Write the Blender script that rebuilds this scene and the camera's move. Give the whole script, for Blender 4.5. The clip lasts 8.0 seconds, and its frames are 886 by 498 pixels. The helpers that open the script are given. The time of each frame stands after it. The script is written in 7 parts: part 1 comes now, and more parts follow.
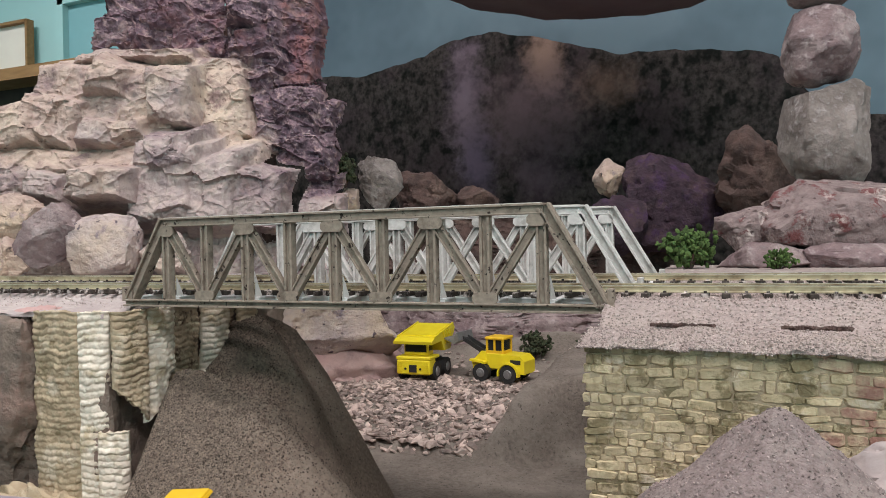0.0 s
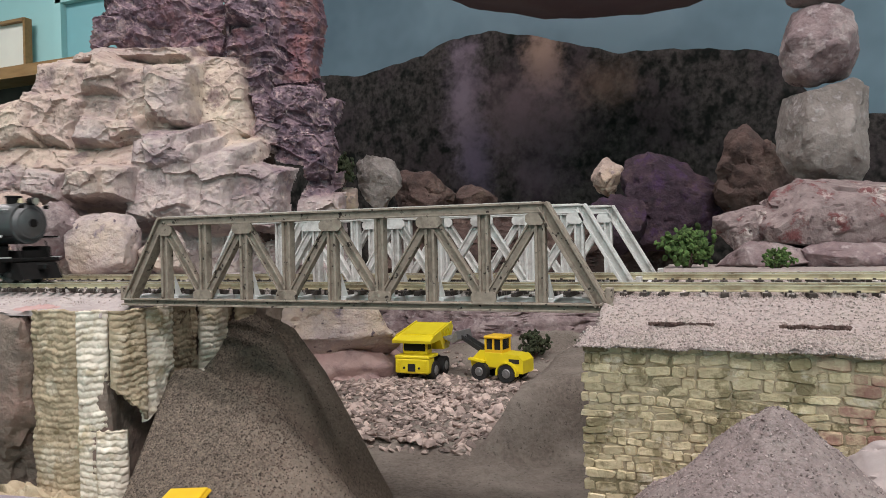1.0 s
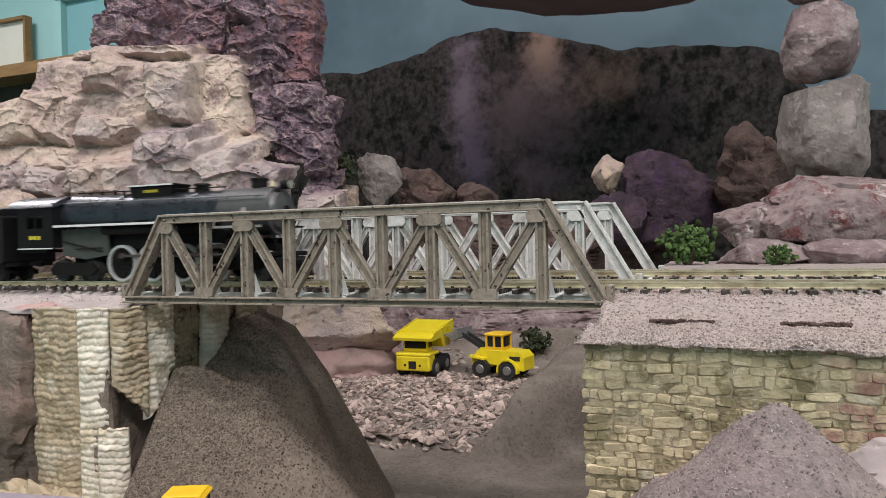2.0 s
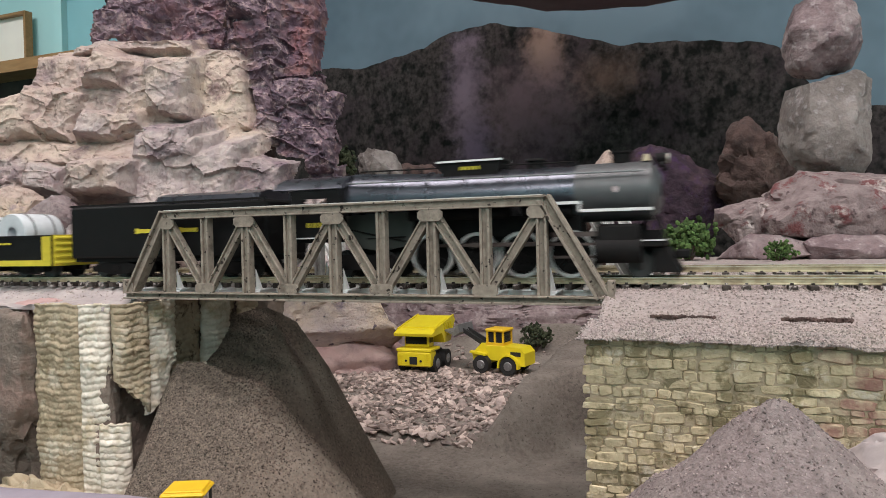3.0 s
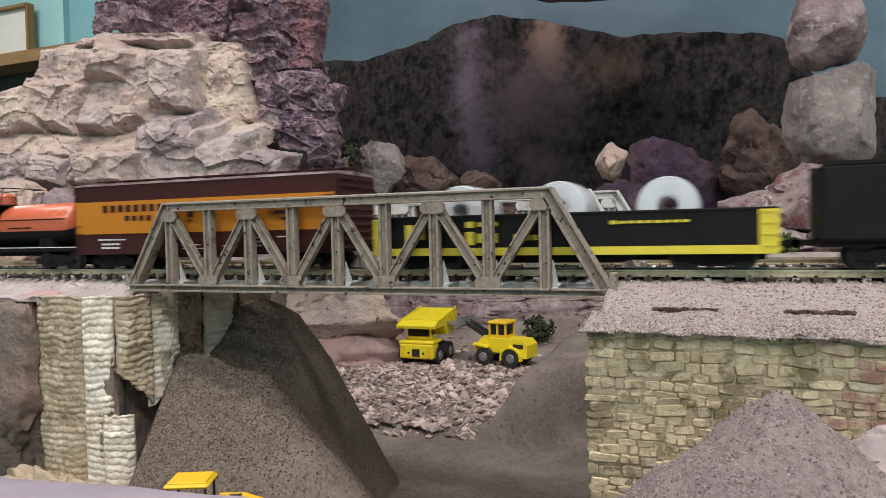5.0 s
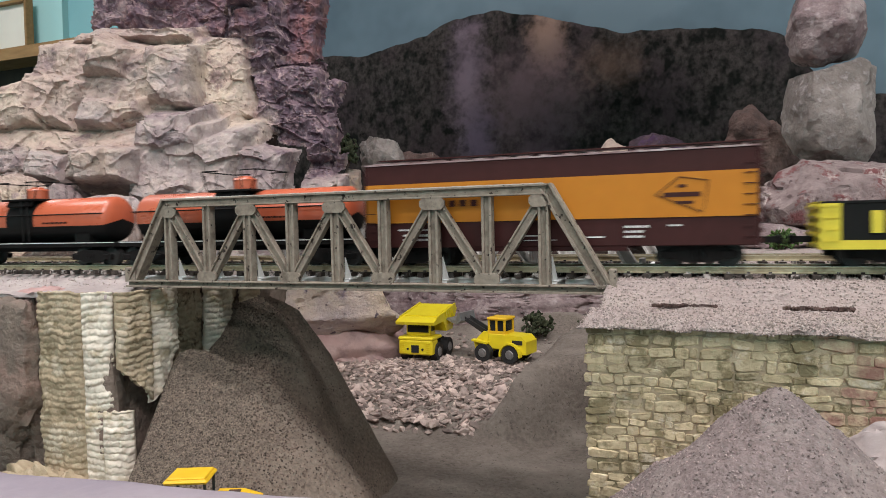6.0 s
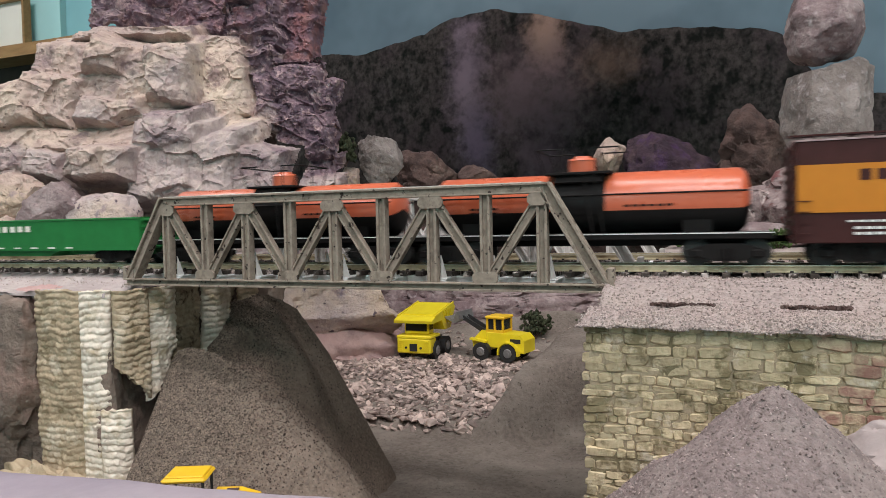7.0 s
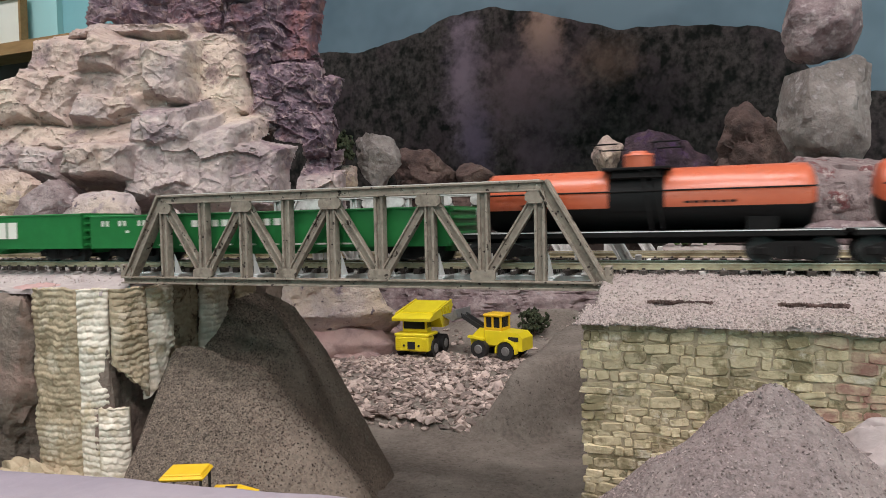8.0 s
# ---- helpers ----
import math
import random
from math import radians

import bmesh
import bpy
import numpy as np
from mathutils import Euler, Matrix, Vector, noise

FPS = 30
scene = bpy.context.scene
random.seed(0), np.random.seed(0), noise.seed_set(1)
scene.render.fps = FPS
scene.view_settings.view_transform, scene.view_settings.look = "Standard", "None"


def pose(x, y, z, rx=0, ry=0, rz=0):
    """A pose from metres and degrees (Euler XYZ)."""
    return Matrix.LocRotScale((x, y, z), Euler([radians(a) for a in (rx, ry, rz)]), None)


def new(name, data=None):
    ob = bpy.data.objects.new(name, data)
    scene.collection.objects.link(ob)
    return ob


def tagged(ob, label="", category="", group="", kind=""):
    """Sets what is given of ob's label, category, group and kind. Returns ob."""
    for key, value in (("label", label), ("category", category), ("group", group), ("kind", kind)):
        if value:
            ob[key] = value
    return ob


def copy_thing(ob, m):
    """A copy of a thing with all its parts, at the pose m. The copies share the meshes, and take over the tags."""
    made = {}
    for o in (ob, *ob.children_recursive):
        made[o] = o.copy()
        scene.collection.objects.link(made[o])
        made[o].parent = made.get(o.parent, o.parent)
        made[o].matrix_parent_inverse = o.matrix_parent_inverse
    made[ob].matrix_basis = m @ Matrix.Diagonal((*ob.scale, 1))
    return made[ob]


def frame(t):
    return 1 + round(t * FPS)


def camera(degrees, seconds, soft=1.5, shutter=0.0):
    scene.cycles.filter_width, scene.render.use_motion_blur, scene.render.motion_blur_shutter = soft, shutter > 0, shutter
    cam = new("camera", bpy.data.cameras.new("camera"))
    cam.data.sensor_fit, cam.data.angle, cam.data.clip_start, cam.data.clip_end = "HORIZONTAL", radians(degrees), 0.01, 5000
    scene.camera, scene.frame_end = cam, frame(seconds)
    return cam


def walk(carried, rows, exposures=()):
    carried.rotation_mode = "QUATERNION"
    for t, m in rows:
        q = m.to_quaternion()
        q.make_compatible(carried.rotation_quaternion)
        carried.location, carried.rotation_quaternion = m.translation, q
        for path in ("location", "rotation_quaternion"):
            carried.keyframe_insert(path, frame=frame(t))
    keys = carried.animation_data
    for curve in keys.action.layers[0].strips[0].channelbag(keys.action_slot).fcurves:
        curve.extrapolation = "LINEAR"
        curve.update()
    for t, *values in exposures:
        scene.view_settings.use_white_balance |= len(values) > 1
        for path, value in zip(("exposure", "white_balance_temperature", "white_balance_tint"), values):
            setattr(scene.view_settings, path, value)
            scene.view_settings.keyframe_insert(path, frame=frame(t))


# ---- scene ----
cam = camera(64.2, 8.0, soft=0.9, shutter=0.45)
walk(cam, [
    (0.0, pose(0.1490, -0.2536, 0.0257, 89.676, 1.156, 21.482)),
    (0.5, pose(0.1490, -0.2536, 0.0257, 89.660, 1.162, 21.355)),
    (1.0, pose(0.1490, -0.2536, 0.0257, 89.600, 1.150, 21.374)),
    (1.5, pose(0.1490, -0.2536, 0.0257, 89.529, 1.189, 21.408)),
    (3.0, pose(0.1490, -0.2536, 0.0257, 89.043, 1.237, 21.499)),
    (3.5, pose(0.1490, -0.2536, 0.0257, 88.921, 1.197, 21.574)),
    (4.0, pose(0.1490, -0.2536, 0.0257, 88.797, 1.193, 21.611)),
    (4.5, pose(0.1490, -0.2536, 0.0257, 88.612, 1.231, 21.673)),
    (6.0, pose(0.1490, -0.2536, 0.0257, 88.121, 1.180, 21.650)),
    (6.5, pose(0.1490, -0.2536, 0.0257, 88.006, 1.127, 21.574)),
    (7.0, pose(0.1490, -0.2536, 0.0257, 88.007, 1.125, 21.514)),
    (7.5, pose(0.1490, -0.2536, 0.0257, 87.909, 1.075, 21.479)),
    (8.0, pose(0.1490, -0.2536, 0.0257, 87.835, 1.145, 21.341)),
])

# ---- light: a closed club room with ceiling panels ----
world = bpy.data.worlds.new("room_world")
scene.world = world
world.use_nodes = True
world.node_tree.nodes["Background"].inputs[0].default_value = (0.9, 0.95, 1.0, 1)
world.node_tree.nodes["Background"].inputs[1].default_value = 0.02
scene.view_settings.exposure = 0.0


def ceiling_lamp(x, y, sx, sy, watts):
    lamp = bpy.data.lights.new("panel_light", "AREA")
    lamp.shape, lamp.size, lamp.size_y, lamp.energy = "RECTANGLE", sx, sy, watts
    lamp.color = (1.0, 0.91, 0.92)
    ob = new("panel_light", lamp)
    ob.matrix_basis = pose(x, y, 1.44)


# all panels unseen; the last three added to brighten front faces and left wall
LAMPS = [(-0.45, -0.25, 1.1, 0.35, 11.5), (0.6, -0.3, 1.1, 0.35, 11.5), (1.15, -1.25, 1.2, 0.4, 27), (-2.0, 0.75, 0.8, 0.3, 15), (0.1, -2.2, 1.6, 0.4, 26)]
for row in LAMPS:
    ceiling_lamp(*row)


# ---- materials ----
def rgba(c):
    return (c[0], c[1], c[2], 1)


def mat(name, a, b, fine=300.0, rough=0.8, bump=0.4, depth=0.0006, metal=0.0, wash=None, coarse=25.0, wash_at=(0.45, 0.65), stretch=(1, 1, 1),
        spec=0.3, vary=0.0, speck=None, speck_scale=900.0, speck_at=(0.62, 0.7), wash2=None, wash2_at=(0.5, 0.7), world_space=False, island=0.0):
    m = bpy.data.materials.new(name)
    m.use_nodes = True
    nt = m.node_tree
    N, L = nt.nodes, nt.links
    bsdf = N["Principled BSDF"]
    co = N.new("ShaderNodeTexCoord")
    mp = N.new("ShaderNodeMapping")
    mp.inputs["Scale"].default_value = stretch
    geo = N.new("ShaderNodeNewGeometry")
    L.new(geo.outputs["Position"] if world_space else co.outputs["Object"], mp.inputs[0])

    def tex(scale, detail=6, r=0.6):
        n = N.new("ShaderNodeTexNoise")
        n.inputs["Scale"].default_value, n.inputs["Detail"].default_value, n.inputs["Roughness"].default_value = scale, detail, r
        L.new(mp.outputs[0], n.inputs["Vector"])
        return n.outputs["Fac"]

    def ramp(fac, lo, hi):
        r = N.new("ShaderNodeMapRange")
        r.inputs["From Min"].default_value, r.inputs["From Max"].default_value = lo, hi
        L.new(fac, r.inputs["Value"])
        return r.outputs[0]

    def mix(fac, c1, c2):
        x = N.new("ShaderNodeMix")
        x.data_type = "RGBA"
        L.new(fac, x.inputs[0])
        for sock, c in ((x.inputs[6], c1), (x.inputs[7], c2)):
            if isinstance(c, tuple):
                sock.default_value = rgba(c)
            else:
                L.new(c, sock)
        return x.outputs[2]

    f = tex(fine)
    col = mix(ramp(f, 0.3, 0.7), a, b)
    if wash:
        col = mix(ramp(tex(coarse, 5, 0.65), *wash_at), col, wash)
    if wash2:
        col = mix(ramp(tex(coarse * 1.7 + 3, 6, 0.7), *wash2_at), col, wash2)
    if speck:
        col = mix(ramp(tex(speck_scale, 2), *speck_at), col, speck)
    if island:
        hsv = N.new("ShaderNodeHueSaturation")
        L.new(ramp2(N, L, geo.outputs["Random Per Island"], 1 - island, 1 + island), hsv.inputs["Value"])
        L.new(col, hsv.inputs["Color"])
        col = hsv.outputs[0]
    if vary:
        info = N.new("ShaderNodeObjectInfo")
        hsv = N.new("ShaderNodeHueSaturation")
        L.new(ramp2(N, L, info.outputs["Random"], 1 - vary, 1 + vary), hsv.inputs["Value"])
        L.new(col, hsv.inputs["Color"])
        col = hsv.outputs[0]
    L.new(col, bsdf.inputs["Base Color"])
    rr = N.new("ShaderNodeMapRange")
    rr.inputs["To Min"].default_value, rr.inputs["To Max"].default_value = max(rough - 0.12, 0.03), min(rough + 0.12, 1)
    L.new(f, rr.inputs["Value"])
    L.new(rr.outputs[0], bsdf.inputs["Roughness"])
    bsdf.inputs["Metallic"].default_value = metal
    bsdf.inputs["Specular IOR Level"].default_value = spec
    if bump:
        bp = N.new("ShaderNodeBump")
        bp.inputs["Strength"].default_value, bp.inputs["Distance"].default_value = bump, depth
        L.new(f, bp.inputs["Height"])
        L.new(bp.outputs[0], bsdf.inputs["Normal"])
    return m


def ramp2(N, L, sock, lo, hi):
    r = N.new("ShaderNodeMapRange")
    r.inputs["To Min"].default_value, r.inputs["To Max"].default_value = lo, hi
    L.new(sock, r.inputs["Value"])
    return r.outputs[0]


def glow(name, c, power):
    m = bpy.data.materials.new(name)
    m.use_nodes = True
    b = m.node_tree.nodes["Principled BSDF"]
    b.inputs["Emission Color"].default_value, b.inputs["Emission Strength"].default_value = rgba(c), power
    return m


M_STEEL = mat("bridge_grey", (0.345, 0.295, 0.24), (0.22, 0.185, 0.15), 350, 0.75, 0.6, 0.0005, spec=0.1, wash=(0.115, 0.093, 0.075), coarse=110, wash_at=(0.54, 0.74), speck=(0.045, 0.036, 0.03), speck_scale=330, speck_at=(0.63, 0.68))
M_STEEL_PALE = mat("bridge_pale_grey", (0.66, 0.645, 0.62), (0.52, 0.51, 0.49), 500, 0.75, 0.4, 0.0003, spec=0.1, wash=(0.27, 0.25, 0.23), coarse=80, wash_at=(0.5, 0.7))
M_BEAM = mat("pale_beam_plastic", (0.80, 0.81, 0.81), (0.70, 0.71, 0.71), 400, 0.6, 0.2, 0.0002, wash=(0.5, 0.48, 0.45), coarse=120, wash_at=(0.55, 0.75))
M_DUST = mat("chord_dust", (0.62, 0.60, 0.56), (0.5, 0.47, 0.43), 800, 0.9, 0.6, 0.0004)
M_RAIL = mat("rail_brass", (0.60, 0.54, 0.38), (0.47, 0.41, 0.27), 300, 0.4, 0.1, 0.0001, metal=0.2, wash=(0.24, 0.18, 0.11), coarse=60)
M_RAIL_TOP = mat("rail_head_worn", (0.78, 0.76, 0.66), (0.6, 0.58, 0.48), 300, 0.3, 0.1, 0.0001, metal=0.7)
M_TIE = mat("tie_plastic", (0.03, 0.026, 0.024), (0.08, 0.066, 0.057), 500, 0.8, 0.3, 0.0003, wash=(0.58, 0.52, 0.49), coarse=160, wash_at=(0.53, 0.62), vary=0.4, world_space=True, spec=0.15)
M_BALLAST = mat("ballast_mauve", (0.46, 0.385, 0.36), (0.30, 0.25, 0.235), 700, 0.95, 1.0, 0.0012, wash=(0.43, 0.365, 0.335), coarse=30, wash_at=(0.5, 0.75))
M_LEDGE = mat("plaster_ledge", (0.42, 0.36, 0.345), (0.33, 0.285, 0.28), 200, 0.95, 0.6, 0.0008, wash=(0.50, 0.44, 0.42), coarse=40)
M_SLOPE = mat("grey_plaster_slope", (0.235, 0.19, 0.152), (0.105, 0.084, 0.067), 620, 0.95, 0.9, 0.0012, wash=(0.27, 0.222, 0.18), coarse=18, wash_at=(0.5, 0.78), wash2=(0.12, 0.09, 0.073), wash2_at=(0.55, 0.75))
M_PILE = mat("gravel_pile_mauve", (0.30, 0.245, 0.235), (0.17, 0.135, 0.13), 620, 0.95, 1.0, 0.0014, wash=(0.35, 0.30, 0.275), coarse=34, wash_at=(0.5, 0.75))
M_PILE_GRAIN = mat("pile_grain", (0.33, 0.27, 0.255), (0.20, 0.16, 0.155), 300, 0.95, 0.0, 0.0, island=0.45)
M_SAND_GRAIN = mat("sand_grain", (0.20, 0.16, 0.128), (0.10, 0.08, 0.064), 300, 0.95, 0.0, 0.0, island=0.7, wash=(0.13, 0.092, 0.074), coarse=20, wash_at=(0.5, 0.75))
M_BALLAST_GRAIN = mat("ballast_grain", (0.44, 0.37, 0.345), (0.31, 0.255, 0.24), 300, 0.95, 0.0, 0.0, island=0.4, wash=(0.36, 0.31, 0.275), coarse=30)
M_FLOOR = mat("canyon_dirt", (0.215, 0.185, 0.158), (0.12, 0.10, 0.085), 350, 0.95, 0.8, 0.0015, wash=(0.27, 0.238, 0.205), coarse=16, speck=(0.1, 0.085, 0.07), speck_scale=420, speck_at=(0.62, 0.7), wash2=(0.17, 0.14, 0.12), wash2_at=(0.55, 0.75))
M_GRAVEL = mat("broken_stone", (0.53, 0.43, 0.38), (0.35, 0.28, 0.25), 130, 0.9, 0.8, 0.0015, island=0.5, wash=(0.22, 0.175, 0.16), coarse=50, wash_at=(0.5, 0.66))
M_STONE = mat("cast_stone", (0.63, 0.53, 0.355), (0.48, 0.40, 0.25), 330, 0.9, 1.0, 0.0014, world_space=True, wash=(0.27, 0.225, 0.13), coarse=85, wash_at=(0.50, 0.57), vary=0.2, wash2=(0.68, 0.61, 0.50), wash2_at=(0.55, 0.7))
M_MORTAR = mat("dark_mortar", (0.48, 0.40, 0.28), (0.34, 0.28, 0.19), 300, 0.95, 0.9, 0.0015, wash=(0.2, 0.17, 0.10), coarse=70, wash_at=(0.50, 0.58))
M_STONE_RED = mat("red_stained_stone", (0.40, 0.25, 0.195), (0.28, 0.145, 0.115), 300, 0.9, 1.0, 0.0012, world_space=True, vary=0.15, wash=(0.54, 0.44, 0.3), coarse=90, wash_at=(0.44, 0.58))
M_PLASTER = mat("cream_plaster", (0.78, 0.72, 0.62), (0.66, 0.585, 0.475), 240, 0.9, 0.8, 0.0009, wash=(0.48, 0.40, 0.27), coarse=60, wash_at=(0.52, 0.66), wash2=(0.24, 0.165, 0.115), wash2_at=(0.62, 0.75))
M_PLASTER_TAN = mat("tan_plaster", (0.46, 0.38, 0.265), (0.36, 0.285, 0.19), 240, 0.9, 0.9, 0.001, wash=(0.60, 0.53, 0.42), coarse=50, wash_at=(0.52, 0.66), wash2=(0.22, 0.175, 0.10), wash2_at=(0.56, 0.68), speck=(0.25, 0.2, 0.12), speck_scale=160, speck_at=(0.64, 0.72))
# browner than the column plaster, with noise-shaped dark brown blotches
M_RECESS = mat("blotched_brown_recess", (0.48, 0.39, 0.28), (0.33, 0.26, 0.18), 240, 0.9, 0.9, 0.001, wash=(0.52, 0.45, 0.33), coarse=60, wash_at=(0.5, 0.62), wash2=(0.10, 0.065, 0.045), wash2_at=(0.54, 0.64))
M_ROUGH = mat("rough_brown_plaster", (0.24, 0.19, 0.155), (0.13, 0.105, 0.088), 120, 0.95, 1.0, 0.004, wash=(0.32, 0.21, 0.175), coarse=24, wash_at=(0.52, 0.7))
M_TAN_ROCK = mat("tan_rock", (0.60, 0.46, 0.385), (0.42, 0.315, 0.28), 95, 0.9, 1.0, 0.008, wash=(0.64, 0.50, 0.36), coarse=12, wash_at=(0.5, 0.66), wash2=(0.25, 0.19, 0.225), wash2_at=(0.58, 0.68), speck=(0.10, 0.075, 0.07), speck_scale=120, speck_at=(0.66, 0.71))
M_PALE_ROCK = mat("pale_mauve_rock", (0.55, 0.46, 0.445), (0.38, 0.315, 0.315), 95, 0.9, 1.0, 0.007, wash=(0.57, 0.46, 0.37), coarse=16, wash2=(0.22, 0.175, 0.23), wash2_at=(0.58, 0.69), speck=(0.13, 0.1, 0.12), speck_scale=120, speck_at=(0.66, 0.72))
M_PURPLE_DARK = mat("dark_purple_rock", (0.062, 0.036, 0.052), (0.026, 0.017, 0.024), 90, 0.85, 1.0, 0.006, wash=(0.095, 0.06, 0.065), coarse=30, wash_at=(0.5, 0.66), wash2=(0.06, 0.03, 0.075), wash2_at=(0.52, 0.66))
M_BROWN_ROCK = mat("brown_rock", (0.115, 0.072, 0.062), (0.05, 0.034, 0.031), 90, 0.85, 1.0, 0.006, wash=(0.17, 0.115, 0.095), coarse=26, wash_at=(0.52, 0.66))
M_GREY_ROCK = mat("speckled_grey_rock", (0.24, 0.205, 0.185), (0.12, 0.10, 0.094), 150, 0.85, 1.0, 0.003, wash=(0.31, 0.27, 0.25), coarse=22, speck=(0.36, 0.32, 0.31), speck_scale=150, speck_at=(0.55, 0.75), wash2=(0.11, 0.09, 0.09), wash2_at=(0.58, 0.7))
M_MAUVE_ROCK = mat("mauve_speckled_rock", (0.26, 0.19, 0.19), (0.11, 0.075, 0.083), 140, 0.85, 1.0, 0.003, wash=(0.37, 0.30, 0.29), coarse=34, speck=(0.40, 0.335, 0.33), speck_scale=150, speck_at=(0.55, 0.75), wash2=(0.11, 0.075, 0.085), wash2_at=(0.58, 0.7))
M_PINK_ROCK = mat("pink_veined_rock", (0.31, 0.245, 0.235), (0.16, 0.115, 0.115), 110, 0.85, 1.0, 0.005, wash=(0.55, 0.47, 0.44), coarse=30, wash_at=(0.54, 0.61), wash2=(0.17, 0.065, 0.065), wash2_at=(0.55, 0.62), speck=(0.10, 0.07, 0.07), speck_scale=140, speck_at=(0.62, 0.7))
M_PINK_SLOPE = mat("pink_painted_slope", (0.52, 0.34, 0.32), (0.42, 0.27, 0.255), 120, 0.9, 0.7, 0.002, wash=(0.45, 0.33, 0.3), coarse=14, wash2=(0.2, 0.13, 0.15), wash2_at=(0.55, 0.75))
M_LEAF = mat("bush_green", (0.085, 0.14, 0.04), (0.04, 0.075, 0.022), 500, 0.9, 0.3, 0.0005, island=0.5)
M_LEAF_DARK = mat("dark_bush", (0.05, 0.06, 0.03), (0.03, 0.036, 0.02), 500, 0.9, 0.3, 0.0005, island=0.4)
M_SKY_WALL = mat("blue_backdrop_paint", (0.108, 0.156, 0.192), (0.10, 0.146, 0.18), 3, 0.9, 0.05, 0.001, spec=0.1, wash=(0.165, 0.23, 0.275), coarse=1.6, wash_at=(0.45, 0.6))
M_ROOM = mat("aqua_wall_paint", (0.36, 0.62, 0.62), (0.34, 0.59, 0.6), 5, 0.7, 0.05, 0.001)
M_CEIL = mat("white_ceiling", (0.75, 0.75, 0.73), (0.7, 0.7, 0.68), 40, 0.9, 0.1, 0.001)
M_ROOMFLOOR = mat("room_floor_tile", (0.25, 0.22, 0.19), (0.2, 0.18, 0.16), 8, 0.5, 0.05, 0.001)
M_WOOD = mat("shelf_wood", (0.32, 0.19, 0.08), (0.22, 0.125, 0.05), 12, 0.5, 0.1, 0.001, stretch=(1, 6, 6))
M_PAPER = mat("white_board", (0.8, 0.78, 0.7), (0.75, 0.73, 0.66), 10, 0.6, 0.05, 0.001)
M_DARK = mat("dark_wood_and_shade", (0.05, 0.035, 0.025), (0.03, 0.022, 0.017), 20, 0.6, 0.1, 0.001)
M_SHADE = mat("dark_red_shade", (0.22, 0.145, 0.165), (0.17, 0.105, 0.12), 12, 0.7, 0.2, 0.001, wash=(0.26, 0.19, 0.2), coarse=6)
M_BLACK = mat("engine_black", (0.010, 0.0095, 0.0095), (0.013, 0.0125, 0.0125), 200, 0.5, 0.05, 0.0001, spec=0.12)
M_SATIN = mat("boiler_satin_black", (0.115, 0.118, 0.14), (0.13, 0.133, 0.155), 150, 0.29, 0.05, 0.0001, metal=0.9, spec=0.6)
M_SMOKEBOX = mat("smokebox_graphite", (0.10, 0.10, 0.10), (0.075, 0.075, 0.078), 200, 0.4, 0.1, 0.0001, metal=0.2, spec=0.6)
M_MATTE = mat("matte_black", (0.009, 0.0085, 0.0085), (0.016, 0.0145, 0.014), 300, 0.7, 0.2, 0.0002, spec=0.12)
M_ROD = mat("oily_rod_metal", (0.13, 0.10, 0.09), (0.09, 0.07, 0.065), 300, 0.5, 0.1, 0.0001, metal=0.3)
M_WHEEL = mat("dark_wheel_metal", (0.035, 0.034, 0.033), (0.05, 0.048, 0.046), 300, 0.5, 0.1, 0.0001, spec=0.3)
M_TYRE = mat("bright_wheel_rim", (0.62, 0.61, 0.59), (0.5, 0.49, 0.47), 300, 0.4, 0.05, 0.0001, metal=0.2)
M_WHITE = mat("white_paint", (0.75, 0.75, 0.73), (0.68, 0.68, 0.66), 200, 0.5, 0.05, 0.0001)
M_YEL_LET = mat("yellow_lettering", (0.72, 0.6, 0.06), (0.62, 0.52, 0.05), 300, 0.5, 0.05, 0.0001)
M_YELLOW = mat("toy_yellow", (0.80, 0.66, 0.02), (0.72, 0.58, 0.02), 120, 0.4, 0.05, 0.0002, spec=0.5)
M_AMBER = mat("tractor_amber", (0.82, 0.52, 0.02), (0.75, 0.46, 0.02), 120, 0.4, 0.05, 0.0002, spec=0.5)
M_SILVER = mat("silver_coil", (0.74, 0.75, 0.77), (0.62, 0.63, 0.65), 250, 0.4, 0.2, 0.0002, metal=0.1)
M_MAROON = mat("maroon_paint", (0.055, 0.017, 0.016), (0.042, 0.013, 0.012), 200, 0.5, 0.05, 0.0001, spec=0.2)
M_ORANGE = mat("boxcar_orange", (0.54, 0.20, 0.017), (0.49, 0.18, 0.015), 120, 0.5, 0.05, 0.0001, spec=0.3)
M_ROOF = mat("roof_dusty_maroon", (0.34, 0.24, 0.235), (0.22, 0.14, 0.14), 200, 0.6, 0.1, 0.0002, wash=(0.55, 0.47, 0.47), coarse=60)
M_TANK = mat("tank_orange", (0.60, 0.135, 0.062), (0.53, 0.115, 0.052), 150, 0.3, 0.05, 0.0001, spec=0.7)
M_GREEN = mat("gondola_green", (0.02, 0.185, 0.045), (0.016, 0.15, 0.036), 150, 0.45, 0.05, 0.0001, spec=0.35)
M_GREEN_DK = mat("gondola_inside_green", (0.02, 0.13, 0.04), (0.02, 0.1, 0.03), 150, 0.6, 0.1, 0.0001)
M_RUBBER = mat("toy_rubber", (0.018, 0.018, 0.018), (0.03, 0.03, 0.03), 300, 0.7, 0.2, 0.0002)
M_HUB = mat("toy_hub_grey", (0.3, 0.3, 0.3), (0.22, 0.22, 0.22), 300, 0.4, 0.1, 0.0001, metal=0.5)
M_GLASS = mat("dark_glazing", (0.02, 0.022, 0.025), (0.03, 0.032, 0.035), 50, 0.12, 0.0, 0.0, spec=0.6)
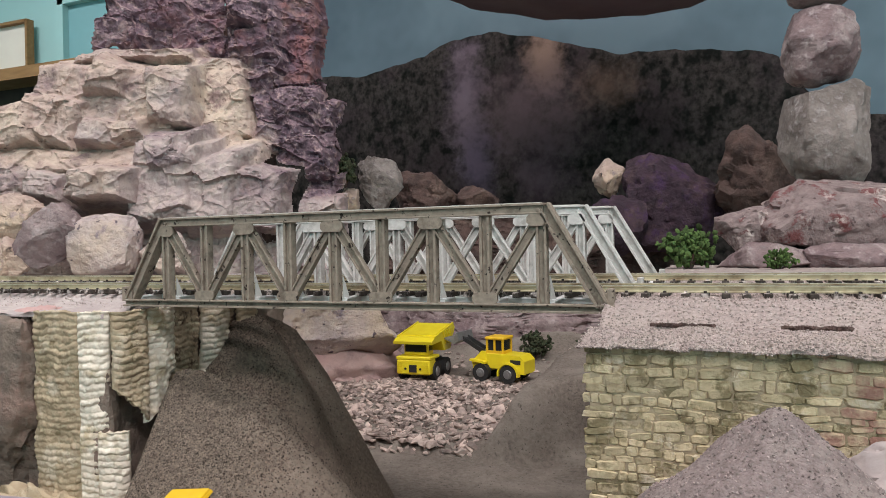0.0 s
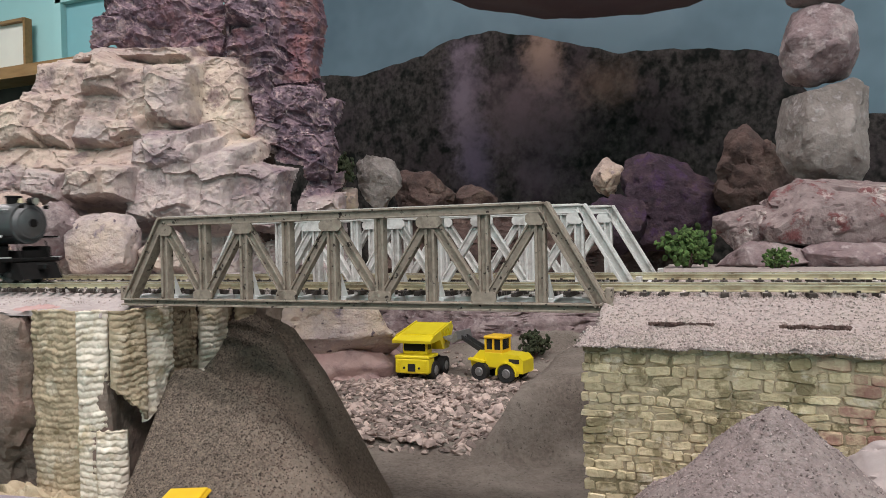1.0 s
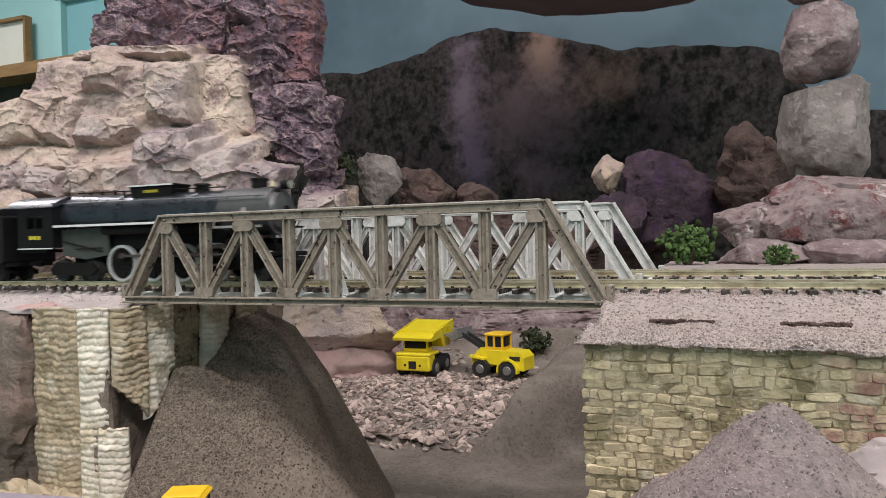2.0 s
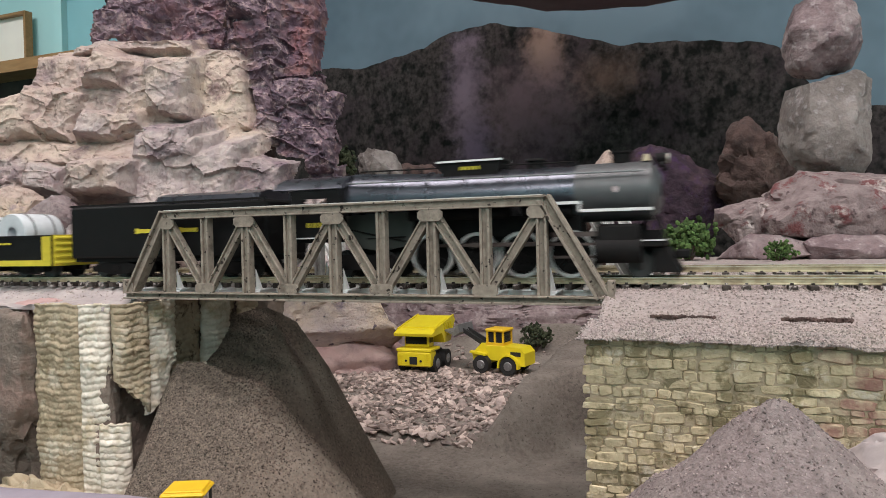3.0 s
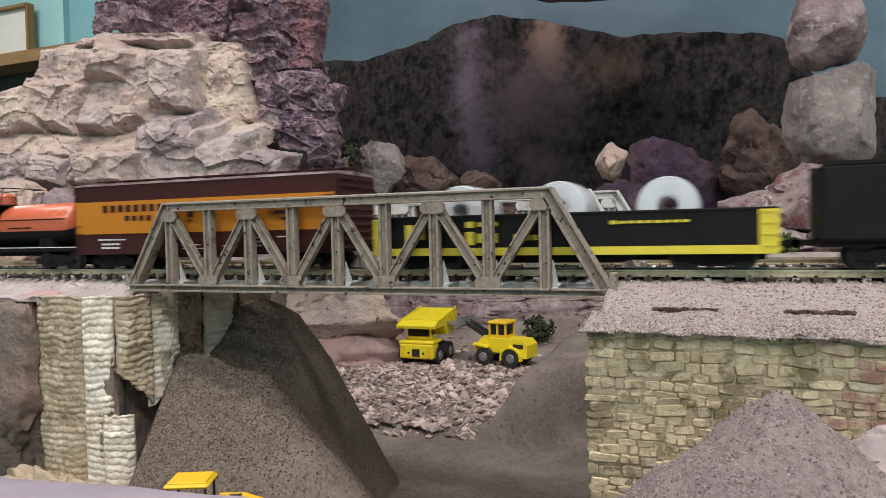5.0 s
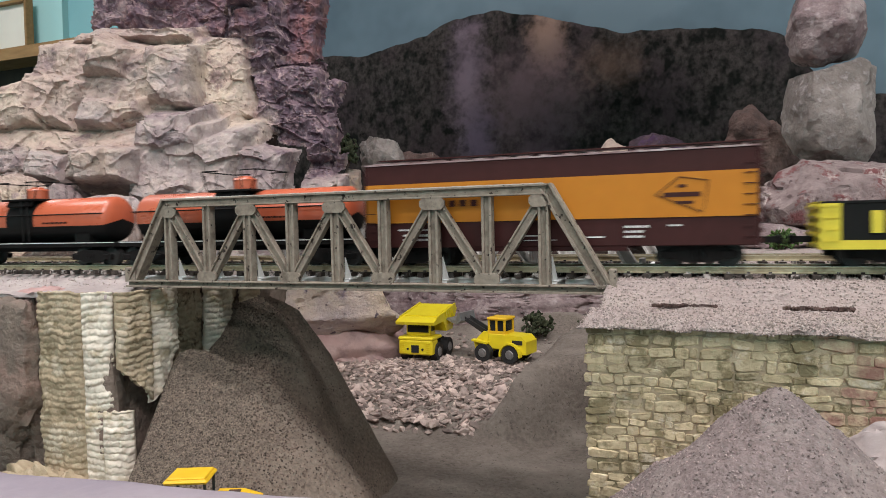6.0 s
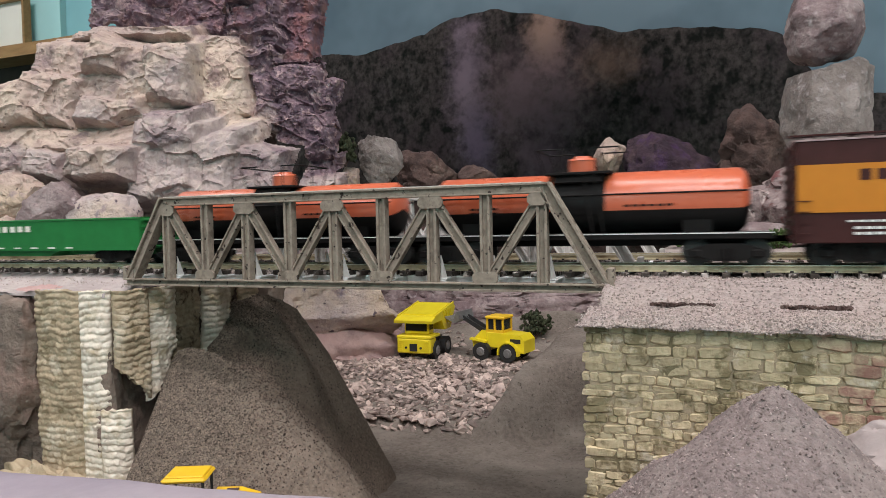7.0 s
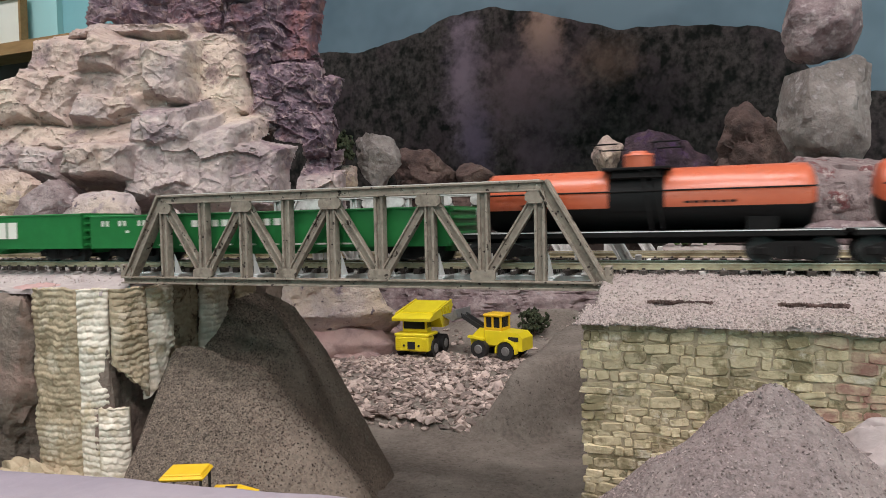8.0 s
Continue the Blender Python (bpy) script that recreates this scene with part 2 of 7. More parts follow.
M_BANK = mat("lavender_bank", (0.30, 0.26, 0.30), (0.24, 0.21, 0.245), 70, 0.95, 0.5, 0.0015, wash=(0.34, 0.30, 0.325), coarse=20)


def cliff_paint():
    """Tan plaster with purple, pale mauve and red paint washes; the washes follow the cast blocks with ragged edges."""
    m = mat("cliff_paint", (0.57, 0.445, 0.375), (0.40, 0.30, 0.26), 110, 0.9, 1.0, 0.004, wash=(0.60, 0.49, 0.395), coarse=14, wash_at=(0.46, 0.64), wash2=(0.28, 0.20, 0.185), wash2_at=(0.53, 0.64), speck=(0.16, 0.115, 0.10), speck_scale=170, speck_at=(0.63, 0.73))
    N, L = m.node_tree.nodes, m.node_tree.links
    bsdf = N["Principled BSDF"]
    col = bsdf.inputs["Base Color"].links[0].from_socket
    att = N.new("ShaderNodeAttribute")
    att.attribute_name = "pigment"
    xyz = N.new("ShaderNodeSeparateXYZ")
    L.new(att.outputs["Vector"], xyz.inputs[0])
    co = N.new("ShaderNodeTexCoord")

    def cloud(scale, lo, hi):
        n = N.new("ShaderNodeTexNoise")
        n.inputs["Scale"].default_value, n.inputs["Detail"].default_value, n.inputs["Roughness"].default_value = scale, 6, 0.65
        L.new(co.outputs["Object"], n.inputs["Vector"])
        r = N.new("ShaderNodeMapRange")
        for key, v in (("From Min", lo), ("From Max", hi)):
            r.inputs[key].default_value = v
        L.new(n.outputs["Fac"], r.inputs["Value"])
        return r.outputs[0]

    def blend(fac, c1, c2):
        x = N.new("ShaderNodeMix")
        x.data_type = "RGBA"
        L.new(fac, x.inputs[0])
        for sock, c in ((x.inputs[6], c1), (x.inputs[7], c2)):
            if isinstance(c, tuple):
                sock.default_value = rgba(c)
            else:
                L.new(c, sock)
        return x.outputs[2]

    def amount(out, scale, most):
        s = N.new("ShaderNodeMath")
        s.operation = "MULTIPLY_ADD"
        L.new(cloud(scale, 0.25, 0.75), s.inputs[0])
        s.inputs[1].default_value = 0.9
        L.new(xyz.outputs[out], s.inputs[2])
        r = N.new("ShaderNodeMapRange")
        for key, v in (("From Min", 0.55), ("From Max", 1.15), ("To Max", most)):
            r.inputs[key].default_value = v
        L.new(s.outputs[0], r.inputs["Value"])
        return r.outputs[0]

    mauve = blend(cloud(70, 0.4, 0.65), (0.36, 0.30, 0.305), (0.55, 0.465, 0.43))
    purple = blend(cloud(55, 0.38, 0.6), (0.085, 0.056, 0.085), (0.215, 0.145, 0.175))
    purple = blend(cloud(120, 0.52, 0.64), purple, (0.44, 0.32, 0.32))
    red = blend(cloud(80, 0.4, 0.6), (0.26, 0.10, 0.10), (0.14, 0.085, 0.115))
    col = blend(amount(1, 34, 0.8), col, mauve)
    col = blend(amount(0, 40, 0.95), col, purple)
    col = blend(amount(2, 30, 0.8), col, red)
    L.new(col, bsdf.inputs["Base Color"])
    return m


M_CLIFF = cliff_paint()

# ---- mesh helpers ----
def add_box(bm, c, s, rot=None, bev=0.0):
    m = Matrix.Translation(c) @ (rot.to_4x4() if rot is not None else Matrix.Identity(4)) @ Matrix.Diagonal((s[0], s[1], s[2], 1))
    made = bmesh.ops.create_cube(bm, size=1.0, matrix=m)
    if bev:
        edges = {e for v in made["verts"] for e in v.link_edges}
        bmesh.ops.bevel(bm, geom=list(edges), offset=bev, segments=1, affect="EDGES")


def add_cyl(bm, p0, p1, r0, r1=None, n=20, caps=True):
    p0, p1 = Vector(p0), Vector(p1)
    d = p1 - p0
    m = Matrix.Translation((p0 + p1) / 2) @ d.to_track_quat("Z", "Y").to_matrix().to_4x4()
    bmesh.ops.create_cone(bm, cap_ends=caps, segments=n, radius1=r0, radius2=r0 if r1 is None else r1, depth=d.length, matrix=m)


def add_prism(bm, pts, y0, y1):
    a = [bm.verts.new((x, y0, z)) for x, z in pts]
    b = [bm.verts.new((x, y1, z)) for x, z in pts]
    k = len(pts)
    bm.faces.new(a)
    bm.faces.new(b[::-1])
    for i in range(k):
        bm.faces.new((a[i], b[i], b[(i + 1) % k], a[(i + 1) % k]))
    bmesh.ops.recalc_face_normals(bm, faces=bm.faces)


def mesh_of(name, bm, material, smooth=0.0):
    me = bpy.data.meshes.new(name)
    bm.normal_update()
    bm.to_mesh(me)
    bm.free()
    me.materials.append(material)
    if smooth:
        me.polygons.foreach_set("use_smooth", [True] * len(me.polygons))
        me.set_sharp_from_angle(angle=radians(smooth))
    return me


def part(name, bm, material, parent=None, label="", smooth=0.0):
    ob = new(name, mesh_of(name, bm, material, smooth))
    if parent is not None:
        ob.parent = parent
    return tagged(ob, label)


def thing(name, label, category, group="", kind=""):
    return tagged(new(name), label, category, group, kind)


def quick_box(name, c, s, material, parent, label="", bev=0.0, rot=None):
    bm = bmesh.new()
    add_box(bm, c, s, rot, bev)
    return part(name, bm, material, parent, label)


def quick_cyl(name, p0, p1, r, material, parent, label="", n=20, r1=None):
    bm = bmesh.new()
    add_cyl(bm, p0, p1, r, r1, n)
    return part(name, bm, material, parent, label, 40)


def from_grid(name, V, nu, nv, material, smooth=True):
    idx = np.arange(nu * nv).reshape(nu, nv)
    f = np.stack([idx[:-1, :-1], idx[1:, :-1], idx[1:, 1:], idx[:-1, 1:]], -1).reshape(-1, 4)
    me = bpy.data.meshes.new(name)
    me.from_pydata(V.tolist(), [], f.tolist())
    me.polygons.foreach_set("use_smooth", [smooth] * len(me.polygons))
    me.materials.append(material)
    return new(name, me)


def fbm(p, scale, octaves=4, h=0.9):
    return noise.fractal(Vector(p) * scale, h, 2.1, octaves)


def rock_mesh(name, size, seed, material, planes=14, rough=0.06, sub=5, box=0.0, strata=0.0, facet=0.75, freq=2.2):
    """A broken rock: a ball cut by random planes, then roughened at three scales."""
    rng = random.Random(seed)
    bm = bmesh.new()
    bmesh.ops.create_icosphere(bm, subdivisions=sub, radius=1.0)
    P = np.array([v.co[:] for v in bm.verts])
    if box:
        lim = np.abs(P).max(1, keepdims=True)
        P = P * ((1 - box) + box / lim)
    cuts = []
    for _ in range(planes):
        n = np.array([rng.gauss(0, 1), rng.gauss(0, 1), rng.gauss(0, 0.8)])
        cuts.append((n / np.linalg.norm(n), rng.uniform(facet, 1.02)))
    for n, d in cuts:
        h = P @ n
        over = h > d
        P[over] -= np.outer(h[over] - d, n)
    off = Vector((seed * 3.7, seed * 1.3, seed * 2.1))
    s = Vector(size)
    flat = Vector((1.0, 1.0, 1.0 + 2.2 * strata))

    def blocks(k):
        """Broken faces: each cell stands proud by its own amount and tilts its own way."""
        dist, near = noise.voronoi(k)
        c = Vector((round(near[0].x * 97), round(near[0].y * 89), round(near[0].z * 83)))
        h = math.sin(c.x * 12.9 + c.y * 78.2 + c.z * 37.7) * 43758.5
        a, b, e = (h % 1.0) - 0.5, ((h * 1.7) % 1.0) - 0.5, ((h * 2.9) % 1.0) - 0.5
        return a + (k - near[0]).dot(Vector((b, e, a * 1.2))) * 1.6 - 0.45 * max(0.0, 0.07 - (dist[1] - dist[0])) / 0.07

    for v, p in zip(bm.verts, P):
        q = Vector(p)
        k = Vector((q.x * s.x * flat.x, q.y * s.y, q.z * s.z * flat.z)) * (freq / max(s)) + off
        k += Vector((noise.noise(k * 1.3), noise.noise(k * 1.3 + off), noise.noise(k * 1.3 - off))) * 0.25
        d = blocks(k * 0.8) * rough * 1.15 + blocks(k * 2.0 + off) * rough * 0.55
        d += noise.fractal(k * 1.1, 0.9, 2.1, 3) * rough * 0.45
        d += blocks(k * 5.1) * rough * 0.16 + noise.fractal(k * 9.0, 0.8, 2.1, 3) * rough * 0.10
        q = q + q.normalized() * d
        v.co = (q.x * s.x, q.y * s.y, q.z * s.z)
    return mesh_of(name, bm, material, 50)


def rock(name, at, size, turn, seed, material, label, group="", **kw):
    ob = new(name, rock_mesh(name, size, seed, material, **kw))
    ob.matrix_basis = pose(at[0], at[1], at[2], *turn)
    return tagged(ob, label, "rock", group)


# ---- room shell ----
def slab(name, c, s, material, label, category):
    ob = quick_box(name, c, s, material, None)
    return tagged(ob, label, category, kind="structure")


slab("floor", (0, 0, -1.02), (6, 6, 0.04), M_ROOMFLOOR, "brown tiled floor of the club room", "floor")
slab("ceiling", (0, 0, 1.52), (6, 6, 0.06), M_CEIL, "plain white painted ceiling of the room", "ceiling")
slab("wall_north", (0, 1.75, 0.25), (6, 0.1, 2.5), M_ROOM, "aqua painted room wall behind the layout", "wall")
slab("wall_south", (0, -2.6, 0.25), (6, 0.1, 2.5), M_ROOM, "aqua painted room wall facing the layout", "wall")
slab("wall_west", (-2.95, -0.4, 0.25), (0.1, 4.2, 2.5), M_ROOM, "aqua painted side wall of the room", "wall")
slab("wall_east", (2.2, -0.4, 0.25), (0.1, 4.2, 2.5), M_ROOM, "aqua painted side wall of the room", "wall")
for lx, ly, sx, sy, _w in LAMPS:
    fx = thing("ceiling_light", "white flush ceiling light with a metal frame, unseen, some added as fill", "light", "ceiling lights")
    fx.location = (lx, ly, 1.47)
    bm = bmesh.new()
    for dx, dy, w, d in ((-sx / 2 - 0.02, 0, 0.04, sy + 0.08), (sx / 2 + 0.02, 0, 0.04, sy + 0.08), (0, -sy / 2 - 0.02, sx, 0.04), (0, sy / 2 + 0.02, sx, 0.04)):
        add_box(bm, (dx, dy, 0), (w, d, 0.04))
    part("frame", bm, M_WHITE, fx, "white metal frame")
    quick_box("diffuser", (0, 0, 0.008), (sx, sy, 0.012), glow("diffuser_glow", (1, 0.96, 0.9), 1.5), fx, "glowing white diffuser")

# door frame, framed board and shelf at the far left of the room
door = thing("wall_recess", "aqua painted recess with raised frame on the wall", "door")
quick_box("frame", (-2.10, 1.68, 0.75), (0.035, 0.05, 1.5), M_ROOM, door)
quick_box("panel", (-1.90, 1.69, 0.75), (0.40, 0.02, 1.4), mat("recess_paint", (0.22, 0.46, 0.5), (0.2, 0.43, 0.47), 6, 0.6, 0.05, 0.001), door)
quick_box("frame", (-1.90, 1.68, 0.955), (0.42, 0.05, 0.035), M_ROOM, door)
board = thing("framed_board", "white notice board in a thin golden wooden frame", "picture")
bm = bmesh.new()
for dx, dz, w, h in ((-0.30, 0, 0.011, 0.21), (0.30, 0, 0.011, 0.21), (0, 0.10, 0.6, 0.011), (0, -0.10, 0.6, 0.011)):
    add_box(bm, (-2.56 + dx, 1.66, 0.800 + dz), (w, 0.03, h))
part("frame", bm, M_WOOD, board, "golden wooden frame")
quick_box("sheet", (-2.56, 1.67, 0.800), (0.59, 0.01, 0.19), M_PAPER, board, "blank white sheet")
shelf = thing("wall_shelf", "long brown wooden shelf edge along the wall", "shelf")
quick_box("board", (-2.2, 1.58, 0.640), (1.2, 0.25, 0.04), M_WOOD, shelf)
# near-black box standing in for the shade below the shelf
quick_box("back_panel", (-2.2, 1.62, 0.30), (1.2, 0.12, 0.64), M_DARK, shelf, "dark block put in for the shade under the shelf")

# ---- painted backdrop: sky wall and mountain mural ----
slab("backdrop_sky", (0.35, 1.08, 0.3), (2.2, 0.04, 1.3), M_SKY_WALL, "muted blue painted sky backdrop board", "backdrop")


def mural_material():
    m = mat("mountain_mural", (0.078, 0.067, 0.063), (0.008, 0.008, 0.008), 95, 0.85, 0.0, 0.0, spec=0.05, stretch=(1.0, 1.0, 0.85), wash=(0.055, 0.040, 0.046), coarse=9, wash_at=(0.48, 0.75), speck=(0.010, 0.011, 0.010), speck_scale=48, speck_at=(0.46, 0.66))
    nt = m.node_tree
    N, L = nt.nodes, nt.links
    bsdf = N["Principled BSDF"]
    col = bsdf.inputs["Base Color"].links[0].from_socket
    co = N.new("ShaderNodeTexCoord")
    warp = N.new("ShaderNodeTexNoise")
    warp.inputs["Scale"].default_value, warp.inputs["Detail"].default_value = 30, 10
    warp.inputs["Roughness"].default_value = 0.7
    L.new(co.outputs["Object"], warp.inputs["Vector"])
    # printed sunlit cliffs: (x, z, half width, half height, colour, strength)
    for x, z, w, h, c, k in ((-0.31, 0.31, 0.05, 0.14, (0.23, 0.175, 0.22), 0.9), (-0.157, 0.375, 0.045, 0.07, (0.38, 0.25, 0.20), 0.85),
                             (-0.19, 0.27, 0.15, 0.12, (0.155, 0.108, 0.12), 0.75), (-0.289, 0.18, 0.045, 0.10, (0.13, 0.10, 0.145), 0.8), (-0.16, 0.16, 0.07, 0.09, (0.10, 0.072, 0.09), 0.7),
                             (-0.043, 0.31, 0.07, 0.05, (0.17, 0.11, 0.085), 0.5)):
        mp = N.new("ShaderNodeMapping")
        mp.inputs["Location"].default_value = (-x / w, 0, -z / h)
        mp.inputs["Scale"].default_value = (1 / w, 0.0, 1 / h)
        L.new(co.outputs["Object"], mp.inputs[0])
        ln = N.new("ShaderNodeVectorMath")
        ln.operation = "LENGTH"
        L.new(mp.outputs[0], ln.inputs[0])
        add = N.new("ShaderNodeMath")
        add.operation = "MULTIPLY_ADD"
        L.new(warp.outputs["Fac"], add.inputs[0])
        add.inputs[1].default_value = 2.2
        L.new(ln.outputs["Value"], add.inputs[2])
        r = N.new("ShaderNodeMapRange")
        r.interpolation_type = "SMOOTHSTEP"
        for name, v in (("From Min", 2.35), ("From Max", 1.05), ("To Min", 0.0), ("To Max", k)):
            r.inputs[name].default_value = v
        L.new(add.outputs[0], r.inputs["Value"])
        x_ = N.new("ShaderNodeMix")
        x_.data_type = "RGBA"
        L.new(r.outputs[0], x_.inputs[0])
        L.new(col, x_.inputs[6])
        x_.inputs[7].default_value = rgba(c)
        col = x_.outputs[2]
    L.new(col, bsdf.inputs["Base Color"])
    return m


PROFILE_X = [-0.90, -0.661, -0.592, -0.539, -0.473, -0.398, -0.337, -0.255, -0.156, -0.072, -0.012, 0.085, 0.194, 0.241, 0.262, 0.303, 0.343, 0.397, 0.6, 1.2]
PROFILE_Z = [0.38, 0.392, 0.384, 0.376, 0.390, 0.404, 0.428, 0.434, 0.410, 0.381, 0.364, 0.360, 0.345, 0.333, 0.299, 0.248, 0.226, 0.219, 0.20, 0.16]
nu, nv = 260, 60
xs = np.linspace(-0.9, 1.2, nu)
top = np.interp(xs, PROFILE_X, PROFILE_Z) + np.array([fbm((x, 0, 3), 26, 4) * 0.004 for x in xs])
V = np.zeros((nu, nv, 3))
V[..., 0] = xs[:, None]
V[..., 2] = -0.3 + (top[:, None] + 0.3) * np.linspace(0, 1, nv)[None, :]
V[..., 1] = 1.052
mural = from_grid("backdrop_mountains", V.reshape(-1, 3), nu, nv, mural_material())
mod = mural.modifiers.new("thickness", "SOLIDIFY")
mod.thickness = 0.006
tagged(mural, "dark wooded mountain mural on the backdrop", "backdrop", kind="structure")

# dark reddish shade hanging over the scene
bm = bmesh.new()
bmesh.ops.create_uvsphere(bm, u_segments=48, v_segments=24, radius=1.0)
for v in bm.verts:
    v.co = (v.co.x * 0.29, v.co.y * 0.19, v.co.z * 0.095 + 0.006 * noise.noise(v.co * 6))
shade = part("hanging_shade", bm, M_SHADE, None, smooth=60)
shade.matrix_basis = pose(-0.056, 0.66, 0.434, 0, 7, 21)
tagged(shade, "dark red rounded shade hanging above the scene", "lamp shade")

# ---- canyon floor and ground ----
TRACK_Y, TRACK2_Y = 0.0257, 0.0770
RAIL_Z, RAIL2_Z = 0.0092, 0.0108


def smooth01(x):
    x = min(max(x, 0), 1)
    return x * x * (3 - 2 * x)


def bump2(x, y, cx, cy, rx, ry):
    d = ((x - cx) / rx) ** 2 + ((y - cy) / ry) ** 2
    return math.exp(-d)


def canyon_z(x, y):
    z = -0.124 + 0.016 * smooth01((y - 0.17) / 0.2) + 0.003 * fbm((x, y, 0), 14, 3)
    # plaster mound beside the stone abutment, with a steep front
    wob = 0.008 * fbm((x, y, 8), 26, 4)
    foot = x + 0.010 - 0.10 * (y - 0.20) + wob
    front = y - 0.190 - 0.75 * max(x + 0.005, 0) + wob
    z += 0.044 * smooth01(foot / 0.026) * smooth01(front / 0.026)
    z -= 0.006 * bump2(x, y, 0.05, 0.20, 0.03, 0.03)
    # bed of broken stone, a few millimetres thick with a ragged front edge
    z += 0.0055 * smooth01((y - 0.207 + 0.012 * noise.noise(Vector((x * 45, y * 20, 1)))) / 0.006) * smooth01((0.004 - x) / 0.01)
    z += 0.03 * smooth01((y - 0.42) / 0.1)
    z += 0.03 * smooth01((0.0 - y) / 0.05)
    z += 0.0007 * fbm((x, y, 5), 160, 4)
    return z


nu, nv = 240, 230
gx, gy = np.linspace(-0.75, 0.75, nu), np.linspace(-0.24, 1.05, nv)
V = np.array([(x, y, canyon_z(x, y)) for x in gx for y in gy])
tagged(from_grid("ground", V, nu, nv, M_FLOOR), "grey brown dirt floor of the model canyon", "ground", kind="structure")


# dark sand heap against the abutment columns
def heap_z(x, y):
    dy = y - 0.0200
    dx = x + 0.1000 - 0.40 * max(-dy, 0)
    fall = float(np.interp(dx, (-0.04, 0, 0.006, 0.048, 0.10, 0.15), (0.080, 0.0016, 0.0, 0.0085, 0.0560, 0.125)))
    side = math.sqrt(dy * dy + 0.000012) * (0.80 if dy < 0 else 0.95)
    return -0.0295 - fall - side + 0.0030 * fbm((x, y, 2), 24, 3) + 0.0008 * fbm((x, y, 7), 420, 3)


def slope_z(x, y):
    """Smooth plaster slope behind the heap: round top, steep flanks, a scooped hollow and a groove down its far side."""
    dx, dy = x + 0.1080, y - 0.0860
    r = math.sqrt(dx * dx + dy * dy)
    z = -0.0135 - float(np.interp(r, (0, 0.012, 0.028, 0.046, 0.062, 0.080, 0.12), (0, 0.003, 0.0125, 0.038, 0.069, 0.104, 0.19)))
    ang = math.degrees(math.atan2(dy, dx))
    z -= 0.0060 * math.exp(-((ang - 2) / 9) ** 2) * smooth01(r / 0.02)
    z += 0.0035 * math.exp(-((ang + 16) / 7) ** 2) * smooth01(r / 0.02)
    z += 0.0030 * math.exp(-((ang - 22) / 8) ** 2) * smooth01(r / 0.02)
    crack = y - 0.066 + 0.45 * (x + 0.088) + 0.003 * fbm((x, y, 4), 60, 3)
    z -= 0.0018 * math.exp(-(crack / 0.0010) ** 2) * smooth01((0.016 - abs(x + 0.088)) / 0.008)
    z += 0.0022 * fbm((x, y, 12), 26, 3) + 0.0004 * fbm((x, y, 7), 300, 3)
    return z


def mound_z(x, y):
    """Heap and slope run into one another; a bowl is scooped out between them."""
    a, b = heap_z(x, y), slope_z(x, y)
    k = max(0.008 - abs(a - b), 0) / 0.008
    z = max(a, b) + k * k * 0.002
    d = math.sqrt(((x + 0.0745) / 0.0205) ** 2 + ((y - 0.0480) / 0.0185) ** 2) + 0.08 * noise.noise(Vector((x * 60, y * 60, 3)))
    bowl = -0.0515 + 0.0080 * d * d + 0.16 * (y - 0.048)
    return z + (min(z, bowl) - z) * smooth01((1.12 - d) / 0.14)


nu, nv = 230, 360
gx, gy = np.linspace(-0.128, 0.03, nu), np.linspace(-0.10, 0.20, nv)
V = np.array([(x, y, max(mound_z(x, y), -0.14)) for x in gx for y in gy])
tagged(from_grid("sand_heap", V, nu, nv, M_SLOPE), "large brown grey sand heap with a scooped bowl", "sand heap", kind="stuff")


# conical gravel pile before the far abutment wall
def cone_pile(name, at, h, slope, seed, material, label, n=150):
    bm = bmesh.new()
    rings, seg = 60, n
    R = h / slope
    vs = []
    for i in range(rings + 1):
        r = R * i / rings
        row = []
        for j in range(seg):
            a = 2 * math.pi * j / seg
            x, y = r * math.cos(a), r * math.sin(a)
            z = h - slope * math.sqrt(r * r + 0.000012)
            k = 0.0035 * fbm((x + seed, y, 1), 40, 3) + 0.0007 * fbm((x + seed, y, 4), 500, 3)
            row.append(bm.verts.new((x, y, z + k)))
        vs.append(row)
    for i in range(rings):
        for j in range(seg):
            bm.faces.new((vs[i][j], vs[i + 1][j], vs[i + 1][(j + 1) % seg], vs[i][(j + 1) % seg]))
    bmesh.ops.remove_doubles(bm, verts=vs[0], dist=0.001)
    ob = part(name, bm, material, None, smooth=70)
    ob.location = at
    return tagged(ob, label, "gravel pile", kind="stuff")


cone_pile("gravel_pile", (0.1605, -0.071, -0.115), 0.1045, 0.95, 3.0, M_PILE, "pinkish grey gravel pile before the stone wall")


